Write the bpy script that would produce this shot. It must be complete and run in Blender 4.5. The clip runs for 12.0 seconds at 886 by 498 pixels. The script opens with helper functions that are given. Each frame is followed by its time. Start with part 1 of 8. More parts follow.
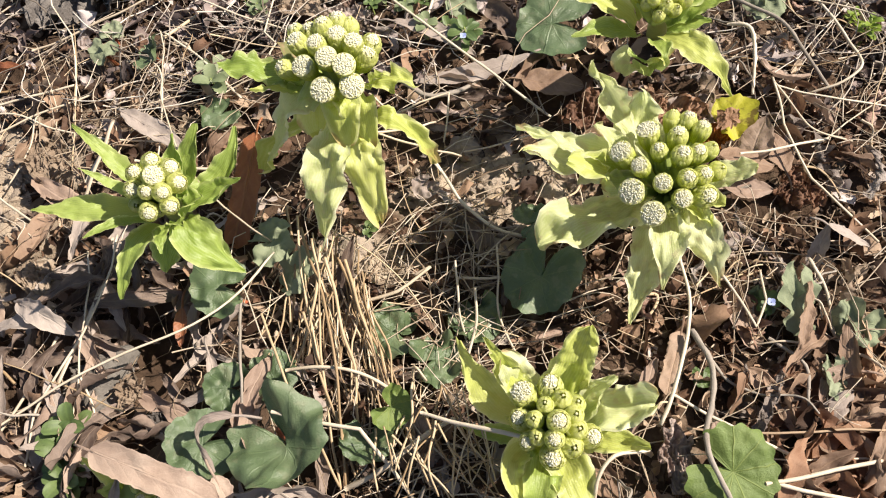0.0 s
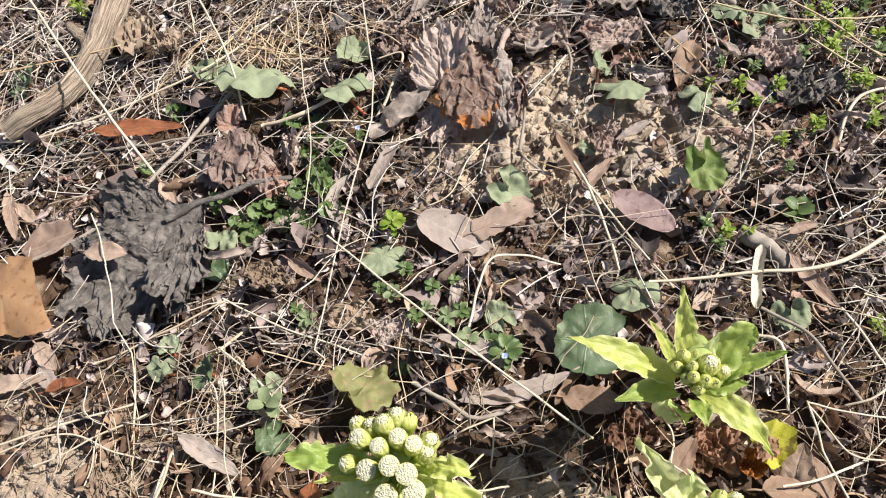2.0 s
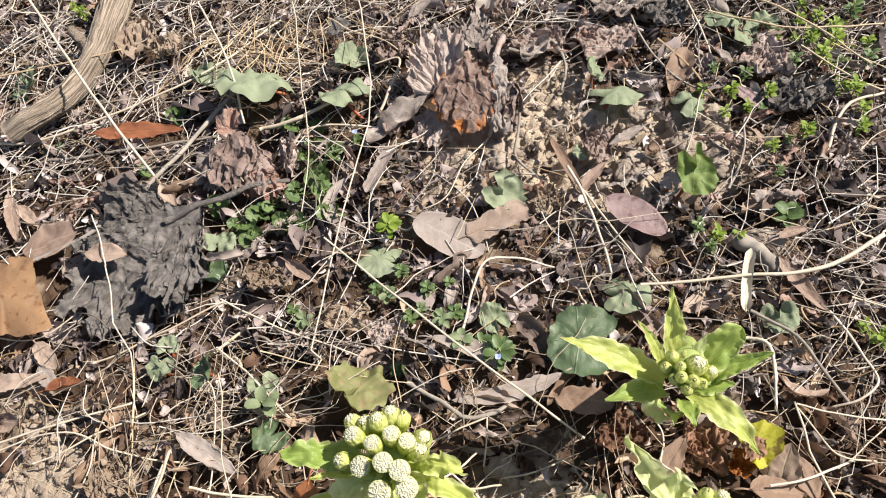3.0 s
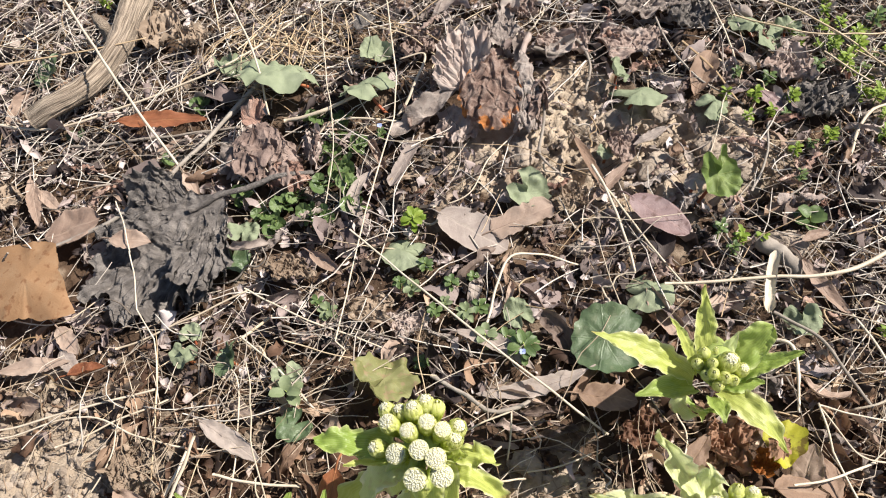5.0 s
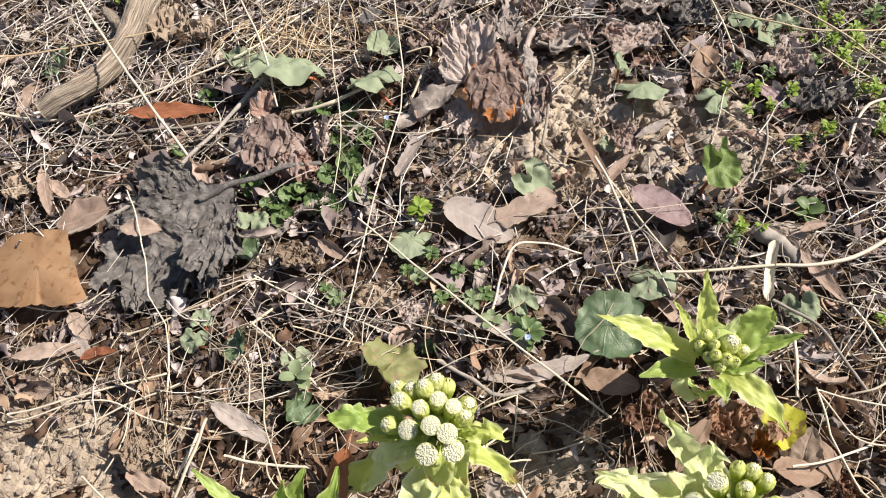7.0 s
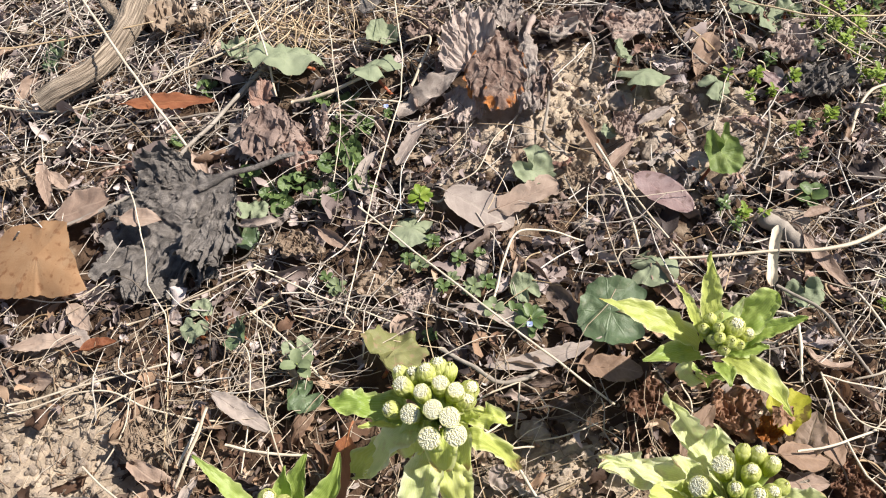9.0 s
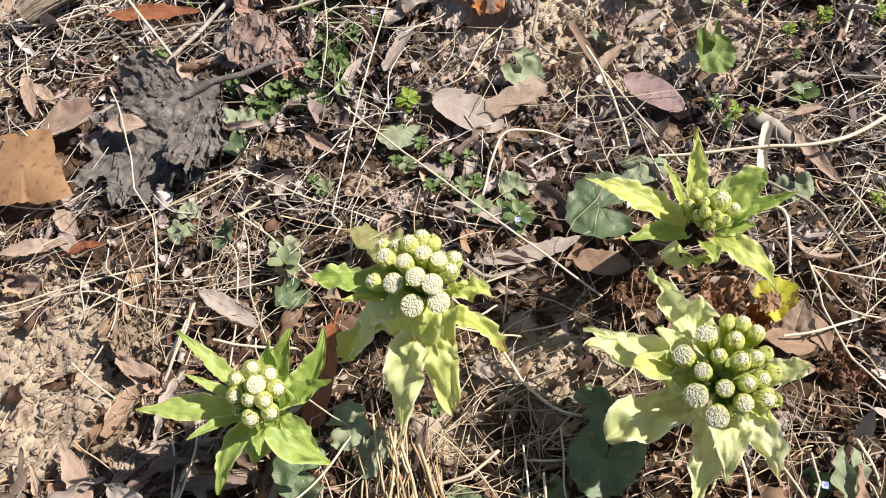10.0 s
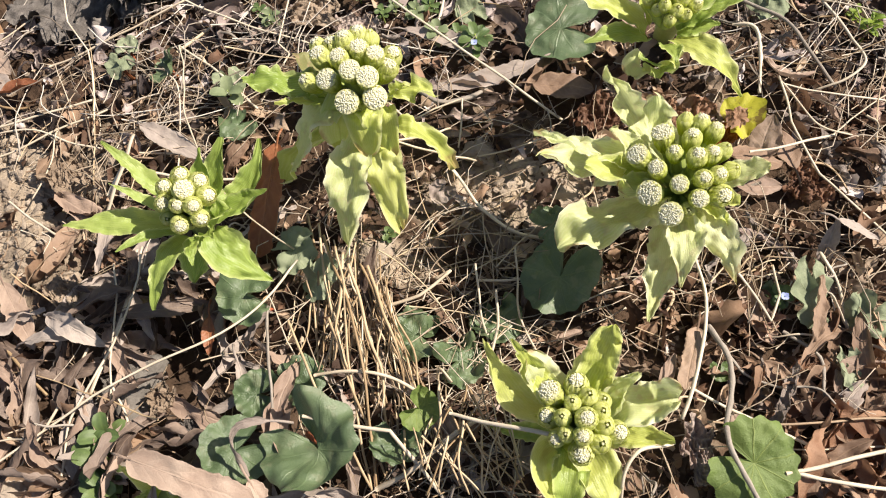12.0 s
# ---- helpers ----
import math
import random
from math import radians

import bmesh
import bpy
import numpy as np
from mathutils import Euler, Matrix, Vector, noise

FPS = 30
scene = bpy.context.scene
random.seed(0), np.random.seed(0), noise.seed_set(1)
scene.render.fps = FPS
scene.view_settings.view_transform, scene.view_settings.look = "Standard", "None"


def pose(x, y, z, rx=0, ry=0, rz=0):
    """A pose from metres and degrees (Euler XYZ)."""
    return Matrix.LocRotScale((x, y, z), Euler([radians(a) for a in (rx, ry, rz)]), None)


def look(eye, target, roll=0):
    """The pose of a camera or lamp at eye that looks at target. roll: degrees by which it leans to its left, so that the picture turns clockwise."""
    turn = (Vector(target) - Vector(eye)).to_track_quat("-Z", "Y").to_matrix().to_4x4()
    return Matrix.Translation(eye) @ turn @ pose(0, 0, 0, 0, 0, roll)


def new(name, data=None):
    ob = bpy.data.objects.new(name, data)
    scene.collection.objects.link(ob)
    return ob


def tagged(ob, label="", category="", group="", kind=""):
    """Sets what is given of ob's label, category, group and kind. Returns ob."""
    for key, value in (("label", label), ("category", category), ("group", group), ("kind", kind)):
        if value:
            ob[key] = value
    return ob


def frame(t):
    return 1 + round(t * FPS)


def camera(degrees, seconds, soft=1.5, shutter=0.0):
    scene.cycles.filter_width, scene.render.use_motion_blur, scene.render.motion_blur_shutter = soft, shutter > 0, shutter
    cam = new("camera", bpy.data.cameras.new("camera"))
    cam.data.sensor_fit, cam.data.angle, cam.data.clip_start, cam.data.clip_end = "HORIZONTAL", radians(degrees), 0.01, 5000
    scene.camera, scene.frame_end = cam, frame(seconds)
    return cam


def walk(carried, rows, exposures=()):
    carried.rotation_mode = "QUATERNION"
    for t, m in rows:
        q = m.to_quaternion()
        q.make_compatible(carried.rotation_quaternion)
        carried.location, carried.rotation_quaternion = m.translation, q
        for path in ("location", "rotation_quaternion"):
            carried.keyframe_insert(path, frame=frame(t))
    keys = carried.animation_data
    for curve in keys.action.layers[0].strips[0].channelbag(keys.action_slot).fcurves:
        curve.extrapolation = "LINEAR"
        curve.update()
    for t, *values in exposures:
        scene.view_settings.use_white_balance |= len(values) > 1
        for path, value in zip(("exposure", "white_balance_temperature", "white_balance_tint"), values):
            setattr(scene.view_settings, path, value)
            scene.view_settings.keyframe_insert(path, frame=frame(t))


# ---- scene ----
# ---- camera ----
cam = camera(57.90, 12.0, soft=1.1)
PATH = [
    (0, (0.00635, -0.00287, 0.44670), (-0.13560, 0.84457, -1.35932), -10.179),
    (0.5, (0.00495, 0.02702, 0.48503), (-0.14847, 0.93108, -1.29237), -11.080),
    (1, (-0.00318, 0.08072, 0.52599), (-0.16432, 1.11779, -1.17651), -11.015),
    (1.5, (-0.00281, 0.11765, 0.54515), (-0.16937, 1.21473, -1.11878), -11.121),
    (2, (-0.00657, 0.11107, 0.53783), (-0.17179, 1.21392, -1.12242), -10.817),
    (2.5, (-0.00351, 0.10677, 0.54151), (-0.16909, 1.21458, -1.11539), -10.687),
    (3, (-0.00309, 0.10455, 0.54497), (-0.16416, 1.21590, -1.11001), -10.337),
    (3.5, (-0.01254, 0.10059, 0.54433), (-0.17417, 1.21701, -1.10718), -10.116),
    (5.5, (-0.02716, 0.09631, 0.54607), (-0.17349, 1.21414, -1.10591), -8.004),
    (6, (-0.02368, 0.09276, 0.54749), (-0.16924, 1.21103, -1.10426), -7.914),
    (6.5, (-0.03049, 0.08511, 0.54828), (-0.17233, 1.20439, -1.10310), -7.785),
    (7, (-0.03506, 0.08111, 0.55097), (-0.17387, 1.20154, -1.09990), -7.676),
    (9, (-0.03593, 0.07614, 0.54267), (-0.17661, 1.19360, -1.11005), -8.147),
    (9.5, (-0.03461, 0.06180, 0.52779), (-0.17847, 1.16271, -1.13573), -8.491),
    (10, (-0.02872, 0.03364, 0.51060), (-0.17302, 1.07932, -1.18814), -9.152),
    (10.5, (-0.01090, -0.00366, 0.48801), (-0.15229, 0.99190, -1.24083), -10.184),
    (11, (-0.01534, -0.01247, 0.45485), (-0.16015, 0.88572, -1.32624), -11.235),
    (11.5, (-0.01694, -0.00172, 0.44602), (-0.15894, 0.84810, -1.35887), -11.610),
    (12, (-0.00633, -0.00450, 0.45914), (-0.14204, 0.83966, -1.34889), -11.300),
]
walk(cam, [(t, look(eye, target, roll)) for t, eye, target, roll in PATH], ((0.0, 0.86, 6950, 11), (1.0, 0.86, 6800, 11), (2.0, 0.86, 6550, 10), (9.0, 0.86, 6550, 10), (10.5, 0.86, 6800, 11), (12.0, 0.86, 6950, 11)))

# ---- sun, sky, exposure ----
SUN_TURN, SUN_HEIGHT = 79.0, 47.0       # degrees right of straight ahead, degrees over the horizon
world = bpy.data.worlds.new("sky")
scene.world = world
world.use_nodes = True
wn = world.node_tree.nodes
sky = wn.new("ShaderNodeTexSky")
sky.sky_type, sky.sun_disc = "NISHITA", False
sky.sun_elevation, sky.sun_rotation = radians(SUN_HEIGHT), radians(SUN_TURN)
world.node_tree.links.new(sky.outputs[0], wn["Background"].inputs[0])
wn["Background"].inputs[1].default_value = 0.062
sun = new("sun", bpy.data.lights.new("sun", "SUN"))
sun.data.energy, sun.data.angle, sun.data.color = 5.0, radians(0.6), (1.0, 0.94, 0.86)
sun_way = Vector((math.sin(radians(SUN_TURN)) * math.cos(radians(SUN_HEIGHT)), math.cos(radians(SUN_TURN)) * math.cos(radians(SUN_HEIGHT)), math.sin(radians(SUN_HEIGHT))))
sun.matrix_world = look(sun_way * 5, (0, 0, 0))
scene.view_settings.exposure = 0.86


# ---- noise and mesh helpers ----
def hashed(i, j, k, seed):
    h = (i * 73856093) ^ (j * 19349663) ^ (k * 83492791) ^ (seed * 2654435761)
    h = (h ^ (h >> 13)) * 1274126177
    h = h ^ (h >> 16)
    return (h & 0xFFFF) / 32767.5 - 1.0


def vnoise(p, seed=0):
    """Smooth value noise in -1..1 for an (n, 3) array."""
    p = np.asarray(p, dtype=float)
    c = np.floor(p).astype(np.int64)
    f = p - c
    f = f * f * (3 - 2 * f)
    out = 0
    for dx in (0, 1):
        for dy in (0, 1):
            for dz in (0, 1):
                w = (f[:, 0] if dx else 1 - f[:, 0]) * (f[:, 1] if dy else 1 - f[:, 1]) * (f[:, 2] if dz else 1 - f[:, 2])
                out = out + w * hashed(c[:, 0] + dx, c[:, 1] + dy, c[:, 2] + dz, seed)
    return out


def fbm(p, seed=0, octaves=3):
    p = np.asarray(p, dtype=float)
    return sum(vnoise(p * 2.03 ** o, seed + 17 * o) * 0.5 ** o for o in range(octaves))


class Sheet:
    """Collects grids of points into one mesh, with a UV for each point."""

    def __init__(self):
        self.v, self.f, self.uv, self.n = [], [], [], 0

    def add(self, v, f, uv=None):
        v = np.asarray(v, dtype=float).reshape(-1, 3)
        self.v.append(v)
        self.f.append(np.asarray(f, dtype=np.int64) + self.n)
        self.uv.append(np.zeros((len(v), 2)) if uv is None else np.asarray(uv, dtype=float).reshape(-1, 2))
        self.n += len(v)

    def grid(self, g, uv=None, wrap=False):
        a, b = g.shape[:2]
        i = np.arange(a - 1)[:, None] * b
        j = np.arange(b if wrap else b - 1)[None, :]
        k = (j + 1) % b
        f = np.stack([i + j, i + k, i + b + k, i + b + j], -1).reshape(-1, 4)
        if uv is None:
            uv = np.stack(np.meshgrid(np.linspace(0, 1, a), np.linspace(-1, 1, b), indexing="ij"), -1)
        self.add(g, f, uv)

    def mesh(self, name, material, smooth=True):
        me = bpy.data.meshes.new(name)
        v, f, uv = np.concatenate(self.v), self.f, np.concatenate(self.uv)
        loops = np.concatenate([a.ravel() for a in f])
        sizes = np.concatenate([np.full(len(a), a.shape[1]) for a in f])
        me.vertices.add(len(v))
        me.vertices.foreach_set("co", v.ravel())
        me.loops.add(len(loops))
        me.loops.foreach_set("vertex_index", loops.astype(np.int32))
        me.polygons.add(len(sizes))
        me.polygons.foreach_set("loop_start", np.concatenate([[0], np.cumsum(sizes)[:-1]]).astype(np.int32))
        me.polygons.foreach_set("use_smooth", np.full(len(sizes), smooth))
        me.update(calc_edges=True)
        layer = me.uv_layers.new(name="uv")
        layer.data.foreach_set("uv", uv[loops].ravel())
        me.materials.append(material)
        me.validate()
        return me


def part(name, sheet, material, parent=None, label="", smooth=True):
    """Links a sheet, or a ready mesh, as one mesh object under a thing or a part."""
    ob = new(name, sheet if isinstance(sheet, bpy.types.Mesh) else sheet.mesh(name, material, smooth))
    ob.parent = parent
    return tagged(ob, label)


def unit(v):
    v = np.asarray(v, dtype=float)
    return v / np.maximum(np.linalg.norm(v, axis=-1, keepdims=True), 1e-9)


UP = np.array((0.0, 0.0, 1.0))

PROFILES = {
    "lance": lambda s: np.sin(np.pi * np.clip(s, 0, 1) ** 0.85) ** 0.75 + 0.03,
    "oval": lambda s: np.sqrt(np.clip(1 - (2 * s - 1) ** 2, 0, 1)) + 0.03,
    "bract": lambda s: (0.55 + 0.45 * np.sin(np.pi * np.clip(s * 1.25, 0, 1))) * np.clip((1.03 - s) * 3.2, 0, 1) ** 0.8,
    "tongue": lambda s: (0.5 + 0.5 * np.clip(s * 3, 0, 1)) * np.sqrt(np.clip(1.02 - s ** 4, 0, 1)),
    "ribbon": lambda s: np.clip(np.minimum(s, 1 - s) * 9 + 0.25, 0, 1),
    "torn": lambda s: np.clip(np.minimum(s * 2.2, (1 - s) * 7) + 0.3, 0, 1),
}


def strip(sheet, a, b, w, arch=0.0, bow=0.0, roll=0.0, twist=0.0, cup=0.0, ripple=0.1, shape="lance", nu=14, nv=6, seed=0, ragged=0.06, end=0.0, pleat=0.0, freq=1.6, frill=0.0, ribs=0.0):
    """A leaf blade from a to b, w wide. arch: rise of its middle; bow: sideways; roll, twist: degrees about its length;
    cup: how far it rolls across its width, in degrees a side; ripple: uneven edge; end: how far its tip lifts or hangs."""
    a, b = np.asarray(a, float), np.asarray(b, float)
    s = np.linspace(0, 1, nu)
    across = unit(np.cross(b - a, UP))
    mid = a + (b - a) * s[:, None] + UP * (arch * 4 * s * (1 - s) + end * np.clip(s - 0.65, 0, 1) ** 2 * 8.0)[:, None] + across * (bow * 4 * s * (1 - s))[:, None]
    tang = unit(np.gradient(mid, axis=0))
    side0 = unit(np.cross(tang, UP))
    nrm0 = np.cross(side0, tang)
    ang = np.radians(roll + twist * s)[:, None]
    side = np.cos(ang) * side0 + np.sin(ang) * nrm0
    nrm = np.cos(ang) * nrm0 - np.sin(ang) * side0
    v = np.linspace(-1, 1, nv)
    half = w / 2 * PROFILES[shape](s)
    S, V = np.meshgrid(s, v, indexing="ij")
    L = np.linalg.norm(b - a) / max(w, 1e-6)
    q = np.stack([S * L * freq, V * 1.3, np.full_like(S, seed * 3.7)], -1).reshape(-1, 3)
    rip = fbm(q, seed, 2).reshape(S.shape)
    edge = 1 + ragged * fbm(np.stack([S * L * 6, np.sign(V) * 5, np.full_like(S, seed * 1.3)], -1).reshape(-1, 3), seed + 3, 2).reshape(S.shape)
    c = np.radians(cup) if abs(cup) > 1 else np.radians(1.0)
    lat = half[:, None] * edge * np.sin(V * c) / c
    lift = half[:, None] * (1 - np.cos(V * c)) / c + ripple * w * rip * (0.25 + np.abs(V))
    if pleat:
        k = fbm(np.stack([S * L * 3.5, V * 4.0, np.full_like(S, seed * 2.1)], -1).reshape(-1, 3), seed + 8, 2).reshape(S.shape)
        lift = lift + pleat * w * (np.sin(V * 7 + 2.5 * rip + seed) * 0.22 + 1.3 * k) * np.sin(np.pi * np.clip(S * 1.1, 0, 1))
    if frill:
        # a ruffled margin
        e = fbm(np.stack([S * L * 5.0, np.sign(V) * 9.0, np.full_like(S, seed * 1.7)], -1).reshape(-1, 3), seed + 12, 2).reshape(S.shape)
        lift = lift + frill * w * e * np.abs(V) ** 2.5
    if ribs:
        lift = lift + ribs * w * np.cos(V * 5.5 * np.pi + 1.2 * rip) * np.sqrt(np.clip(1 - S, 0, 1))
    g = mid[:, None] + side[:, None] * lat[..., None] + nrm[:, None] * lift[..., None]
    sheet.grid(g, np.stack([S, V], -1))


def smooth_line(points, n):
    """n points on a smooth curve through the given ones."""
    p = np.asarray(points, float)
    if len(p) == 2:
        return p[0] + (p[1] - p[0]) * np.linspace(0, 1, n)[:, None]
    d = np.concatenate([[0], np.cumsum(np.linalg.norm(np.diff(p, axis=0), axis=1))])
    t = np.linspace(0, d[-1], n)
    m = np.gradient(p, d, axis=0)
    i = np.clip(np.searchsorted(d, t, side="right") - 1, 0, len(d) - 2)
    h = (d[i + 1] - d[i])[:, None]
    u = ((t - d[i]) / (d[i + 1] - d[i]))[:, None]
    return (2 * u**3 - 3 * u**2 + 1) * p[i] + (u**3 - 2 * u**2 + u) * h * m[i] + (3 * u**2 - 2 * u**3) * p[i + 1] + (u**3 - u**2) * h * m[i + 1]


def tube(sheet, line, r0, r1=None, sides=5, wiggle=0.0, seed=0, flat=1.0, rough=0.0, grain=0.0):
    """A closed tapering tube along a line of points."""
    line = np.asarray(line, float)
    n = len(line)
    r1 = r0 if r1 is None else r1
    if wiggle:
        q = np.concatenate([line * 45, ], 1)
        line = line + wiggle * np.stack([vnoise(q + 9.1 * k, seed + k) for k in range(3)], -1)
    tang = unit(np.gradient(line, axis=0))
    ref = np.where(np.abs(tang[:, 2:3]) > 0.9, np.array([[1.0, 0, 0]]), UP[None])
    x = unit(np.cross(tang, ref))
    y = np.cross(x, tang)
    r = np.linspace(r0, r1, n)
    a = np.linspace(0, 2 * np.pi, sides, endpoint=False)
    g = line[:, None] + r[:, None, None] * (np.cos(a)[None, :, None] * x[:, None] + flat * np.sin(a)[None, :, None] * y[:, None])
    if rough:
        k = fbm(g.reshape(-1, 3) * 0.9 / max(r0, 1e-5), seed, 2).reshape(n, sides, 1)
        g = g + (g - line[:, None]) * rough * k
    if grain:
        A, K = np.meshgrid(a, np.linspace(0, 1, n), indexing="xy")
        q = np.stack([np.cos(A) * 3.2, np.sin(A) * 3.2, K * 3.0 + seed], -1).reshape(-1, 3)
        k = (fbm(q, seed, 3) - 0.9 * np.clip(0.12 - np.abs(vnoise(q * 0.8, seed + 4)), 0, 1) * 4).reshape(n, sides, 1)
        g = g + (g - line[:, None]) * grain * k
    uv = np.stack(np.meshgrid(np.linspace(0, 1, n), np.linspace(-1, 1, sides), indexing="ij"), -1)
    sheet.grid(g, uv, wrap=True)
    base = sheet.n - n * sides
    for ring, centre in ((0, line[0]), (n - 1, line[-1])):
        sheet.add([centre], np.zeros((0, 3), int))
        hub = sheet.n - 1
        k = base + ring * sides + np.arange(sides)
        sheet.f.append(np.stack([k, np.roll(k, -1), np.full(sides, hub)], -1))


# ---- materials ----
def nodes_of(name):
    m = bpy.data.materials.new(name)
    m.use_nodes = True
    t = m.node_tree
    return m, t, t.nodes["Principled BSDF"]


def ramp_of(t, cols, fac):
    r = t.nodes.new("ShaderNodeValToRGB")
    e = r.color_ramp.elements
    while len(e) < len(cols):
        e.new(0.5)
    for k, c in enumerate(cols):
        e[k].position = k / max(1, len(cols) - 1)
        e[k].color = (*c, 1)
    t.links.new(fac, r.inputs[0])
    return r


def calc(t, op, a, b=0.0, c=0.0):
    n = t.nodes.new("ShaderNodeMath")
    n.operation = op
    for k, v in enumerate((a, b, c)):
        if isinstance(v, (int, float)):
            n.inputs[k].default_value = v
        else:
            t.links.new(v, n.inputs[k])
    return n.outputs[0]


def surface(name, cols, size=0.02, rough=0.8, bump=0.4, through_light=0.0, vary="", spread=0.5, veins=0, vein_col=None, spots=None, glossy=0.3, kidney=False, tip=None, margin=None, humus=None, relief=0.06, wrinkle=0.0, scorch_or_glow=None, rib_mix=0.14, scorch_or_glow_from=2.12):
    """A rough natural surface. cols: dark to light; size: metres of its blotches; vary: 'island' or 'object' shifts the tone
    of each piece; veins: ribs along the blade, or from the stalk for a round leaf."""
    m, t, p = nodes_of(name)
    co = t.nodes.new("ShaderNodeTexCoord").outputs["Object"]
    big = t.nodes.new("ShaderNodeTexNoise")
    big.inputs["Scale"].default_value, big.inputs["Detail"].default_value = 1 / size, 4
    fine = t.nodes.new("ShaderNodeTexNoise")
    fine.inputs["Scale"].default_value, fine.inputs["Detail"].default_value, fine.inputs["Roughness"].default_value = 14 / size, 5, 0.7
    for n in (big, fine):
        t.links.new(co, n.inputs["Vector"])
    fac = calc(t, "ADD", calc(t, "MULTIPLY", big.outputs[0], 1.1), calc(t, "MULTIPLY", fine.outputs[0], 0.45))
    fac = calc(t, "SUBTRACT", fac, 0.28)
    if wrinkle:
        # sharp ridges and soft hollows, as in shrunken leaves
        rid = t.nodes.new("ShaderNodeTexNoise")
        rid.noise_type = "RIDGED_MULTIFRACTAL"
        rid.inputs["Scale"].default_value, rid.inputs["Detail"].default_value, rid.inputs["Distortion"].default_value = 1 / wrinkle, 3, 0.6
        t.links.new(co, rid.inputs["Vector"])
        # ridges worn paler; crease shade is put into the colour of the hollows
        fac = calc(t, "ADD", fac, calc(t, "MULTIPLY", calc(t, "SUBTRACT", rid.outputs[0], 0.35), 0.30))
    if vary:
        r = t.nodes.new("ShaderNodeNewGeometry").outputs["Random Per Island"] if vary == "island" else t.nodes.new("ShaderNodeObjectInfo").outputs["Random"]
        fac = calc(t, "ADD", calc(t, "MULTIPLY", fac, 1 - spread * 0.6), calc(t, "MULTIPLY", calc(t, "SUBTRACT", r, 0.4), spread))
    col = ramp_of(t, cols, fac).outputs[0]
    height = calc(t, "ADD", calc(t, "MULTIPLY", fine.outputs[0], 0.6), calc(t, "MULTIPLY", big.outputs[0], 0.8))
    if wrinkle:
        height = calc(t, "ADD", height, calc(t, "MULTIPLY", rid.outputs[0], 1.2))
    if veins:
        uv = t.nodes.new("ShaderNodeUVMap")
        uv.uv_map = "uv"
        sep = t.nodes.new("ShaderNodeSeparateXYZ")
        t.links.new(uv.outputs[0], sep.inputs[0])
        wob = calc(t, "MULTIPLY", calc(t, "SUBTRACT", big.outputs[0], 0.5), 0.6)
        if kidney:
            # ribs fan out from the stalk, with side ribs that leave them at a slant
            ray = calc(t, "ABSOLUTE", calc(t, "SINE", calc(t, "MULTIPLY", calc(t, "ADD", sep.outputs[0], calc(t, "MULTIPLY", wob, 0.1)), veins * math.pi)))
            ray = calc(t, "MULTIPLY", ray, calc(t, "ADD", sep.outputs[1], 0.06))
            line = calc(t, "SMOOTH_MIN", calc(t, "MULTIPLY", ray, 9.0), 1.0, 0.2)
        else:
            line = calc(t, "ABSOLUTE", calc(t, "SINE", calc(t, "MULTIPLY", calc(t, "ADD", sep.outputs[1], wob), veins * math.pi / 2)))
        if veins == 2 and not kidney:
            slant = calc(t, "ADD", calc(t, "MULTIPLY", sep.outputs[0], 8.0), calc(t, "MULTIPLY", calc(t, "ABSOLUTE", sep.outputs[1]), -1.6))
            side = calc(t, "POWER", calc(t, "ABSOLUTE", calc(t, "SINE", calc(t, "MULTIPLY", calc(t, "ADD", slant, wob), math.pi))), 0.35)
            line = calc(t, "MULTIPLY", calc(t, "MINIMUM", calc(t, "MULTIPLY", line, 3.0), 1.0), calc(t, "ADD", calc(t, "MULTIPLY", side, 0.5), 0.5))
        height = calc(t, "ADD", height, calc(t, "MULTIPLY", line, 0.5 if veins == 2 else (0.25 if kidney else 0.10)))
        mix = t.nodes.new("ShaderNodeMix")
        mix.data_type = "RGBA"
        t.links.new(calc(t, "MULTIPLY", calc(t, "SUBTRACT", 1.0, line), 0.22 if kidney else (0.30 if veins == 2 else rib_mix)), mix.inputs[0])
        t.links.new(col, mix.inputs[6])
        mix.inputs[7].default_value = (*(vein_col or cols[-1]), 1)
        col = mix.outputs[2]
    if spots:
        sp = t.nodes.new("ShaderNodeTexNoise")
        sp.inputs["Scale"].default_value, sp.inputs["Detail"].default_value = 2.6 / size, 6
        t.links.new(co, sp.inputs["Vector"])
        k = calc(t, "MULTIPLY", calc(t, "SUBTRACT", sp.outputs[0], 0.56), 9.0)
        k = calc(t, "MINIMUM", calc(t, "MAXIMUM", k, 0.0), 0.8)
        mix = t.nodes.new("ShaderNodeMix")
        mix.data_type = "RGBA"
        t.links.new(k, mix.inputs[0])
        t.links.new(col, mix.inputs[6])
        mix.inputs[7].default_value = (*spots, 1)
        col = mix.outputs[2]
    for colour, axis, power in ((tip, 0, 4.0), (margin, 1, 7.0)):
        # paler towards the tip, or along the edges
        if colour:
            uv2 = t.nodes.new("ShaderNodeUVMap")
            uv2.uv_map = "uv"
            sep2 = t.nodes.new("ShaderNodeSeparateXYZ")
            t.links.new(uv2.outputs[0], sep2.inputs[0])
            k = calc(t, "POWER", calc(t, "ABSOLUTE", sep2.outputs[axis]), power)
            k = calc(t, "MULTIPLY", k, calc(t, "ADD", fine.outputs[0], 0.45))
            mix = t.nodes.new("ShaderNodeMix")
            mix.data_type = "RGBA"
            t.links.new(calc(t, "MINIMUM", k, 0.9), mix.inputs[0])
            t.links.new(col, mix.inputs[6])
            mix.inputs[7].default_value = (*colour, 1)
            col = mix.outputs[2]
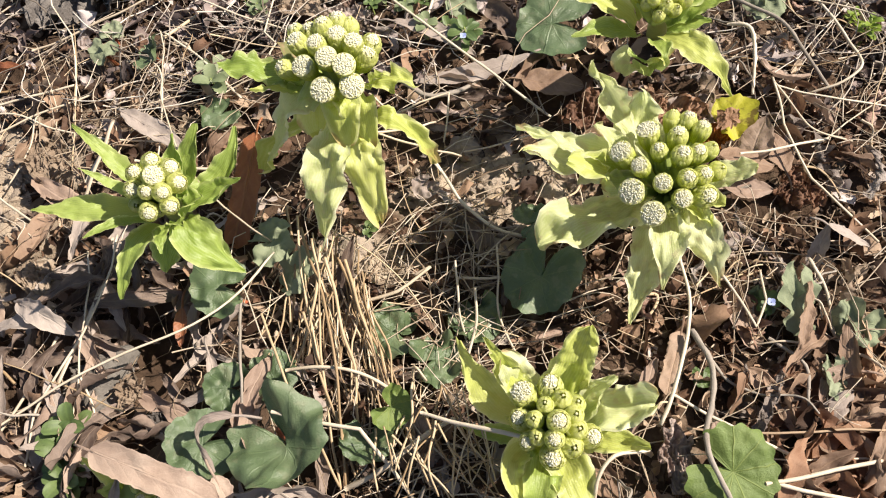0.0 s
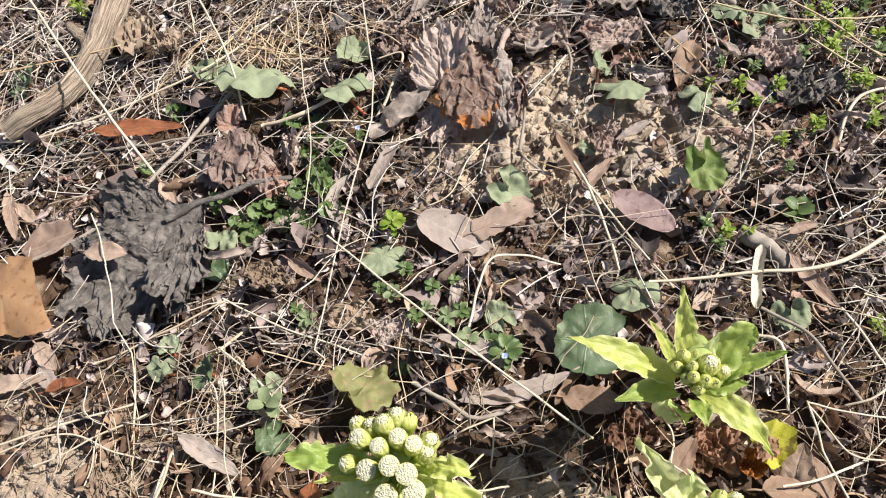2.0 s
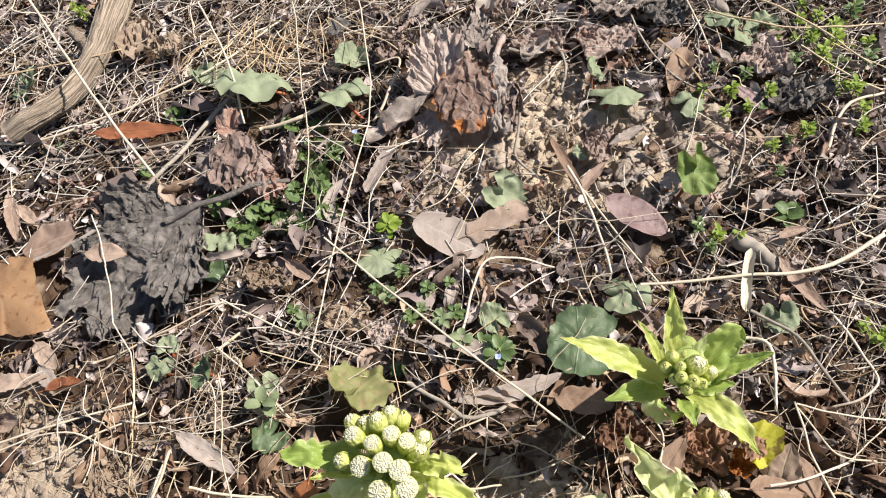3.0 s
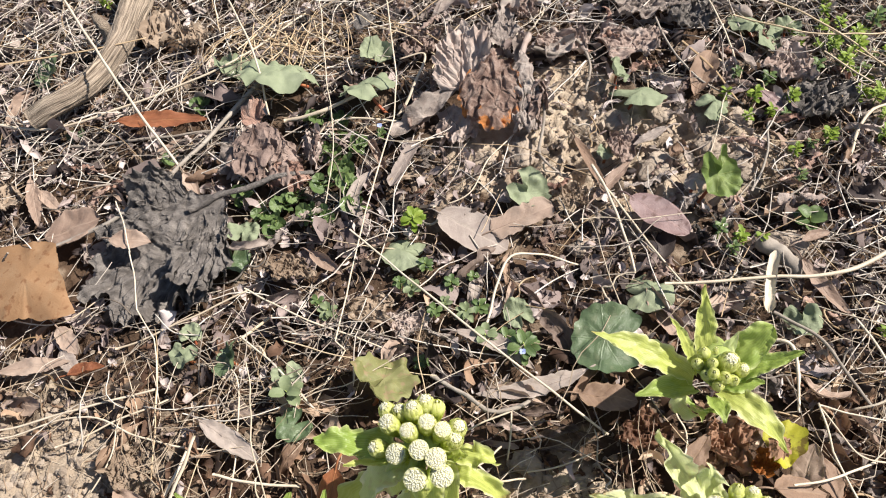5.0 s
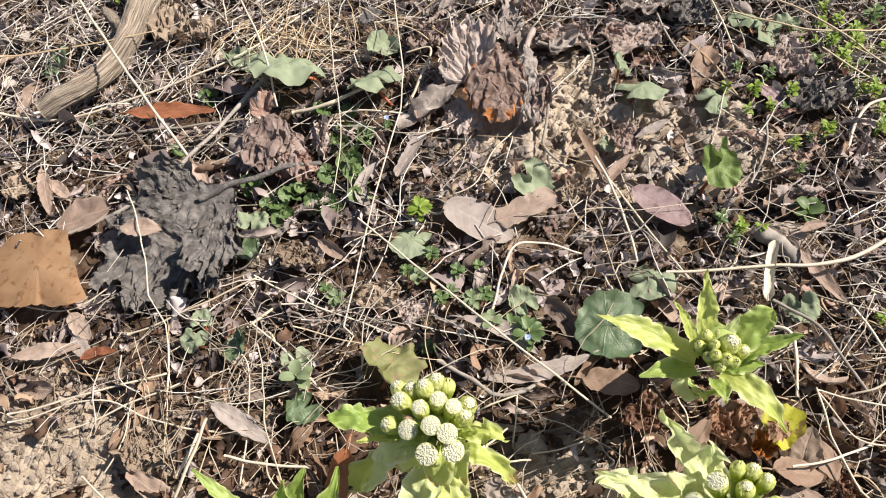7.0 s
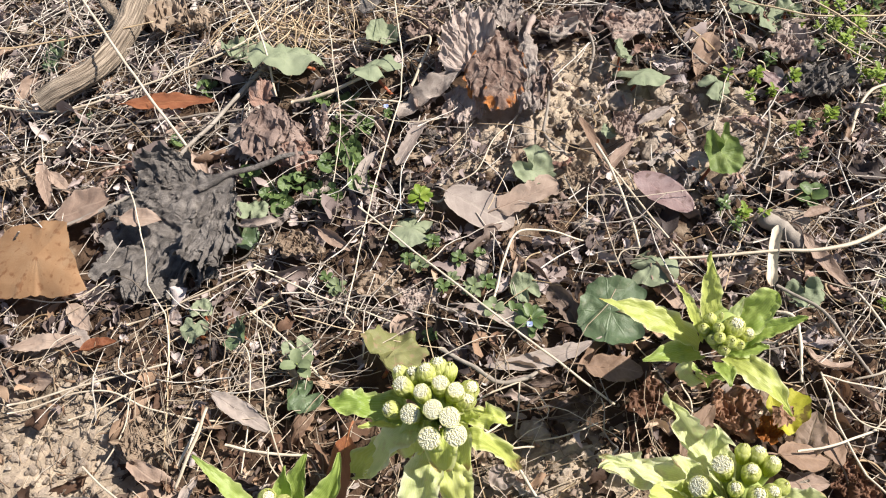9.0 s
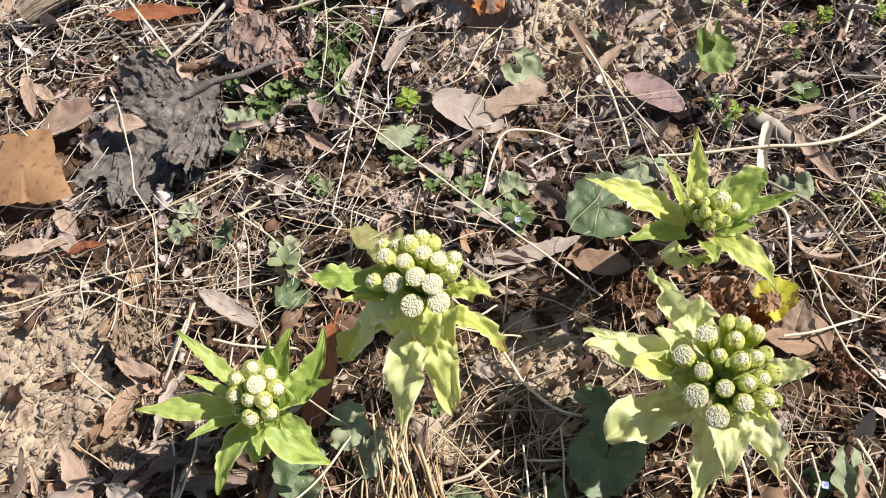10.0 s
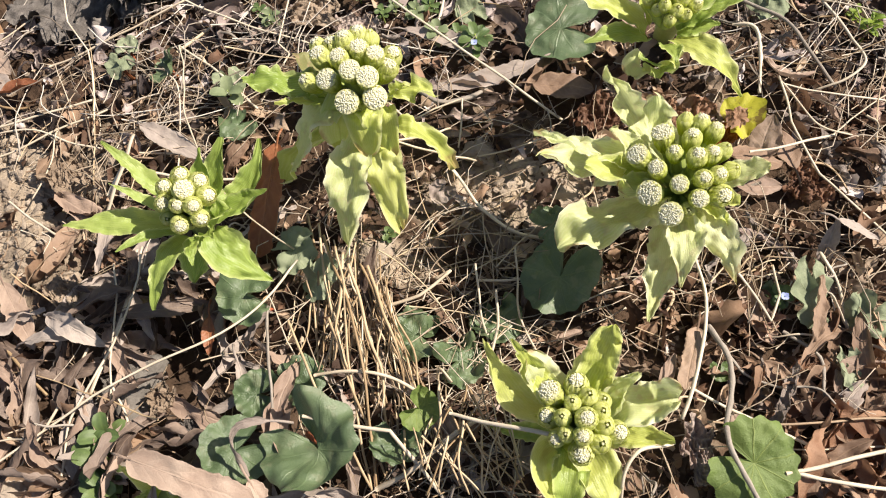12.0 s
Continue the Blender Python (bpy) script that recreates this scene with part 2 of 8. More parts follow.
    if scorch_or_glow:
        # withered brown, and the papery leaf's painted backlight, at the very tip and in a few spots of the margin
        uv4 = t.nodes.new("ShaderNodeUVMap")
        uv4.uv_map = "uv"
        sep4 = t.nodes.new("ShaderNodeSeparateXYZ")
        t.links.new(uv4.outputs[0], sep4.inputs[0])
        k = calc(t, "ADD", calc(t, "MULTIPLY", sep4.outputs[0], 2.0), calc(t, "MULTIPLY", calc(t, "POWER", calc(t, "ABSOLUTE", sep4.outputs[1]), 5.0), 0.45))
        k = calc(t, "ADD", k, calc(t, "MULTIPLY", calc(t, "SUBTRACT", big.outputs[0], 0.5), 2.6))
        k = calc(t, "MINIMUM", calc(t, "MAXIMUM", calc(t, "MULTIPLY", calc(t, "SUBTRACT", k, scorch_or_glow_from), 3.5), 0.0), 0.85)
        mix = t.nodes.new("ShaderNodeMix")
        mix.data_type = "RGBA"
        t.links.new(k, mix.inputs[0])
        t.links.new(col, mix.inputs[6])
        mix.inputs[7].default_value = (*scorch_or_glow, 1)
        col = mix.outputs[2]
    if humus:
        # dark rotted humus, but for the open sandy patches
        uv3 = t.nodes.new("ShaderNodeUVMap")
        uv3.uv_map = "uv"
        sep3 = t.nodes.new("ShaderNodeSeparateXYZ")
        t.links.new(uv3.outputs[0], sep3.inputs[0])
        k = calc(t, "ADD", sep3.outputs[0], calc(t, "MULTIPLY", calc(t, "SUBTRACT", big.outputs[0], 0.5), 1.2))
        k = calc(t, "MINIMUM", calc(t, "MAXIMUM", calc(t, "MULTIPLY", calc(t, "SUBTRACT", k, 0.12), 2.6), 0.0), 1.0)
        mix = t.nodes.new("ShaderNodeMix")
        mix.data_type = "RGBA"
        t.links.new(k, mix.inputs[0])
        dark = ramp_of(t, humus, fac)
        t.links.new(dark.outputs[0], mix.inputs[6])
        t.links.new(col, mix.inputs[7])
        col = mix.outputs[2]
    t.links.new(col, p.inputs["Base Color"])
    p.inputs["Roughness"].default_value = rough
    p.inputs["Specular IOR Level"].default_value = glossy
    b = t.nodes.new("ShaderNodeBump")
    b.inputs["Strength"].default_value, b.inputs["Distance"].default_value = bump, size * relief
    t.links.new(height, b.inputs["Height"])
    t.links.new(b.outputs[0], p.inputs["Normal"])
    if through_light:
        tr = t.nodes.new("ShaderNodeBsdfTranslucent")
        t.links.new(col, tr.inputs[0])
        t.links.new(b.outputs[0], tr.inputs["Normal"])
        mx = t.nodes.new("ShaderNodeMixShader")
        mx.inputs[0].default_value = through_light
        t.links.new(p.outputs[0], mx.inputs[1])
        t.links.new(tr.outputs[0], mx.inputs[2])
        t.links.new(mx.outputs[0], t.nodes["Material Output"].inputs[0])
    return m


soil_mat = surface("crumbly_soil", [(0.15, 0.113, 0.083), (0.32, 0.252, 0.188), (0.48, 0.39, 0.295), (0.60, 0.505, 0.395)], 0.03, 0.95, 0.9, glossy=0.15, humus=[(0.03, 0.019, 0.013), (0.085, 0.054, 0.036), (0.17, 0.115, 0.078)], relief=0.12)
clod_mat = surface("soil_crumb", [(0.19, 0.15, 0.115), (0.37, 0.30, 0.238), (0.55, 0.47, 0.385)], 0.012, 0.95, 0.9, vary="island", glossy=0.15, relief=0.22)
bract_mat = surface("fresh_bract", [(0.44, 0.52, 0.09), (0.64, 0.70, 0.19), (0.82, 0.84, 0.40)], 0.018, 0.36, 0.5, 0.5, "object", 0.35, veins=15, vein_col=(0.80, 0.83, 0.44), glossy=0.6, margin=(0.88, 0.87, 0.50), rib_mix=0.26, scorch_or_glow=(0.52, 0.38, 0.16))
green_bract_mat = surface("green_bract", [(0.22, 0.35, 0.05), (0.38, 0.50, 0.11), (0.58, 0.66, 0.23)], 0.018, 0.36, 0.5, 0.5, "object", 0.35, veins=15, vein_col=(0.58, 0.67, 0.28), glossy=0.6, margin=(0.70, 0.75, 0.34), rib_mix=0.26)
pale_bract_mat = surface("weathered_bract", [(0.49, 0.57, 0.18), (0.69, 0.75, 0.35), (0.87, 0.88, 0.60)], 0.014, 0.36, 0.7, 0.45, "object", 0.3, veins=17, vein_col=(0.86, 0.87, 0.62), spots=(0.66, 0.64, 0.34), glossy=0.6, margin=(0.90, 0.88, 0.64), rib_mix=0.30, scorch_or_glow=(0.48, 0.33, 0.16))
bud_mat = surface("flower_cup", [(0.34, 0.45, 0.02), (0.58, 0.66, 0.045), (0.80, 0.84, 0.13)], 0.25, 0.40, 0.4, 0.5, "object", 0.3, veins=5, vein_col=(0.82, 0.86, 0.20), glossy=0.5, tip=(0.97, 0.96, 0.50), margin=(0.88, 0.90, 0.28), rib_mix=0.4)
floret_mat = surface("florets", [(0.70, 0.68, 0.38), (0.82, 0.79, 0.50), (0.90, 0.87, 0.62)], 0.12, 0.7, 0.3, 0.4, "island", 0.6, tip=(1.0, 0.99, 0.90))
stem_mat = surface("fleshy_stem", [(0.25, 0.33, 0.08), (0.42, 0.48, 0.16)], 0.01, 0.5, 0.4, 0.15)
leaf_mat = surface("butterbur_leaf", [(0.060, 0.100, 0.045), (0.115, 0.165, 0.080), (0.23, 0.285, 0.16)], 0.016, 0.36, 0.8, 0.25, "object", 0.35, veins=9, vein_col=(0.21, 0.29, 0.13), kidney=True, glossy=0.65, spots=(0.17, 0.20, 0.11))
# brighter copy of the butterbur leaf, with sunlight put into its colour
vivid_leaf_mat = surface("sunlit_leaf", [(0.10, 0.155, 0.04), (0.17, 0.24, 0.065), (0.28, 0.34, 0.11)], 0.02, 0.5, 0.7, 0.35, "object", 0.3, veins=9, vein_col=(0.52, 0.54, 0.16), kidney=True, glossy=0.45)
felt_leaf_mat = surface("felted_leaf", [(0.17, 0.205, 0.125), (0.27, 0.305, 0.195), (0.38, 0.41, 0.285)], 0.015, 0.75, 0.7, 0.22, "object", 0.3, veins=9, vein_col=(0.30, 0.37, 0.20), kidney=True)
olive_leaf_mat = surface("olive_leaf", [(0.15, 0.155, 0.055), (0.27, 0.27, 0.11), (0.40, 0.38, 0.19)], 0.014, 0.5, 0.7, 0.4, veins=9, vein_col=(0.46, 0.44, 0.20), kidney=True, spots=(0.36, 0.26, 0.15))
yellow_leaf_mat = surface("yellowing_leaf", [(0.30, 0.32, 0.03), (0.52, 0.50, 0.05), (0.66, 0.58, 0.09)], 0.02, 0.5, 0.6, 0.4, veins=5, vein_col=(0.66, 0.62, 0.12), spots=(0.12, 0.06, 0.03))
petiole_mat = surface("red_petiole", [(0.25, 0.04, 0.03), (0.40, 0.12, 0.06), (0.35, 0.30, 0.10)], 0.008, 0.5, 0.4, 0.15)
weed_mat = surface("weed_leaf", [(0.065, 0.108, 0.038), (0.125, 0.18, 0.062), (0.22, 0.285, 0.115)], 0.008, 0.45, 0.5, 0.3, "object", 0.5, veins=3, vein_col=(0.28, 0.42, 0.12), glossy=0.45)
dusty_weed_mat = surface("dusty_weed_leaf", [(0.14, 0.18, 0.085), (0.22, 0.265, 0.14), (0.33, 0.37, 0.23)], 0.008, 0.6, 0.5, 0.3, "object", 0.4, veins=3, vein_col=(0.30, 0.36, 0.20), glossy=0.4)
sedum_mat = surface("yellow_green_weed", [(0.12, 0.20, 0.02), (0.23, 0.32, 0.045), (0.38, 0.43, 0.09)], 0.008, 0.45, 0.5, 0.35, "object", 0.5, veins=2, vein_col=(0.45, 0.52, 0.14))
petal_mat = surface("blue_petal", [(0.20, 0.26, 0.62), (0.42, 0.50, 0.85), (0.80, 0.84, 0.95)], 0.004, 0.6, 0.2, 0.3)
straw_mat = surface("dry_straw", [(0.24, 0.175, 0.115), (0.40, 0.318, 0.235), (0.53, 0.45, 0.36), (0.65, 0.585, 0.50)], 0.02, 0.6, 0.5, 0.0, "island", 0.75, glossy=0.35)
far_straw_mat = surface("far_straw", [(0.17, 0.135, 0.105), (0.38, 0.325, 0.275), (0.62, 0.56, 0.49), (0.84, 0.80, 0.73)], 0.02, 0.55, 0.5, 0.0, "island", 0.9, glossy=0.4)
pale_straw_mat = surface("pale_stalk", [(0.38, 0.30, 0.21), (0.58, 0.49, 0.375), (0.76, 0.685, 0.56)], 0.012, 0.55, 0.5, 0.0, "object", 0.3, veins=5, vein_col=(0.48, 0.39, 0.29), glossy=0.4)
grey_stick_mat = surface("weathered_twig", [(0.14, 0.11, 0.09), (0.30, 0.26, 0.22), (0.46, 0.42, 0.37)], 0.012, 0.8, 0.7, 0.0, "object", 0.4, veins=5, vein_col=(0.16, 0.13, 0.10))
stalk_straw_mat = surface("single_straw", [(0.27, 0.18, 0.095), (0.46, 0.335, 0.205), (0.62, 0.49, 0.33), (0.74, 0.64, 0.48)], 0.015, 0.55, 0.5, 0.0, "object", 0.85, veins=5, vein_col=(0.42, 0.32, 0.21), glossy=0.4)
root_mat = surface("fine_roots", [(0.16, 0.10, 0.065), (0.38, 0.28, 0.19), (0.62, 0.51, 0.38)], 0.02, 0.85, 0.5, 0.0, "island", 0.8)
wood_mat, wt, wp = nodes_of("weathered_wood")
w_uv = wt.nodes.new("ShaderNodeUVMap")
w_uv.uv_map = "uv"
w_map = wt.nodes.new("ShaderNodeMapping")
w_map.inputs["Scale"].default_value = (7.0, 34.0, 1.0)
wt.links.new(w_uv.outputs[0], w_map.inputs[0])
w_grain = wt.nodes.new("ShaderNodeTexNoise")
w_grain.inputs["Scale"].default_value, w_grain.inputs["Detail"].default_value, w_grain.inputs["Roughness"].default_value = 1.0, 8, 0.65
wt.links.new(w_map.outputs[0], w_grain.inputs["Vector"])
w_col = ramp_of(wt, [(0.035, 0.024, 0.017), (0.15, 0.112, 0.08), (0.31, 0.245, 0.185), (0.46, 0.375, 0.29), (0.62, 0.49, 0.34)], calc(wt, "SUBTRACT", calc(wt, "MULTIPLY", w_grain.outputs[0], 2.8), 0.95))
wt.links.new(w_col.outputs[0], wp.inputs["Base Color"])
wp.inputs["Roughness"].default_value = 0.85
w_bump = wt.nodes.new("ShaderNodeBump")
w_bump.inputs["Strength"].default_value, w_bump.inputs["Distance"].default_value = 1.0, 0.003
wt.links.new(w_grain.outputs[0], w_bump.inputs["Height"])
wt.links.new(w_bump.outputs[0], wp.inputs["Normal"])
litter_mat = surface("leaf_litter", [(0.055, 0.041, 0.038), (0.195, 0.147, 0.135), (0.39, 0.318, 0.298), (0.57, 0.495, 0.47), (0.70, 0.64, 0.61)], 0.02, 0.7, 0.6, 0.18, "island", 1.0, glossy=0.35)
bits_mat = surface("crumpled_leaf_bits", [(0.035, 0.024, 0.019), (0.13, 0.09, 0.07), (0.30, 0.23, 0.19), (0.48, 0.40, 0.345), (0.62, 0.54, 0.48)], 0.008, 0.75, 0.7, 0.1, "island", 1.0, glossy=0.3)
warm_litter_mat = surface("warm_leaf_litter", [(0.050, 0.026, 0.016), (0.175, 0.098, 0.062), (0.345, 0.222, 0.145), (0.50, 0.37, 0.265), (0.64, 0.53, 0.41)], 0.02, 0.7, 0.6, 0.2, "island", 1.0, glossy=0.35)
reddish_crumple_mat = surface("reddish_crumpled_leaf", [(0.149, 0.0713, 0.0529), (0.356, 0.218, 0.167), (0.564, 0.42, 0.351), (0.759, 0.655, 0.586)], 0.014, 0.7, 1.0, 0.15, "object", 0.3, glossy=0.35, relief=0.12, wrinkle=0.014)
brown_leaf_mat = surface("brown_dead_leaf", [(0.13, 0.076, 0.05), (0.30, 0.20, 0.14), (0.47, 0.35, 0.26)], 0.02, 0.65, 0.5, 0.2, "object", 0.6, veins=2, vein_col=(0.45, 0.31, 0.20), glossy=0.35)
pink_leaf_mat = surface("pinkish_dead_leaf", [(0.201, 0.13, 0.0967), (0.368, 0.268, 0.209), (0.502, 0.402, 0.326)], 0.02, 0.6, 0.5, 0.2, "object", 0.4, veins=2, vein_col=(0.58, 0.44, 0.34), glossy=0.35)
grey_leaf_mat = surface("greyish_dead_leaf", [(0.209, 0.159, 0.139), (0.377, 0.314, 0.276), (0.519, 0.46, 0.41)], 0.02, 0.65, 0.5, 0.2, "object", 0.4, veins=2, vein_col=(0.60, 0.52, 0.43), glossy=0.35)
rust_leaf_mat = surface("rusty_dead_leaf", [(0.17, 0.058, 0.03), (0.36, 0.135, 0.062), (0.52, 0.25, 0.12)], 0.016, 0.45, 0.6, 0.3, "object", 0.4, veins=2, vein_col=(0.56, 0.29, 0.14), glossy=0.55)
tan_leaf_mat = surface("tan_dead_leaf", [(0.273, 0.143, 0.0648), (0.348, 0.203, 0.106), (0.408, 0.275, 0.162)], 0.02, 0.55, 0.4, 0.25, spots=(0.22, 0.10, 0.045), glossy=0.4)
drift_leaf_mat = surface("brown_drift_leaf", [(0.080, 0.053, 0.042), (0.195, 0.142, 0.115), (0.37, 0.295, 0.25)], 0.014, 0.6, 0.7, 0.2, "object", 0.8, veins=2, vein_col=(0.42, 0.31, 0.23), glossy=0.4)
plum_leaf_mat = surface("plum_dead_leaf", [(0.14, 0.085, 0.08), (0.22, 0.145, 0.14), (0.33, 0.25, 0.245)], 0.02, 0.5, 0.5, 0.15, veins=2, vein_col=(0.42, 0.28, 0.25), spots=(0.11, 0.06, 0.05), glossy=0.5)
dark_crumple_mat = surface("dark_crumpled_leaf", [(0.040, 0.034, 0.031), (0.125, 0.109, 0.099), (0.26, 0.232, 0.21), (0.46, 0.425, 0.39)], 0.012, 0.7, 1.0, 0.05, glossy=0.4, wrinkle=0.007, relief=0.2)
grey_crumple_mat = surface("grey_papery_leaf", [(0.12, 0.092, 0.08), (0.31, 0.255, 0.224), (0.51, 0.44, 0.39), (0.70, 0.63, 0.565)], 0.012, 0.7, 1.0, 0.2, "object", 0.3, glossy=0.35, relief=0.14, wrinkle=0.009)
clay_mat = surface("grey_clay", [(0.085, 0.075, 0.065), (0.17, 0.152, 0.135), (0.27, 0.245, 0.22)], 0.008, 0.95, 0.9, glossy=0.15, relief=0.2)
rust_crumple_mat = surface("rusty_crumpled_leaf", [(0.108, 0.0504, 0.03), (0.264, 0.138, 0.0816), (0.456, 0.282, 0.18), (0.672, 0.492, 0.36)], 0.014, 0.65, 0.9, 0.25, "object", 0.6, glossy=0.4, wrinkle=0.014)
brown_crumple_mat = surface("brown_crumpled_leaf", [(0.14, 0.092, 0.076), (0.33, 0.245, 0.208), (0.49, 0.41, 0.365), (0.63, 0.56, 0.51)], 0.018, 0.7, 0.9, 0.18, "object", 0.5, glossy=0.35, wrinkle=0.014)
pale_crumple_mat = surface("pale_crumpled_leaf", [(0.164, 0.111, 0.0738), (0.344, 0.262, 0.193), (0.508, 0.435, 0.344)], 0.018, 0.7, 0.8, 0.18, "object", 0.4, glossy=0.35, wrinkle=0.014)
# orange lower end: light shining through the leaf, put into its colour
fan_crumple_mat = surface("pinkish_papery_leaf", [(0.10, 0.055, 0.042), (0.26, 0.17, 0.135), (0.45, 0.345, 0.29), (0.68, 0.59, 0.53)], 0.010, 0.7, 1.0, 0.3, glossy=0.35, relief=0.2, wrinkle=0.007, scorch_or_glow=(0.60, 0.21, 0.035), scorch_or_glow_from=1.90)
orange_crumple_mat = surface("orange_crumpled_leaf", [(0.20, 0.06, 0.02), (0.48, 0.18, 0.04), (0.60, 0.30, 0.09)], 0.012, 0.7, 0.8, 0.35, wrinkle=0.014)


# ---- ground ----
def ground_base(x, y):
    return -0.022 + -0.0286 * (u := 0.6 * np.tanh(x / 0.6)) + -0.0214 * (v := 0.5 * np.tanh((y - 0.35) / 0.5)) + -0.1473 * u * u + 0.0564 * u * v + 0.1756 * v * v


HOLLOWS = ((0.202, 0.519, 0.022, 0.02), (-0.196, 0.543, 0.022, 0.01), (-0.213, 0.158, 0.02, 0.01), (-0.006, 0.318, 0.025, 0.008), (0.099, 0.153, 0.02, 0.01), (-0.274, 0.480, 0.016, 0.01), (-0.200, 0.143, 0.030, 0.014))      # x, y, radius, depth
CLEAR = [(-0.200, 0.146, 0.026)]          # places where a leaf of its own lies on top of the litter: x, y, radius


def bare(x, y):
    """1 where the soil lies open, 0 where litter covers it."""
    spots = ((-0.385, 0.295, 0.075, 0.060), (-0.345, 0.235, 0.045, 0.05), (-0.01, 0.575, 0.06, 0.035), (0.05, 0.55, 0.05, 0.04), (0.12, 0.60, 0.05, 0.03), (0.175, 0.575, 0.045, 0.04), (0.003, 0.255, 0.05, 0.035), (-0.085, 0.205, 0.025, 0.02), (0.10, 0.515, 0.03, 0.03), (0.045, 0.64, 0.045, 0.04), (-0.02, 0.62, 0.03, 0.02))
    return np.clip(sum(np.exp(-(((x - a) / c) ** 2 + ((y - b) / d) ** 2)) for a, b, c, d in spots), 0, 1)


def covered(x, y):
    """True under the leaves that lie on top."""
    out = np.zeros(len(x), bool)
    for cx, cy, r in CLEAR:
        out |= (x - cx) ** 2 + (y - cy) ** 2 < r * r
    return out


def ground_z(x, y):
    x, y = np.asarray(x, float), np.asarray(y, float)
    shape = x.shape
    x, y = x.ravel(), y.ravel()
    near = np.exp(-((np.hypot(x, y - 0.35) / 1.2) ** 4))
    q = np.stack([x, y, np.zeros_like(x)], -1)
    lump = fbm(q * 22, 5, 3)
    fine = np.abs(fbm(q * 90, 11, 3))
    z = ground_base(x, y) + near * (0.006 * lump + 0.0045 * fine - 0.003 + 0.0016 * np.abs(vnoise(q * 260, 14)) * (0.3 + bare(x, y)) + (0.002 + 0.009 * np.clip((x + 0.2) * 8, 0, 1)) * bare(x, y) * (np.clip(1 - 2.2 * np.abs(vnoise(q * 48, 21)), -0.6, 1) * 0.6 + 0.35 * (1 - 2 * np.abs(vnoise(q * 120, 22)))) - 0.004 * bare(x, y))
    for cx, cy, r, deep in HOLLOWS:
        z = z - deep * np.exp(-(((x - cx) ** 2 + (y - cy) ** 2) / r**2) ** 1.5)
    far = np.clip((np.hypot(x, y - 0.35) - 1.0) / 6, 0, 1)
    z = z + far * 0.15 * vnoise(q * 0.6, 3)
    return z.reshape(shape)


def ground_sheet():
    inner_x, inner_y = np.arange(-0.64, 0.46, 0.0025), np.arange(-0.06, 0.95, 0.0025)
    grow = 0.004 * 1.22 ** np.arange(1, 48)
    out = np.cumsum(grow)
    xs = np.concatenate([inner_x[0] - out[::-1], inner_x, inner_x[-1] + out])
    ys = np.concatenate([inner_y[0] - out[::-1], inner_y, inner_y[-1] + out])
    X, Y = np.meshgrid(xs, ys, indexing="ij")
    Z = ground_z(X, Y)
    s = Sheet()
    s.grid(np.stack([X, Y, Z], -1), np.stack([bare(X, Y), 0 * X], -1))
    ob = part("ground", s, soil_mat)
    tagged(ob, "pale brown crumbly soil of a garden bank", "ground", kind="structure")


ground_sheet()


# ---- kinds of things ----
def empty(name, at, label, category, group=""):
    ob = new(name)
    ob.location = at
    ob.empty_display_size = 0.01
    return tagged(ob, label, category, group)


def moved(sheet, at):
    """Shifts a sheet so that it is measured from its thing's base."""
    sheet.v = [v - np.asarray(at, float) for v in sheet.v]
    return sheet


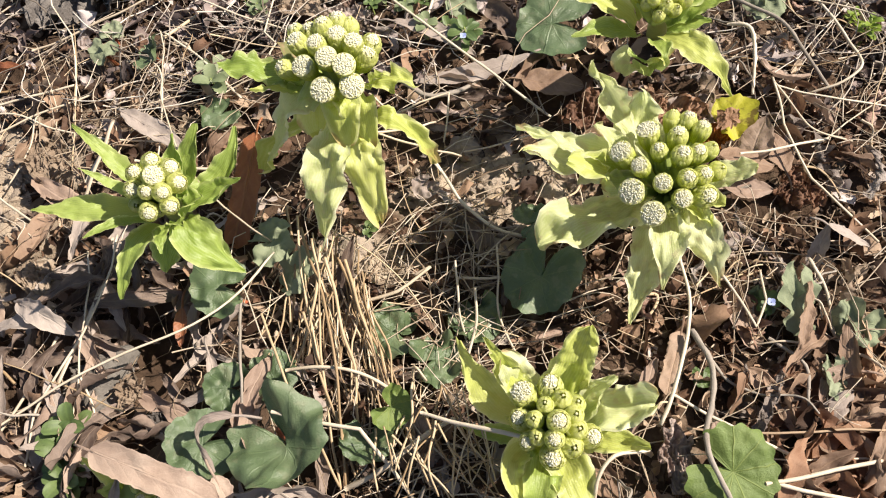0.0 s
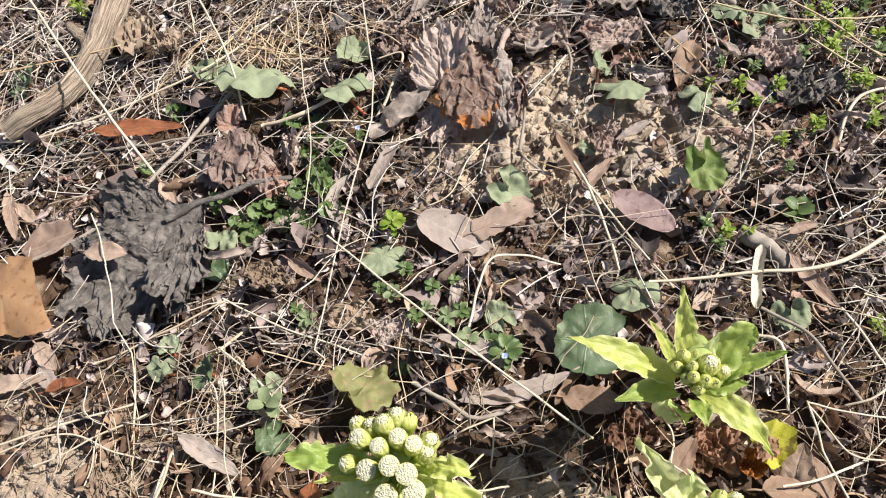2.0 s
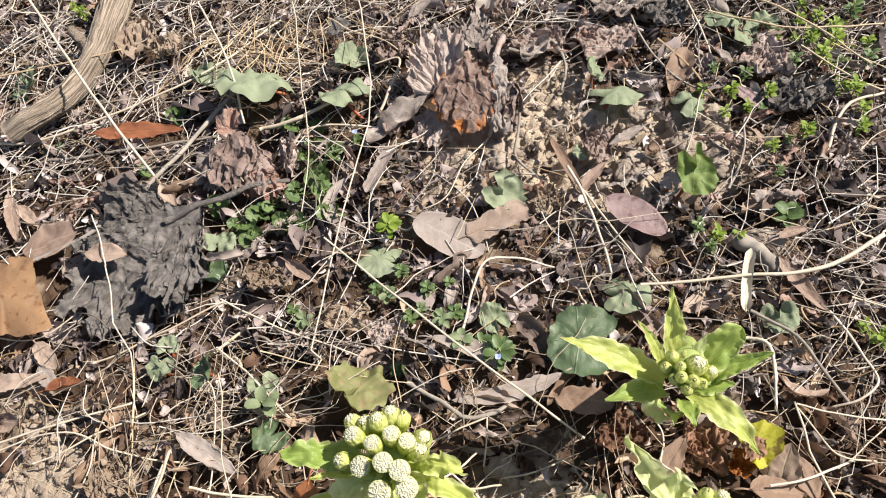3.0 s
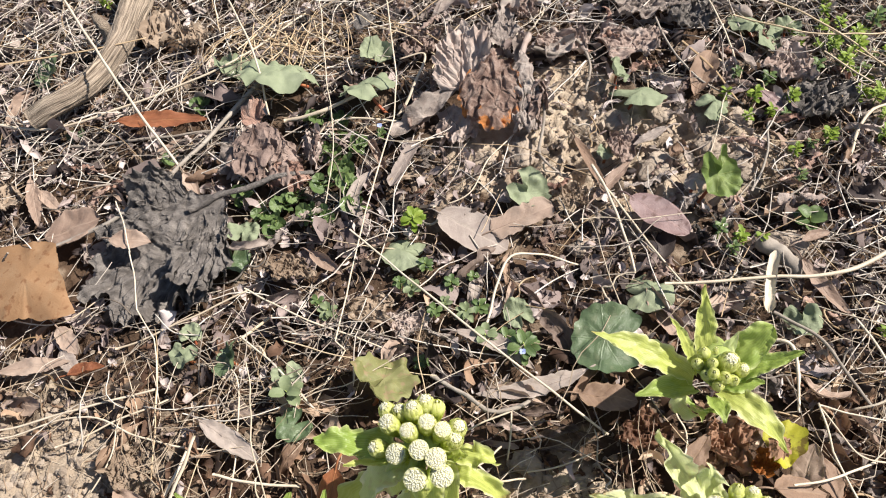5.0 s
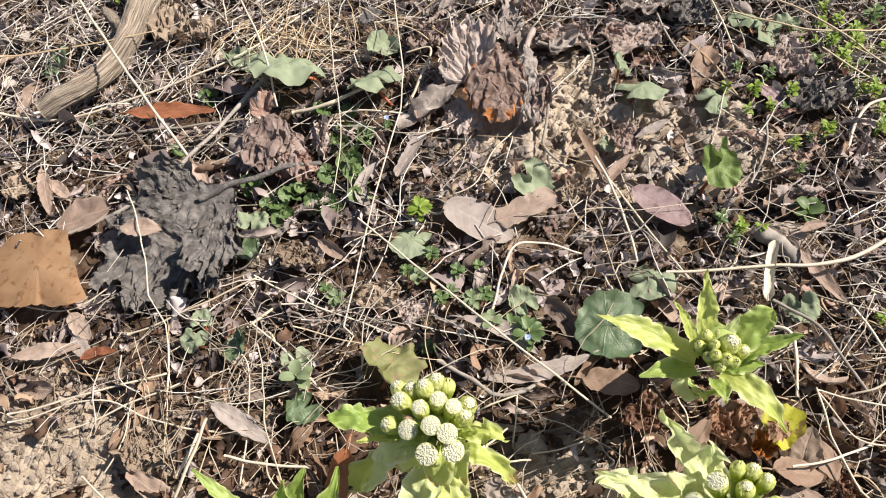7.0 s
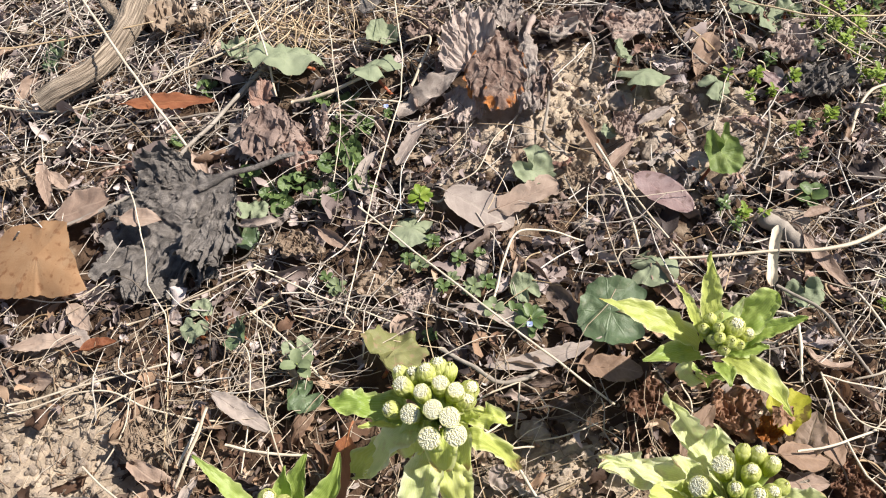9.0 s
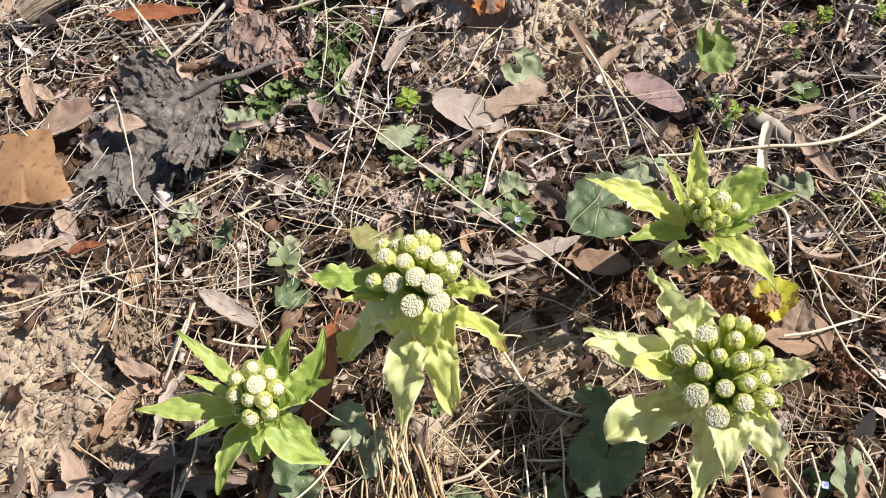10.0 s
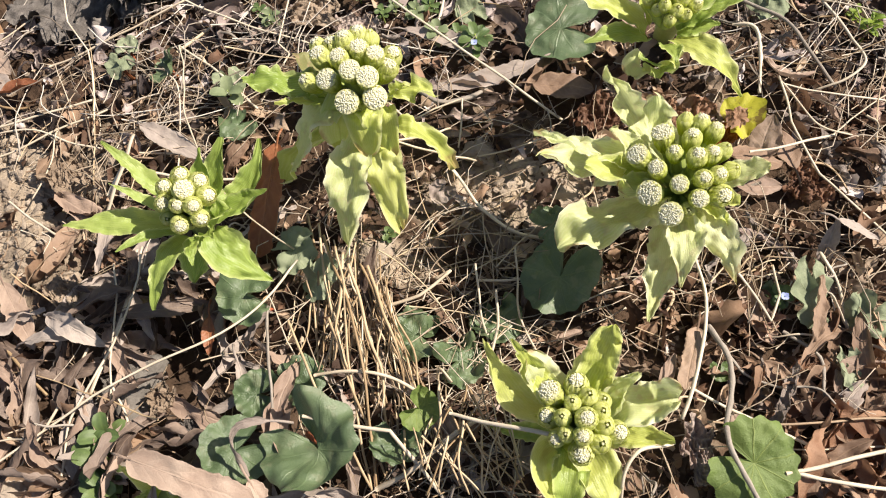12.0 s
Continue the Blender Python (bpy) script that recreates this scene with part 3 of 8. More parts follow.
def head_meshes():
    """Flower heads: a cup of overlapping blunt scales about 1 high and 1 wide, and the florets that fill its mouth."""
    out = {}
    for kind, (mouth, belly, scales, dome) in {"wide": (0.47, 0.47, 14, 0.07), "open": (0.38, 0.46, 12, 0.09), "half": (0.25, 0.45, 10, 0.09), "bud": (0.05, 0.41, 7, 0.05)}.items():
        g = np.random.default_rng(scales)
        cup = Sheet()
        sv = np.linspace(0, 1, 11)
        vv = np.linspace(-1, 1, 7)
        for k in range(scales * 2 - 2):
            outer = k >= scales
            n = scales if not outer else scales - 2
            a0 = 2 * np.pi * (k % scales + (0.5 if outer else 0.0)) / n + g.normal(0, 0.06)
            top = (1.03 if not outer else g.uniform(0.72, 0.98)) + g.normal(0, 0.035)
            S, V = np.meshgrid(sv, vv, indexing="ij")
            z = -0.42 + (top + 0.42) * S
            # obconical below, bellied, then drawn in to the mouth
            shut = np.clip((z - 0.55) / 0.5, 0, 1) ** 1.6
            r = (0.13 + (belly - 0.13) * np.sin(np.clip((z + 0.42) / 1.05, 0, 1) * np.pi / 2) ** 0.8) * (1 - shut) + (mouth + 0.035) * shut
            r = r + (0.035 if outer else 0.0) + 0.03 * (1 - V * V) - 0.01
            half = np.pi / n * 1.35 * np.maximum(np.sqrt(np.clip(1.02 - np.clip((S - 0.72) / 0.28, 0, 1) ** 2.4, 0, 1)), {"bud": 0.62, "half": 0.4}.get(kind, 0.15))
            A = a0 + V * half
            cup.grid(np.stack([r * np.cos(A), r * np.sin(A), z + 0.02 * np.cos(V * 5 + k)], -1), np.stack([S, V], -1))
        disc = Sheet()
        count = {"wide": 150, "open": 100, "half": 34, "bud": 6}[kind]
        k = np.arange(count)
        rad = mouth * 0.90 * np.sqrt((k + 0.5) / count)
        ang = k * 2.39996 + g.normal(0, 0.22, count)
        for n in range(count):
            rr = rad[n] * g.uniform(0.93, 1.05)
            c = np.array([rr * math.cos(ang[n]), rr * math.sin(ang[n]), 1.0 + dome * (1 - (rr / mouth) ** 2) + g.uniform(-0.02, 0.03)])
            size = mouth / math.sqrt(count) * g.uniform(0.72, 1.08)
            lean = np.array([g.normal(0, 0.25), g.normal(0, 0.25), 0]) * size + c * np.array([0.10, 0.10, 0])
            b = np.linspace(0, 2 * np.pi, 5, endpoint=False) + n
            ring = np.stack([np.cos(b), np.sin(b), 0 * b], -1) * size
            low, high = c + ring * 0.55 - UP * 0.16, c + ring * 0.95 + lean
            crown = c + UP * size * 0.40 + lean
            base = disc.n
            disc.add(np.concatenate([low, high, [crown]]), [[i, (i + 1) % 5, 5 + (i + 1) % 5, 5 + i] for i in range(5)], [(0.25, 0)] * 5 + [(0.9, 0)] * 5 + [(1.0, 0)])
            disc.f.append(np.array([[base + 5 + i, base + 5 + (i + 1) % 5, base + 10] for i in range(5)]))
        a = np.linspace(0, 2 * np.pi, 24, endpoint=False)
        base = disc.n
        disc.add(np.concatenate([np.stack([np.cos(a), np.sin(a), 0 * a], -1) * mouth * 1.15 + UP * (1.03 if kind == "bud" else 0.96), [UP * ((1.04 if kind == "bud" else 0.98) + dome)]]), np.zeros((0, 3), int))
        disc.f.append(np.array([[base + i, base + (i + 1) % len(a), base + len(a)] for i in range(len(a))]))
        out[kind] = (cup.mesh("flower_cup_" + kind, bud_mat), disc.mesh("floret_disc_" + kind, floret_mat))
    return out


HEADS = head_meshes()


def butterbur(label, base, core, heads, bracts, size=0.0125, frill=0.14, faces=(0.0, 0.0, 1.0)):
    """A butterbur in bloom: a thick stem, bracts round it and a cluster of flower heads.
    heads: (kind, place, scale); bracts: (tip, width, arch, options)."""
    plant = empty("butterbur_plant", base, label, "flowering plant", "butterburs in bloom")
    base, core = np.asarray(base, float), np.asarray(core, float)
    s = Sheet()
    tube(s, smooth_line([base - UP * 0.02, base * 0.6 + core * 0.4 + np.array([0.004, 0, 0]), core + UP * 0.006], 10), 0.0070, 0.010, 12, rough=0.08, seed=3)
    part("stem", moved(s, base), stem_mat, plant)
    inner = core - unit(faces) * 0.034
    for n, (kind, place, scale) in enumerate(heads):
        place = np.asarray(place, float)
        axis = unit(place - inner)
        d = size * scale * 0.84
        cup, disc = HEADS[kind]
        foot = place - axis * d * 1.0
        m = Vector(axis).to_track_quat("Z", "Y").to_matrix().to_4x4() @ Matrix.Rotation(n * 1.7, 4, "Z") @ Matrix.Scale(d, 4)
        head = part("flower_head", cup, bud_mat, plant)
        head.matrix_basis = Matrix.Translation(Vector(foot - base)) @ m
        florets = part("floret_disc", disc, floret_mat, head, "cream white open florets" if kind != "bud" else "tight closed bud tip")
        stalk = Sheet()
        start = core + (place - core) * np.array([0.25, 0.25, 0.0]) - UP * 0.012
        tube(stalk, smooth_line([start, (start + foot) / 2 + UP * 0.001, foot + axis * d * 0.12], 6), 0.0026, 0.0032, 7, seed=n)
        part("flower_stalk", moved(stalk, base), stem_mat, plant)
    for n, (tip, width, arch, o) in enumerate(bracts):
        o = dict(o)
        tip = np.asarray(tip, float)
        drop = o.pop("drop", 0.022)
        mat = o.pop("mat", bract_mat)
        start = core - UP * drop
        away = unit((tip - start) * np.array([1, 1, 0])) * 0.009
        s = Sheet()
        strip(s, start + away, tip, width * 0.84, arch=arch, shape=o.pop("shape", "bract"), nu=38, nv=23, frill=o.pop("frill", frill), ribs=0.004, pleat=o.pop("pleat", 0.035), seed=n + int(abs(core[0]) * 900), cup=o.pop("cup", 35), freq=2.3, ripple=o.pop("ripple", 0.12) * (0.7 + 8 * frill), ragged=o.pop("ragged", 0.09), **o)
        part("bract", moved(s, base), mat, plant)
    return plant


def round_leaf(label, at, size, lean=(0.0, 0.0), notch=-90.0, mat=None, cup=0.15, wave=0.21, teeth=0.028, long=1.0, stalk_to=None, name="butterbur_leaf", seed=0):
    """A kidney-shaped leaf with a notch where the stalk joins. size: radius; lean: the slope of its normal; notch: the way of the stalk."""
    mat = mat or leaf_mat
    CLEAR.append((at[0], at[1] + 0.1 * size, size * 0.85))
    thing = empty(name, at, label, "leaf", "round green leaves")
    rings, spokes = 16, 90
    th = np.linspace(-np.pi, np.pi, spokes)
    rr = np.linspace(0.0, 1, rings) ** 0.85
    T, R = np.meshgrid(th, rr, indexing="xy")
    gap = np.exp(-(((np.abs(T) - np.pi) / 0.30) ** 2))
    outline = (1.0 - 0.10 * np.cos(T)) * (1 - 0.86 * gap) * (1 + teeth * np.sin(T * 15 + seed) + 0.05 * vnoise(np.stack([T * 2, R * 0, R * 0 + seed], -1).reshape(-1, 3), seed).reshape(T.shape))
    x = R * outline * np.cos(T) * long
    y = R * outline * np.sin(T)
    q = np.stack([x * 1.7, y * 1.7, np.full_like(x, seed * 2.9)], -1).reshape(-1, 3)
    z = cup * R ** 2 + 2.0 * wave * fbm(q * 0.9, seed, 2).reshape(x.shape) * (0.2 + R) + 0.10 * math.sin(seed) * np.abs(y) * R + 0.018 * np.abs(np.sin(T * 4.5)) * R + 0.022 * fbm(q * 4.0, seed + 4, 2).reshape(x.shape)
    g = np.stack([x, y, z], -1) * size
    nrm = Vector((lean[0], lean[1], 1)).normalized()
    turn = Vector((0, 0, 1)).rotation_difference(nrm).to_matrix() @ Euler((0, 0, radians(notch + 180))).to_matrix()
    g = g @ np.array(turn).T
    s = Sheet()
    s.grid(g, np.stack([T / (2 * np.pi), R], -1))
    part("blade", s, mat, thing)
    end = np.array(stalk_to if stalk_to is not None else (at[0] + 0.7 * size * math.cos(radians(notch)), at[1] + 0.7 * size * math.sin(radians(notch)), at[2] - 0.03)) - np.asarray(at, float)
    p = Sheet()
    under = -UP * 0.004 + end * np.array([0.06, 0.06, 0])
    tube(p, smooth_line([under, end * 0.5 - UP * 0.005, end], 8), 0.0012, 0.0018, 7)
    part("leaf_stalk", p, petiole_mat, thing)
    return thing


def dead_leaf(label, a, b, w, mat, name="dead_leaf", stalk=0.012, **o):
    """A fallen leaf from its stalk end a to its tip b."""
    for k in (0.2, 0.4, 0.6, 0.8):
        CLEAR.append((a[0] + (b[0] - a[0]) * k, a[1] + (b[1] - a[1]) * k, w * 0.45))
    a = np.asarray(a, float)
    thing = empty(name, a, label, "dead leaf", "fallen leaves")
    s = Sheet()
    strip(s, np.zeros(3), np.asarray(b, float) - a, w, nu=30, nv=11, pleat=o.pop("pleat", 0.045), ragged=o.pop("ragged", 0.12), **o)
    part("blade", s, mat, thing)
    mid = Sheet()
    seg = s.v[0].reshape(30, 11, 3)[:, 5] - UP * 0.0004
    tube(mid, seg[:-2], 0.0007, 0.0003, 5)
    part("midrib", mid, mat, thing)
    if stalk:
        p = Sheet()
        back = unit(seg[0] - seg[2])
        tube(p, smooth_line([seg[1], back * stalk * 0.5, back * stalk - UP * 0.004], 6), 0.0007, 0.0008, 5)
        part("leaf_stalk", p, mat, thing)
    return thing


def crumpled(label, at, size, mat, tall=0.5, folds=2.4, squash=(1.0, 1.0), lean=(0, 0), seed=0, name="crumpled_leaf", stem=None, amount=0.26, rings=32, spokes=88):
    """A withered leaf, shrunk into folds."""
    CLEAR.append((at[0], at[1], size * 0.85 * min(squash)))
    thing = empty(name, at, label, "dead leaf", "withered leaves")
    th = np.linspace(-np.pi, np.pi, spokes, endpoint=False)
    T, R = np.meshgrid(th, np.linspace(0.02, 1, rings), indexing="xy")
    edge = 1 + 0.14 * np.sin(3 * T + seed) + 0.16 * fbm(np.stack([np.cos(T) * 3, np.sin(T) * 3, R * 0 + seed], -1).reshape(-1, 3), seed, 3).reshape(T.shape)
    x, y = R * edge * np.cos(T), R * edge * np.sin(T)
    q = np.stack([x * folds, y * folds, np.full_like(x, seed * 1.7)], -1).reshape(-1, 3)
    wx, wy = fbm(q * 0.8, seed + 1, 2).reshape(x.shape), fbm(q * 0.8, seed + 2, 2).reshape(x.shape)
    swell = vnoise(q * 0.75, seed + 3).reshape(x.shape)
    pleats = np.abs(np.sin(T * 4.5 + 1.6 * wx + seed)) * R
    crease = 1 - np.abs(vnoise(q * 2.6 + 5.0, seed + 5)).reshape(x.shape) * 2
    fine = 1 - np.abs(vnoise(q * 6.0 + 2.0, seed + 6)).reshape(x.shape) * 2
    rim = np.clip(R - 0.6, 0, 1) ** 1.5 * (1.6 + 1.6 * vnoise(np.stack([np.cos(T) * 2, np.sin(T) * 2, R * 0 + seed * 3.1], -1).reshape(-1, 3), seed + 7).reshape(x.shape))
    pull = 1 - 0.45 * np.clip(rim, 0, 1.2)
    x2 = (x * pull + amount * wx * (0.3 + 0.7 * R)) * squash[0]
    y2 = (y * pull + amount * wy * (0.3 + 0.7 * R)) * squash[1]
    z = tall * (0.42 * swell + 0.30 * pleats + 0.32 * crease + 0.17 * fine + 0.16 * np.sin(T * 17 + 4 * wy) * R**3 + 0.55 * rim + 0.30)
    g = np.stack([x2, y2, z], -1) * size
    turn = Vector((0, 0, 1)).rotation_difference(Vector((lean[0], lean[1], 1)).normalized()).to_matrix()
    g = g @ np.array(turn).T
    s = Sheet()
    s.grid(g, wrap=True)
    part("blade", s, mat, thing)
    if stem:
        p = Sheet()
        tube(p, smooth_line([np.zeros(3), np.asarray(stem[0], float) - at, np.asarray(stem[1], float) - at] if len(stem) > 1 else [np.zeros(3), np.asarray(stem[0], float) - at], 12), 0.003, 0.0022, 8, rough=0.25, wiggle=0.002)
        part("leaf_stalk", p, mat, thing)
    return thing


def withered_hanging(label, top, low, spread_to, mat, tip_mat=None, count=16, wide=0.016, seed=0):
    """A withered leaf that hangs from its stalk in many shrivelled folds. low: the middle of its lower edge; spread_to: half its width there."""
    g = np.random.default_rng(seed)
    top, low, spread_to = (np.asarray(p, float) for p in (top, low, spread_to))
    CLEAR.append((*((top + low) / 2)[:2], float(np.linalg.norm(spread_to)) * 0.8))
    CLEAR.append((*low[:2], float(np.linalg.norm(spread_to)) * 0.8))
    thing = empty("withered_leaf", low, label, "dead leaf", "withered leaves")
    for n in range(count):
        u = -1 + 2 * (n + 0.5) / count + g.normal(0, 0.08)
        bulge = UP * (1 - u * u) * g.uniform(-0.002, 0.014)
        a = top - low + spread_to * u * 0.22 + g.normal(0, 0.0025, 3)
        b = spread_to * u * g.uniform(0.8, 1.15) + (top - low) * g.uniform(-0.06, 0.38) * (0.3 + abs(u)) + bulge
        s = Sheet()
        strip(s, a, b, wide * g.uniform(0.7, 1.3), arch=g.uniform(0.002, 0.012), bow=g.normal(0, 0.004), roll=g.normal(0, 45), twist=g.normal(0, 90), cup=g.uniform(40, 150), ripple=0.45, shape="torn" if n % 3 else "ribbon", nu=34, nv=11, seed=seed * 31 + n, ragged=0.35, pleat=0.16, freq=2.4)
        part("shrivelled_fold", s, tip_mat if tip_mat and 0.1 < u < 0.55 and n % 2 else mat, thing)
    return thing


def withered_blade(outline, seed=0, fold=0.012, relief=0.006, ruffle=0.006, pleats=0.0, closed=False, nu=70, nv=150, grow=1.3, ragged=0.10):
    """A shrunken leaf that spreads from its stalk. outline: angle in degrees, reach and height of its rim, in turn."""
    o = np.array(outline, float)
    if closed:
        o = np.concatenate([o[-2:] - (360, 0, 0), o, o[:2] + (360, 0, 0)])
        angles = np.linspace(outline[0][0], outline[0][0] + 360, nv, endpoint=False)
    else:
        angles = np.linspace(o[0, 0], o[-1, 0], nv)
    reach, high = np.interp(angles, o[:, 0], o[:, 1]), np.interp(angles, o[:, 0], o[:, 2])
    rad = np.radians(angles)
    ring = np.stack([np.cos(rad) * 5, np.sin(rad) * 5, np.full(nv, seed * 1.3)], -1)
    reach = reach * (1 + ragged * fbm(ring * 1.5, seed + 1, 3))
    R, A = np.meshgrid(np.linspace(0.001 if closed else 0.02, 1, nu), rad, indexing="ij")
    x, y = R * reach[None] * np.cos(A), R * reach[None] * np.sin(A)
    q = np.stack([x, y, np.full_like(x, seed * 0.37)], -1).reshape(-1, 3) / fold
    warp = np.stack([fbm(q * 0.5, seed + k, 2) for k in (2, 3, 4)], -1)
    q = q + 0.9 * warp

    def crease(k, n):
        return (0.45 - np.abs(vnoise(q * k, seed + n)) * 1.5).reshape(x.shape)
    rise = np.clip(R * 3.0, 0, 1)
    push = [0.8 * vnoise(q * 0.55, seed + 20 + k).reshape(x.shape) + 0.62 * crease(1.05, 30 + k) + 0.36 * crease(2.3, 40 + k) for k in range(3)]
    rim = np.stack([np.cos(A) * reach[None] / fold * 2.6, np.sin(A) * reach[None] / fold * 2.6, R * 0.8 + seed], -1).reshape(-1, 3)
    frill = fbm(rim, seed + 9, 2).reshape(x.shape) * R ** 3
    z = high[None] * R ** grow + relief * rise * (0.3 + push[2]) + ruffle * frill
    if pleats:
        z = z + relief * 0.6 * np.abs(np.sin(A * pleats + 3.2 * warp[:, 0].reshape(x.shape))) * R ** 0.7
    pull = fbm(rim * 0.6 + 4.0, seed + 10, 2).reshape(x.shape) * R ** 2
    x = x + relief * 0.9 * push[0] * rise - np.cos(A) * ruffle * np.abs(pull)
    y = y + relief * 0.9 * push[1] * rise - np.sin(A) * ruffle * np.abs(pull)
    s = Sheet()
    s.grid(np.stack([x, y, z], -1), np.stack([R, np.broadcast_to(np.linspace(-1, 1, nv)[None], R.shape)], -1), wrap=closed)
    return s


def withered_leaf(label, at, lobes, stem=None, name="withered_leaf", part_name="shrivelled_lobe", clear=0.03, group="withered leaves"):
    """A dead leaf of one or more shrunken lobes. lobes: place of the lobe's hub, outline, material, options."""
    at = np.asarray(at, float)
    thing = empty(name, at, label, "dead leaf", group)
    for n, (hub, outline, mat, o) in enumerate(lobes):
        sheet = withered_blade(outline, **o)
        part(part_name, moved(sheet, at - np.asarray(hub, float)), mat, thing)
    if stem:
        p = Sheet()
        tube(p, smooth_line([np.asarray(k, float) - at for k in stem], 16), 0.0032, 0.0022, 9, rough=0.25, wiggle=0.002)
        part("leaf_stalk", p, lobes[0][2], thing)
    CLEAR.append((at[0], at[1], clear))
    return thing


def stalk(label, points, r0, r1=None, mat=None, name="dry_stalk", wiggle=0.0012, n=28, kinks=False, sides=7, rough=0.1, seed=0, flat=1.0):
    """A dry stem through the given points."""
    points = [np.asarray(p, float) for p in points]
    if kinks:
        line = np.concatenate([points[k] + (points[k + 1] - points[k]) * np.linspace(0, 1, 7)[: 7 if k == len(points) - 2 else 6, None] for k in range(len(points) - 1)])
    else:
        line = smooth_line(points, n)
    mat = stalk_straw_mat if mat is straw_mat else mat
    s = Sheet()
    tube(s, line - points[0], r0 * 0.66, None if r1 is None else r1 * 0.66, sides, wiggle=wiggle, seed=seed, rough=rough, flat=flat)
    ob = part(name, s, mat or pale_straw_mat)
    ob.location = points[0]
    return tagged(ob, label, "dry stalk", "dry stalks")


def sprig_mesh(leaves, spread, leaf_len, leaf_w, rise, seed, shape="oval", cup=30):
    """The leaves of a small weed, in pairs up a short stem."""
    g = np.random.default_rng(seed)
    out = []
    for n in range(leaves):
        a = n * 2.4 + g.uniform(-0.4, 0.4)
        level = n / max(1, leaves - 1)
        reach = spread * (1.1 - 0.75 * level) * g.uniform(0.8, 1.15)
        start = np.array([0, 0, rise * (0.15 + 0.75 * level)])
        w = np.array([math.cos(a), math.sin(a), 0])
        tip = start + w * (reach * 0.35 + leaf_len) + UP * leaf_len * g.uniform(-0.1, 0.55)
        s = Sheet()
        strip(s, start + w * reach * 0.3, tip, leaf_w * g.uniform(0.85, 1.15), arch=leaf_len * 0.12, shape=shape, nu=8, nv=5, cup=cup, ripple=0.08, seed=n + seed, ragged=0.12)
        out.append(s)
    return out


def weed(label, at, turn=0.0, size=1.0, mat=None, kind=0, flower=False, name="speedwell_plant", category="weed", group="small green weeds"):
    thing = empty(name, at, label, category, group)
    thing.rotation_euler = (0, 0, turn)
    leaves, stem = WEEDS[kind]
    for me in leaves:
        ob = part("leaf", me, mat)
        ob.parent, ob.scale = thing, (size, size, size)
        ob.material_slots[0].link = "OBJECT"
        ob.material_slots[0].material = mat or weed_mat
    ob = part("stem", stem, mat)
    ob.parent, ob.scale = thing, (size, size, size)
    if flower:
        fl = Sheet()
        for k in range(4):
            a = k * math.pi / 2 + 0.4
            w = np.array([math.cos(a), math.sin(a), 0])
            strip(fl, np.array([0, 0, 0.0]) + w * 0.0003, w * 0.0027 + UP * 0.0010, 0.0026, shape="oval", nu=5, nv=4, cup=15, ripple=0.03)
        f = part("flower", fl, petal_mat, thing, "small pale blue four-petalled flower")
        f.location = flower
    return thing


def weed_kinds():
    out = []
    for leaves, spread, ll, lw, rise, seed in ((9, 0.006, 0.0085, 0.0065, 0.010, 2), (12, 0.007, 0.010, 0.0062, 0.014, 5), (7, 0.006, 0.013, 0.012, 0.010, 9), (14, 0.005, 0.0075, 0.0042, 0.018, 13), (6, 0.012, 0.019, 0.015, 0.016, 21)):
        meshes = [s.mesh("weed_leaf", weed_mat) for s in sprig_mesh(leaves, spread, ll, lw, rise, seed)]
        st = Sheet()
        tube(st, smooth_line([(0, 0, -0.012), (0.001, 0, rise * 0.4), (0, 0.001, rise)], 6), 0.0009, 0.0006, 6)
        out.append((meshes, st.mesh("weed_stem", stem_mat)))
    return out


def ivy_kind():
    g = np.random.default_rng(77)
    meshes = []
    for n in range(5):
        th = np.linspace(-np.pi, np.pi, 40)
        T, R = np.meshgrid(th, np.linspace(0, 1, 6), indexing="xy")
        out = R * (1 - 0.8 * np.exp(-(((np.abs(T) - np.pi) / 0.3) ** 2))) * (1 + 0.09 * np.abs(np.sin(T * 4.5))) * 0.0066 * g.uniform(0.75, 1.2)
        lift = 0.0010 * np.abs(np.sin(T * 3.5)) * R + 0.0012 * R * R
        a = n * 1.256 + g.uniform(-0.4, 0.4)
        tilt = Euler((g.normal(0, 0.3), g.normal(0, 0.3), a)).to_matrix()
        p = np.stack([out * np.cos(T), out * np.sin(T), lift], -1) @ np.array(tilt).T
        p = p + np.array([math.cos(a), math.sin(a), 0]) * g.uniform(0.004, 0.010) + UP * g.uniform(0.002, 0.012)
        s = Sheet()
        s.grid(p, np.stack([T / np.pi, R], -1))
        meshes.append(s.mesh("ivy_leaf", weed_mat))
    st = Sheet()
    tube(st, smooth_line([(0, 0, -0.01), (0.002, 0, 0.004), (0.004, 0.003, 0.009)], 6), 0.0007, 0.0005, 5)
    return meshes, st.mesh("ivy_stem", stem_mat)


WEEDS = weed_kinds()
WEEDS.append(ivy_kind())


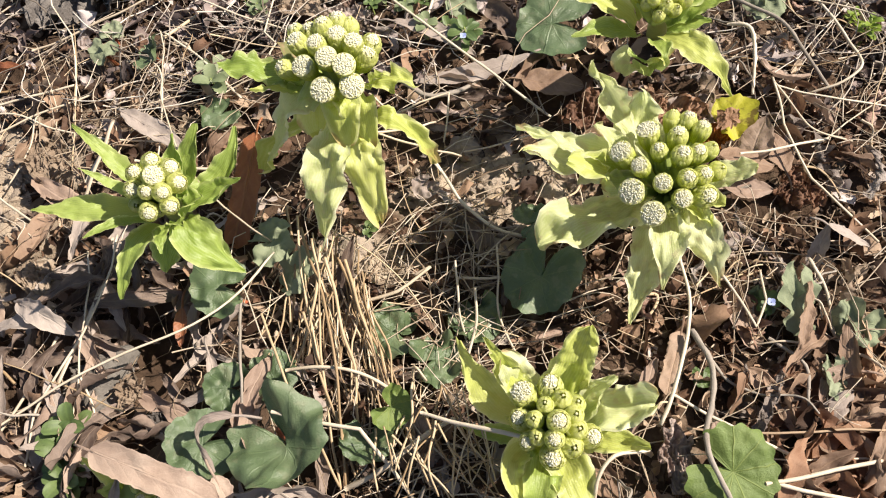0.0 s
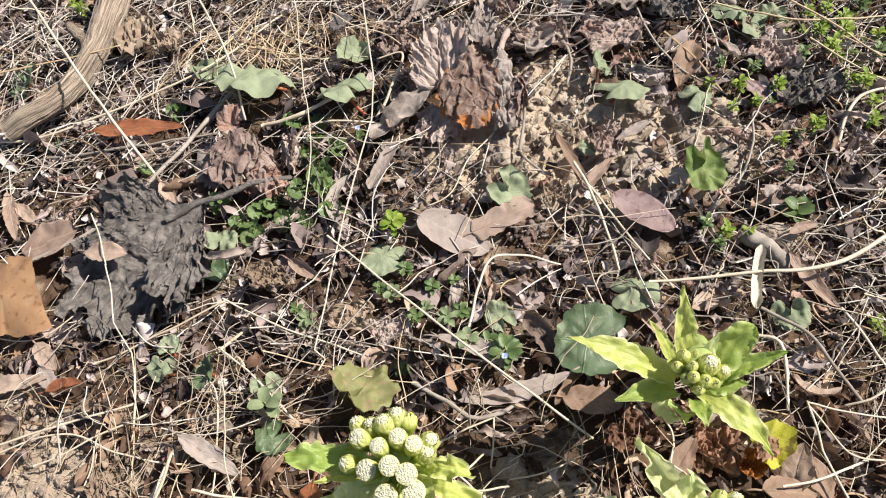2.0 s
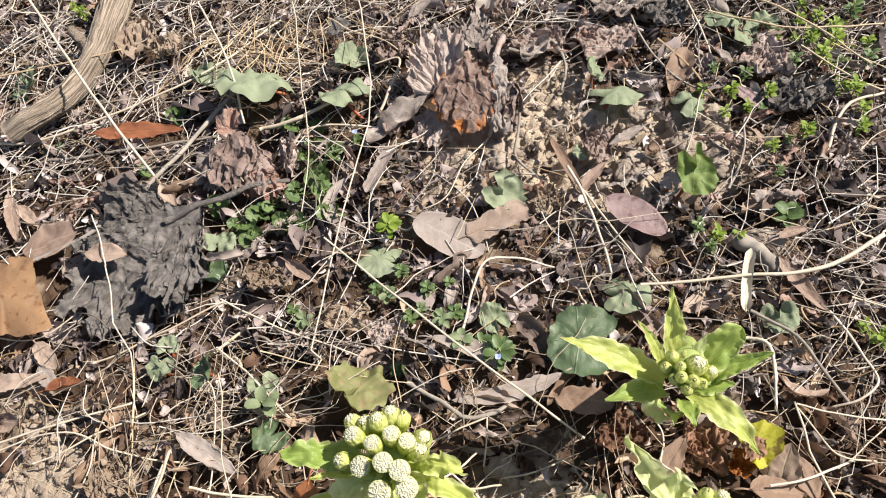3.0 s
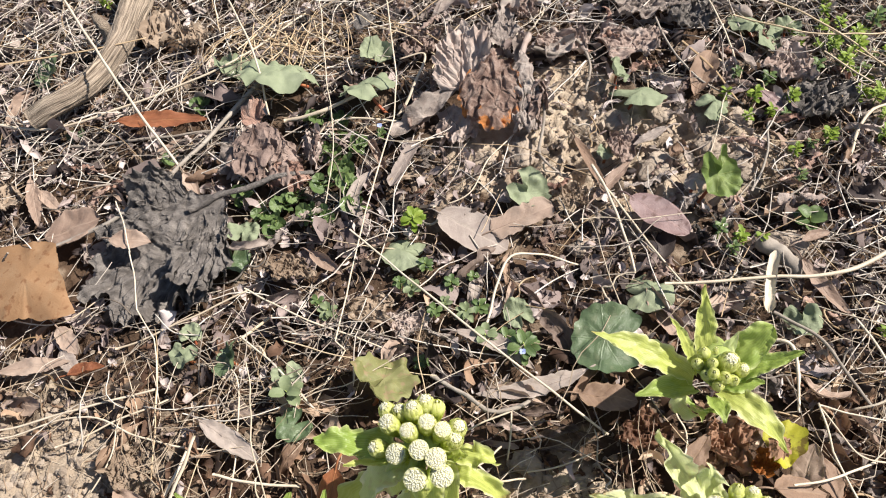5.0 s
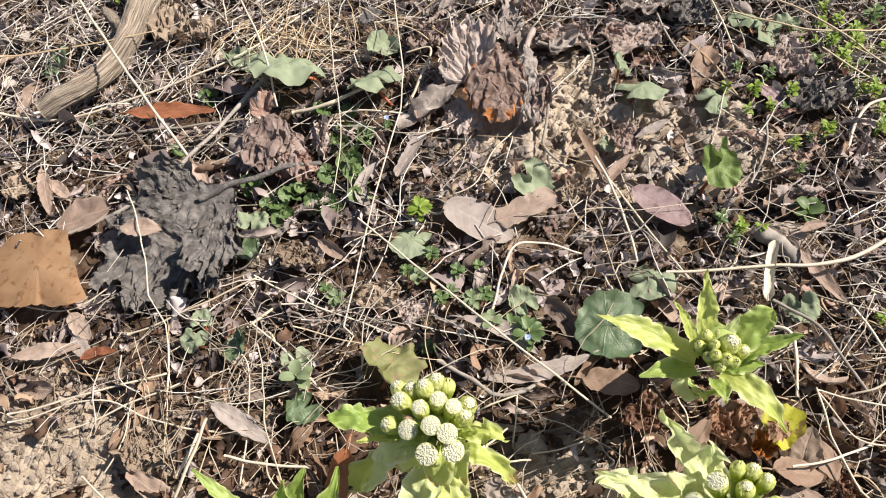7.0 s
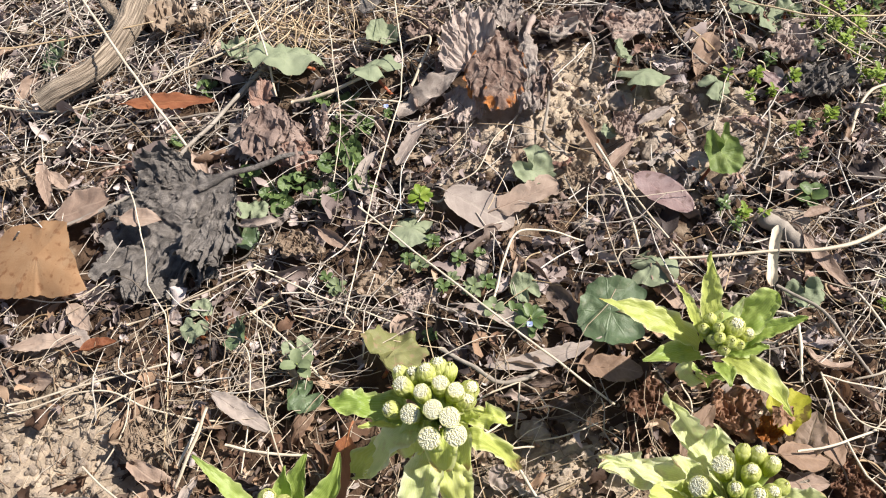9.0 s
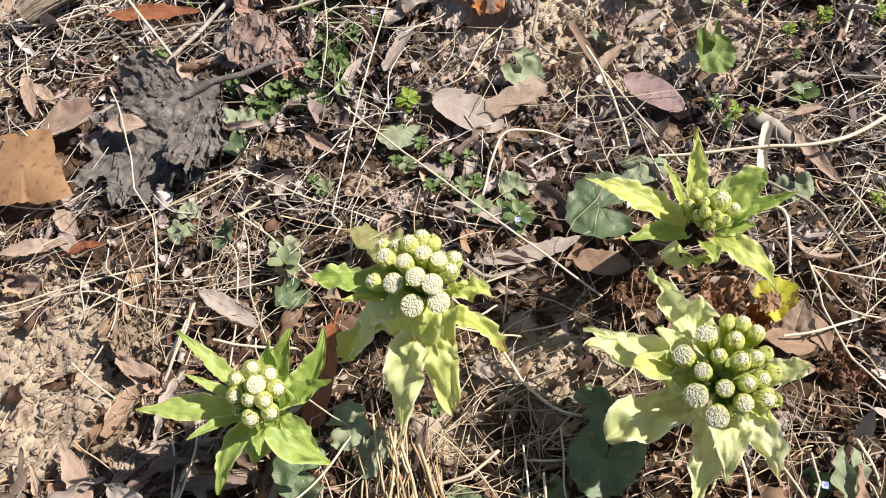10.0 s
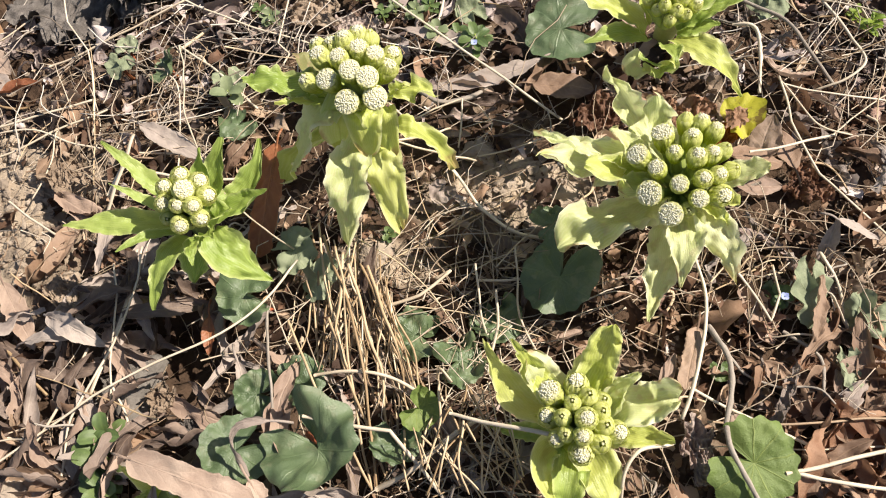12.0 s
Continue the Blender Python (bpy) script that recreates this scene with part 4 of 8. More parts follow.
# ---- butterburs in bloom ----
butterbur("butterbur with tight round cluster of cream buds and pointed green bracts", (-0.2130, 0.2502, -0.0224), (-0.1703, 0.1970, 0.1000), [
    ("half", (-0.1754, 0.2016, 0.1130), 1.0), ("half", (-0.1663, 0.2072, 0.1150), 1.05), ("open", (-0.1614, 0.1948, 0.1200), 1.1), ("half", (-0.1563, 0.2037, 0.1130), 1.1),
    ("half", (-0.1512, 0.1950, 0.1120), 1.05), ("half", (-0.1751, 0.1916, 0.1120), 1.0), ("half", (-0.1649, 0.1873, 0.1170), 0.85), ("half", (-0.1559, 0.1859, 0.1180), 0.95),
    ("half", (-0.1533, 0.1812, 0.1120), 0.95), ("half", (-0.1644, 0.1783, 0.1110), 1.0), ("bud", (-0.1734, 0.1845, 0.1080), 0.9), ("bud", (-0.1605, 0.1805, 0.1080), 0.7)], [
    ((-0.2157, 0.2331, 0.1100), 0.014, 0.004, dict(mat=green_bract_mat, shape="bract", cup=50, roll=-20)),
    ((-0.2070, 0.2064, 0.1100), 0.008, 0.003, dict(mat=green_bract_mat)),
    ((-0.2397, 0.1936, 0.0900), 0.021, 0.003, dict(mat=green_bract_mat, cup=30)),
    ((-0.2048, 0.1735, 0.0950), 0.009, 0.006, dict(mat=green_bract_mat)),
    ((-0.1919, 0.1512, 0.0680), 0.019, 0.012, dict(mat=green_bract_mat, cup=25)),
    ((-0.1639, 0.1651, 0.0920), 0.011, 0.006, dict(mat=green_bract_mat, cup=25)),
    ((-0.1343, 0.1719, 0.0520), 0.030, 0.008, dict(mat=green_bract_mat, cup=25, ripple=0.2, bow=0.004)),
    ((-0.1793, 0.1738, 0.0500), 0.022, 0.002, dict(mat=green_bract_mat, cup=25, drop=0.035)),
    ((-0.1271, 0.2061, 0.0950), 0.020, 0.000, dict(mat=green_bract_mat, cup=45)),
    ((-0.1339, 0.2385, 0.0950), 0.022, -0.006, dict(mat=green_bract_mat, cup=50, bow=0.008)),
    ((-0.1517, 0.2341, 0.1050), 0.022, -0.002, dict(mat=green_bract_mat, cup=50)),
    ((-0.1621, 0.2263, 0.1080), 0.018, -0.002, dict(mat=green_bract_mat, cup=50)),
    ((-0.1520, 0.1778, 0.0980), 0.012, 0.003, dict(mat=green_bract_mat, cup=35)),
    ((-0.1447, 0.1927, 0.1000), 0.022, 0.002, dict(mat=green_bract_mat, cup=35))], frill=0.05, faces=(0.45, -0.40, 0.8))

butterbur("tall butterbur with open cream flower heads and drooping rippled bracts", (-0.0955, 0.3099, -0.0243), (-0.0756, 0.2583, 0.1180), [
    ("half", (-0.0966, 0.2740, 0.1300), 1.0), ("open", (-0.0943, 0.2640, 0.1330), 1.05), ("open", (-0.0816, 0.2559, 0.1400), 0.95), ("half", (-0.0801, 0.2712, 0.1370), 1.1),
    ("half", (-0.0729, 0.2759, 0.1350), 1.1), ("bud", (-0.0663, 0.2743, 0.1340), 1.1), ("wide", (-0.0880, 0.2444, 0.1360), 1.0), ("half", (-0.1019, 0.2512, 0.1280), 1.0),
    ("wide", (-0.0746, 0.2438, 0.1430), 0.95), ("wide", (-0.0656, 0.2394, 0.1420), 1.0), ("wide", (-0.0773, 0.2309, 0.1340), 1.1), ("wide", (-0.0629, 0.2325, 0.1340), 1.1),
    ("open", (-0.0710, 0.2606, 0.1400), 1.0), ("open", (-0.0625, 0.2564, 0.1390), 1.0), ("half", (-0.0537, 0.2604, 0.1340), 1.1), ("half", (-0.0560, 0.2550, 0.1320), 1.2), ("half", (-0.0878, 0.2715, 0.1330), 1.0)], [
    ((-0.1366, 0.2581, 0.1250), 0.022, 0.004, dict(shape="tongue", cup=25, ripple=0.2, end=-0.004, mat=green_bract_mat)),
    ((-0.1194, 0.2448, 0.1180), 0.010, 0.003, dict(cup=25)),
    ((-0.0352, 0.2474, 0.1150), 0.017, 0.006, dict(shape="tongue", cup=25, ripple=0.25, end=-0.005)),
    ((-0.0500, 0.2478, 0.1220), 0.013, 0.002, dict(cup=25)),
    ((-0.1187, 0.2325, 0.0700), 0.023, 0.020, dict(shape="tongue", cup=25, ripple=0.2, mat=pale_bract_mat)),
    ((-0.1358, 0.2433, 0.0400), 0.030, 0.018, dict(shape="tongue", cup=20, ripple=0.2, mat=bract_mat, drop=0.05)),
    ((-0.0736, 0.2295, 0.0850), 0.027, 0.016, dict(shape="tongue", cup=35, ripple=0.15)),
    ((-0.0950, 0.2014, 0.0300), 0.029, 0.024, dict(shape="tongue", cup=35, ripple=0.22, mat=pale_bract_mat, ragged=0.12, drop=0.05)),
    ((-0.0640, 0.2130, 0.0300), 0.029, 0.022, dict(shape="tongue", cup=30, ripple=0.2, mat=bract_mat, drop=0.05)),
    ((-0.0634, 0.2356, 0.0800), 0.026, 0.016, dict(shape="tongue", cup=30, ripple=0.2)),
    ((-0.0290, 0.2440, 0.0400), 0.017, 0.022, dict(shape="tongue", cup=30, ripple=0.2, drop=0.05)),
    ((-0.0913, 0.2400, 0.0850), 0.024, 0.014, dict(shape="tongue", cup=25, ripple=0.2))])

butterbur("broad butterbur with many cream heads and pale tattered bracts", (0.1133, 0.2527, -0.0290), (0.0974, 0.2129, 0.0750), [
    ("wide", (0.0834, 0.2278, 0.0940), 1.1), ("wide", (0.0688, 0.2162, 0.0920), 1.1), ("open", (0.0763, 0.2036, 0.0990), 0.95), ("half", (0.0867, 0.2127, 0.1000), 0.9),
    ("wide", (0.0716, 0.1907, 0.0950), 1.2), ("wide", (0.0815, 0.1794, 0.0920), 1.15), ("open", (0.0862, 0.1922, 0.1010), 0.95), ("open", (0.0961, 0.1848, 0.0970), 1.0),
    ("half", (0.0994, 0.1949, 0.1010), 1.0), ("half", (0.0984, 0.2234, 0.0980), 1.05), ("bud", (0.0978, 0.2381, 0.0940), 1.05), ("half", (0.1059, 0.2354, 0.0940), 1.0),
    ("half", (0.1126, 0.2292, 0.0940), 1.0), ("half", (0.0979, 0.2080, 0.1030), 1.1), ("half", (0.1065, 0.2100, 0.1010), 1.0), ("bud", (0.1153, 0.2152, 0.0960), 1.0),
    ("half", (0.1087, 0.1983, 0.0980), 1.0), ("bud", (0.1184, 0.2039, 0.0930), 1.1), ("half", (0.1101, 0.1883, 0.0930), 1.25), ("bud", (0.0908, 0.1813, 0.0920), 0.9)], [
    ((0.0571, 0.2712, 0.0950), 0.024, 0.000, dict(mat=pale_bract_mat, cup=45, ripple=0.2)),
    ((0.0814, 0.2468, 0.1000), 0.024, -0.002, dict(mat=pale_bract_mat, cup=45, shape="tongue", ripple=0.2)),
    ((0.0586, 0.2335, 0.0920), 0.018, 0.000, dict(mat=pale_bract_mat, cup=45, shape="tongue")),
    ((0.0168, 0.2357, 0.0850), 0.021, 0.010, dict(mat=pale_bract_mat, cup=40, ripple=0.15)),
    ((0.0421, 0.2136, 0.0880), 0.026, 0.004, dict(cup=30, shape="tongue")),
    ((0.0205, 0.2369, 0.0620), 0.032, -0.006, dict(shape="tongue", cup=30, ripple=0.2, bow=0.010, mat=pale_bract_mat, drop=0.04)),
    ((0.0257, 0.1793, 0.0600), 0.034, 0.010, dict(shape="tongue", cup=30, ripple=0.26, ragged=0.16, mat=pale_bract_mat, drop=0.03)),
    ((0.0773, 0.1493, 0.0200), 0.026, 0.012, dict(mat=pale_bract_mat, cup=25, ripple=0.2, ragged=0.15, drop=0.04)),
    ((0.0897, 0.1540, 0.0550), 0.026, 0.014, dict(cup=30, mat=pale_bract_mat)),
    ((0.1194, 0.1577, 0.0500), 0.025, 0.014, dict(cup=25, mat=pale_bract_mat, ripple=0.2)),
    ((0.1397, 0.2110, 0.0820), 0.021, 0.004, dict(mat=pale_bract_mat, cup=30, shape="tongue")),
    ((0.0600, 0.2049, 0.0780), 0.022, 0.004, dict(shape="tongue", cup=40, mat=pale_bract_mat)),
    ((0.1212, 0.1907, 0.0780), 0.016, 0.004, dict(shape="tongue", cup=40)),
    ((0.1164, 0.1828, 0.0680), 0.015, 0.006, dict(cup=40))], size=0.0122)

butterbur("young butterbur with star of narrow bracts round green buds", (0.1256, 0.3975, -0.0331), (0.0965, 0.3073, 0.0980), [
    ("half", (0.1029, 0.3061, 0.1130), 1.3), ("bud", (0.0887, 0.3139, 0.1100), 0.9), ("bud", (0.0838, 0.3072, 0.1080), 0.8), ("bud", (0.0917, 0.3044, 0.1140), 0.75),
    ("bud", (0.0914, 0.2977, 0.1130), 0.8), ("bud", (0.0988, 0.2961, 0.1100), 0.9), ("bud", (0.0878, 0.2986, 0.1090), 0.75), ("bud", (0.0948, 0.2926, 0.1060), 0.8),
    ("half", (0.1110, 0.3027, 0.1070), 0.9), ("bud", (0.1048, 0.2960, 0.1060), 0.8), ("bud", (0.0963, 0.3150, 0.1090), 0.7)], [
    ((0.0251, 0.3305, 0.1050), 0.024, 0.006, dict(cup=35, ripple=0.14, mat=bract_mat)),
    ((0.0937, 0.3526, 0.1200), 0.018, 0.000, dict(cup=40)),
    ((0.0721, 0.3352, 0.1120), 0.011, 0.004, dict(cup=45)),
    ((0.1334, 0.3307, 0.1050), 0.027, 0.002, dict(shape="tongue", cup=35, ripple=0.22, ragged=0.14, mat=green_bract_mat)),
    ((0.1497, 0.3153, 0.1000), 0.016, 0.002, dict(cup=35, mat=green_bract_mat)),
    ((0.0497, 0.2964, 0.0850), 0.019, 0.004, dict(cup=30, mat=green_bract_mat)),
    ((0.0997, 0.2777, 0.0850), 0.016, 0.004, dict(cup=30, mat=green_bract_mat)),
    ((0.1384, 0.2661, 0.0650), 0.021, 0.012, dict(cup=30, ripple=0.15)),
    ((0.1276, 0.3027, 0.0850), 0.018, 0.002, dict(cup=30, mat=green_bract_mat)),
    ((0.1097, 0.3228, 0.1150), 0.012, 0.000, dict(cup=40, mat=pale_bract_mat)),
    ((0.0906, 0.2982, 0.0600), 0.022, 0.002, dict(cup=45, shape="tongue", mat=green_bract_mat, drop=0.04)),
    ((0.0823, 0.3003, 0.0450), 0.026, 0.006, dict(cup=55, shape="tongue", mat=pale_bract_mat, drop=0.05)),
    ((0.0993, 0.3005, 0.0400), 0.026, 0.008, dict(cup=55, shape="tongue", mat=green_bract_mat, drop=0.05)),
    ((0.1071, 0.3004, 0.0550), 0.024, 0.008, dict(cup=45, shape="tongue", mat=bract_mat, drop=0.05))], size=0.0118, frill=0.05)

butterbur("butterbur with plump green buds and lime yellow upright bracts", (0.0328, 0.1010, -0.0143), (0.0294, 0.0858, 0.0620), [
    ("open", (0.0144, 0.0951, 0.0810), 1.15), ("half", (0.0122, 0.0829, 0.0800), 1.05), ("half", (0.0278, 0.0989, 0.0830), 1.2), ("bud", (0.0246, 0.0877, 0.0880), 0.85),
    ("bud", (0.0191, 0.0805, 0.0880), 0.9), ("half", (0.0305, 0.0786, 0.0920), 1.05), ("bud", (0.0203, 0.0726, 0.0860), 0.85), ("half", (0.0275, 0.0640, 0.0800), 1.2),
    ("bud", (0.0331, 0.0911, 0.0870), 1.0), ("bud", (0.0400, 0.0891, 0.0840), 1.0), ("bud", (0.0397, 0.0762, 0.0860), 1.05), ("half", (0.0282, 0.0709, 0.0890), 0.9),
    ("bud", (0.0371, 0.0682, 0.0830), 1.1), ("half", (0.0467, 0.0741, 0.0790), 1.1), ("bud", (0.0384, 0.0824, 0.0880), 1.0), ("half", (0.0156, 0.0714, 0.0810), 0.8)], [
    ((-0.0145, 0.1208, 0.0800), 0.024, -0.004, dict(cup=45, bow=-0.008)),
    ((-0.0020, 0.1183, 0.0900), 0.019, -0.002, dict(cup=50)),
    ((0.0061, 0.1156, 0.0750), 0.024, 0.002, dict(cup=35, mat=pale_bract_mat, shape="tongue")),
    ((0.0477, 0.1248, 0.0850), 0.024, 0.010, dict(cup=35, shape="tongue", ripple=0.2, mat=bract_mat)),
    ((0.0384, 0.1165, 0.0720), 0.026, 0.000, dict(cup=30, mat=pale_bract_mat, shape="tongue")),
    ((0.0772, 0.0912, 0.0700), 0.030, 0.008, dict(cup=30, shape="tongue", ripple=0.25, mat=pale_bract_mat)),
    ((0.0745, 0.0730, 0.0600), 0.021, 0.002, dict(cup=30, ripple=0.2)),
    ((0.0586, 0.1032, 0.0750), 0.022, 0.002, dict(cup=30, mat=pale_bract_mat)),
    ((0.0070, 0.0857, 0.0700), 0.012, 0.002, dict(cup=30)),
    ((0.0158, 0.0471, 0.0500), 0.016, 0.014, dict(cup=45, shape="tongue", bow=0.012, ripple=0.2)),
    ((0.0200, 0.0449, 0.0450), 0.024, 0.010, dict(cup=25, shape="tongue", mat=green_bract_mat)),
    ((0.0433, 0.0442, 0.0450), 0.026, 0.010, dict(cup=25, shape="tongue")),
    ((-0.0160, 0.0898, 0.0300), 0.014, -0.006, dict(cup=40, mat=green_bract_mat, drop=0.04))], size=0.0128)

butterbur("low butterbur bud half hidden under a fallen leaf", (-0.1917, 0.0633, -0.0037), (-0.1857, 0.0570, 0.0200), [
    ("half", (-0.1847, 0.0615, 0.0340), 0.9), ("open", (-0.1761, 0.0598, 0.0360), 0.9), ("bud", (-0.1725, 0.0550, 0.0320), 0.9), ("half", (-0.1799, 0.0539, 0.0360), 0.9)], [
    ((-0.2125, 0.0731, 0.0400), 0.016, 0.002, dict(cup=45, mat=bract_mat)),
    ((-0.2062, 0.0592, 0.0300), 0.018, 0.004, dict(cup=35, mat=green_bract_mat)),
    ((-0.1597, 0.0528, 0.0240), 0.018, 0.004, dict(cup=35, mat=green_bract_mat))], size=0.011)


# ---- round green leaves ----
G = "green round butterbur leaf with toothed edge on the litter"
F = "grey-green felted round leaf lying on dry litter"
round_leaf("large grey-green butterbur leaf with wavy toothed edge", (-0.1087, 0.0808, 0.0317), 0.0279, (-0.35, 0.05), 130, leaf_mat, 0.12, 0.22, seed=1)
round_leaf("large green butterbur leaf half under another leaf", (-0.1560, 0.0823, 0.0248), 0.0205, (0.2, 0.1), 30, leaf_mat, 0.1, 0.12, seed=2)
round_leaf(G, (-0.1495, 0.1171, 0.0138), 0.0144, (0.1, -0.2), 0, leaf_mat, seed=3)
round_leaf(G, (-0.1233, 0.1221, 0.0133), 0.0171, (-0.2, 0.1), 180, leaf_mat, seed=4)
round_leaf("sunlit green butterbur leaf with yellow radiating veins", (0.1222, 0.0680, 0.0176), 0.0242, (0.05, -0.25), 150, vivid_leaf_mat, 0.05, 0.10, teeth=0.05, seed=5)
round_leaf("drooping dark green butterbur leaf under bracts", (0.0299, 0.1828, 0.0098), 0.0223, (-0.25, -0.2), 60, leaf_mat, 0.05, 0.15, long=1.2, seed=6)
round_leaf(G, (0.0282, 0.2230, 0.0023), 0.0131, (0, 0.1), 200, leaf_mat, seed=7)
round_leaf("flat dark green round leaf with deep notch", (0.0470, 0.3800, -0.0010), 0.0285, (-0.1, -0.15), -8, leaf_mat, 0.05, 0.10, teeth=0.03, seed=8)
round_leaf("bluish green wavy leaf under straw", (-0.0587, 0.1528, -0.0000), 0.0175, (0.1, 0.1), 0, leaf_mat, 0.1, 0.32, seed=9)
round_leaf("bluish green wavy leaf under straw", (-0.0089, 0.1601, -0.0020), 0.0161, (-0.1, 0.1), 90, leaf_mat, 0.1, 0.3, seed=10)
round_leaf("bluish shaded round leaf folded on straw", (-0.0317, 0.1354, 0.0006), 0.0165, (0.1, 0.1), 200, leaf_mat, 0.1, 0.36, seed=11)
round_leaf("grey-green leaf standing up beside dry stems", (0.1774, 0.1687, -0.0020), 0.0127, (0.5, -0.3), 90, felt_leaf_mat, 0.2, long=1.9, seed=12)
round_leaf(F, (0.2117, 0.1549, -0.0080), 0.0153, (-0.1, -0.2), 60, felt_leaf_mat, seed=13)
round_leaf("narrow withering grey-green leaf", (0.1915, 0.1230, -0.0081), 0.0074, (0.4, 0), 90, felt_leaf_mat, 0.3, 0.2, long=2.0, seed=14)
round_leaf("curled yellow-green leaf with bitten edge", (-0.0540, 0.1014, 0.0300), 0.0120, (0.6, -0.5), 160, vivid_leaf_mat, 0.35, 0.2, seed=15)
round_leaf(G, (-0.0679, 0.0836, 0.0178), 0.0144, (0.1, 0.2), 90, leaf_mat, seed=16)
round_leaf(F, (-0.1326, 0.2079, 0.0166), 0.0158, (-0.3, -0.1), 200, felt_leaf_mat, seed=17)
round_leaf("pale green leaf torn along its veins", (-0.1172, 0.1901, 0.0099), 0.0132, (-0.5, -0.2), 80, felt_leaf_mat, 0.2, 0.2, long=1.3, seed=18)
round_leaf(G, (-0.1607, 0.1764, 0.0188), 0.0183, (0.1, -0.1), 0, leaf_mat, seed=19)
round_leaf("small grey withered round leaf", (-0.0419, 0.2541, -0.0052), 0.0092, (0.2, -0.1), 40, grey_leaf_mat, name="small_round_leaf", seed=20)
round_leaf(G, (0.1599, 0.1713, -0.0107), 0.0092, (0, 0.1), 10, leaf_mat, seed=21)
round_leaf("small green leaf sprouting in litter", (0.1188, 0.1241, -0.0044), 0.0067, (0, 0), 90, weed_mat, name="small_round_leaf", seed=22)
round_leaf("translucent green leaf behind flower stem", (-0.1170, 0.3500, 0.0080), 0.0235, (0.5, 0.5), 220, olive_leaf_mat, 0.1, 0.2, teeth=0.06, long=1.2, seed=23)

round_leaf("pale green leaf arched over dry grass", (-0.2353, 0.6693, 0.0164), 0.0310, (0.25, 0.55), 20, felt_leaf_mat, -0.35, 0.2, long=1.35, seed=25)
round_leaf("pale green toothed leaf over dry grass", (-0.1511, 0.6468, 0.0135), 0.0283, (-0.1, 0.55), 330, felt_leaf_mat, -0.15, 0.12, teeth=0.06, seed=26)
round_leaf("small felted leaf folded upright", (-0.1447, 0.6979, 0.0061), 0.0162, (0.2, -0.2), 250, felt_leaf_mat, 0.3, seed=27)
round_leaf("grey-green kidney leaf arched over soil", (0.1048, 0.6342, 0.0011), 0.0261, (0, 0.5), 200, felt_leaf_mat, -0.25, 0.06, seed=28)
round_leaf("narrow furled green leaf", (0.0853, 0.6593, 0.0032), 0.0089, (0.9, 0.1), 270, felt_leaf_mat, 0.5, long=2.0, seed=29)
round_leaf("pale felted leaf on dead stems", (0.1709, 0.6196, -0.0052), 0.0150, (0.2, 0.1), 200, felt_leaf_mat, -0.2, seed=30)
round_leaf("green leaf bent on red stalks", (0.1560, 0.5290, 0.0040), 0.0160, (0.30, -0.55), 115, vivid_leaf_mat, 0.25, 0.2, long=1.45, stalk_to=(0.1341, 0.5154, -0.0301), seed=31)
round_leaf("small dusty leaf on red stalk", (0.1375, 0.5286, -0.0018), 0.0101, (-0.4, 0.3), 270, grey_leaf_mat, -0.3, stalk_to=(0.1289, 0.5136, -0.0299), seed=32)
round_leaf("pale green folded leaf on litter", (-0.0037, 0.5250, -0.0046), 0.0172, (0.4, -0.3), 150, felt_leaf_mat, 0.3, 0.2, long=1.2, seed=33)
round_leaf("grey-green leaf half buried in litter", (-0.1107, 0.4718, -0.0094), 0.0205, (0, 0.4), 0, felt_leaf_mat, -0.2, 0.12, seed=34)
round_leaf("grey-green leaf half buried in litter", (0.0890, 0.4316, -0.0139), 0.0214, (0, 0.4), 180, felt_leaf_mat, -0.2, 0.15, seed=35)
round_leaf(F, (0.2000, 0.3981, -0.0151), 0.0144, (-0.2, -0.2), 90, felt_leaf_mat, seed=36)
round_leaf("small round green leaf in dry grass", (-0.2809, 0.3998, -0.0100), 0.0095, (0.1, 0), 270, felt_leaf_mat, name="small_round_leaf", seed=37)
round_leaf("small round green leaf in dry grass", (-0.2812, 0.3782, -0.0075), 0.0111, (-0.2, -0.1), 80, felt_leaf_mat, name="small_round_leaf", seed=38)
round_leaf("folded green leaf in dry grass", (-0.2423, 0.3725, -0.0039), 0.0110, (-0.8, -0.1), 80, leaf_mat, 0.3, long=1.5, seed=39)
round_leaf("crinkled green leaf under straw", (-0.1955, 0.3580, -0.0081), 0.0126, (0.3, 0.0), 120, felt_leaf_mat, 0.2, 0.2, name="small_round_leaf", seed=40)
round_leaf(G, (-0.1865, 0.3180, -0.0065), 0.0138, (0.3, 0.1), 40, leaf_mat, seed=41)
round_leaf("pale green leaf in the litter", (0.2202, 0.7291, -0.0036), 0.0207, (0.1, 0.3), 0, felt_leaf_mat, -0.15, 0.2, seed=42)
round_leaf("green folded leaf at litter edge", (0.2363, 0.7001, -0.0045), 0.0158, (0.5, -0.1), 90, felt_leaf_mat, 0.2, long=1.3, seed=43)
round_leaf("green folded leaf at litter edge", (0.2565, 0.7197, -0.0086), 0.0148, (-0.3, 0.2), 270, felt_leaf_mat, seed=44)
round_leaf("small dark green leaf below driftwood", (-0.5012, 0.7251, -0.0195), 0.0160, (-0.4, -0.2), 100, leaf_mat, 0.2, long=1.5, name="small_round_leaf", seed=45)
round_leaf("small dark green leaf below driftwood", (-0.4479, 0.6330, -0.0218), 0.0092, (0, 0), 100, leaf_mat, name="small_round_leaf", seed=46)
round_leaf("blotched green leaf under dried leaf", (-0.2516, 0.4977, -0.0089), 0.0143, (0.1, 0.1), 250, felt_leaf_mat, 0.1, 0.2, seed=47)
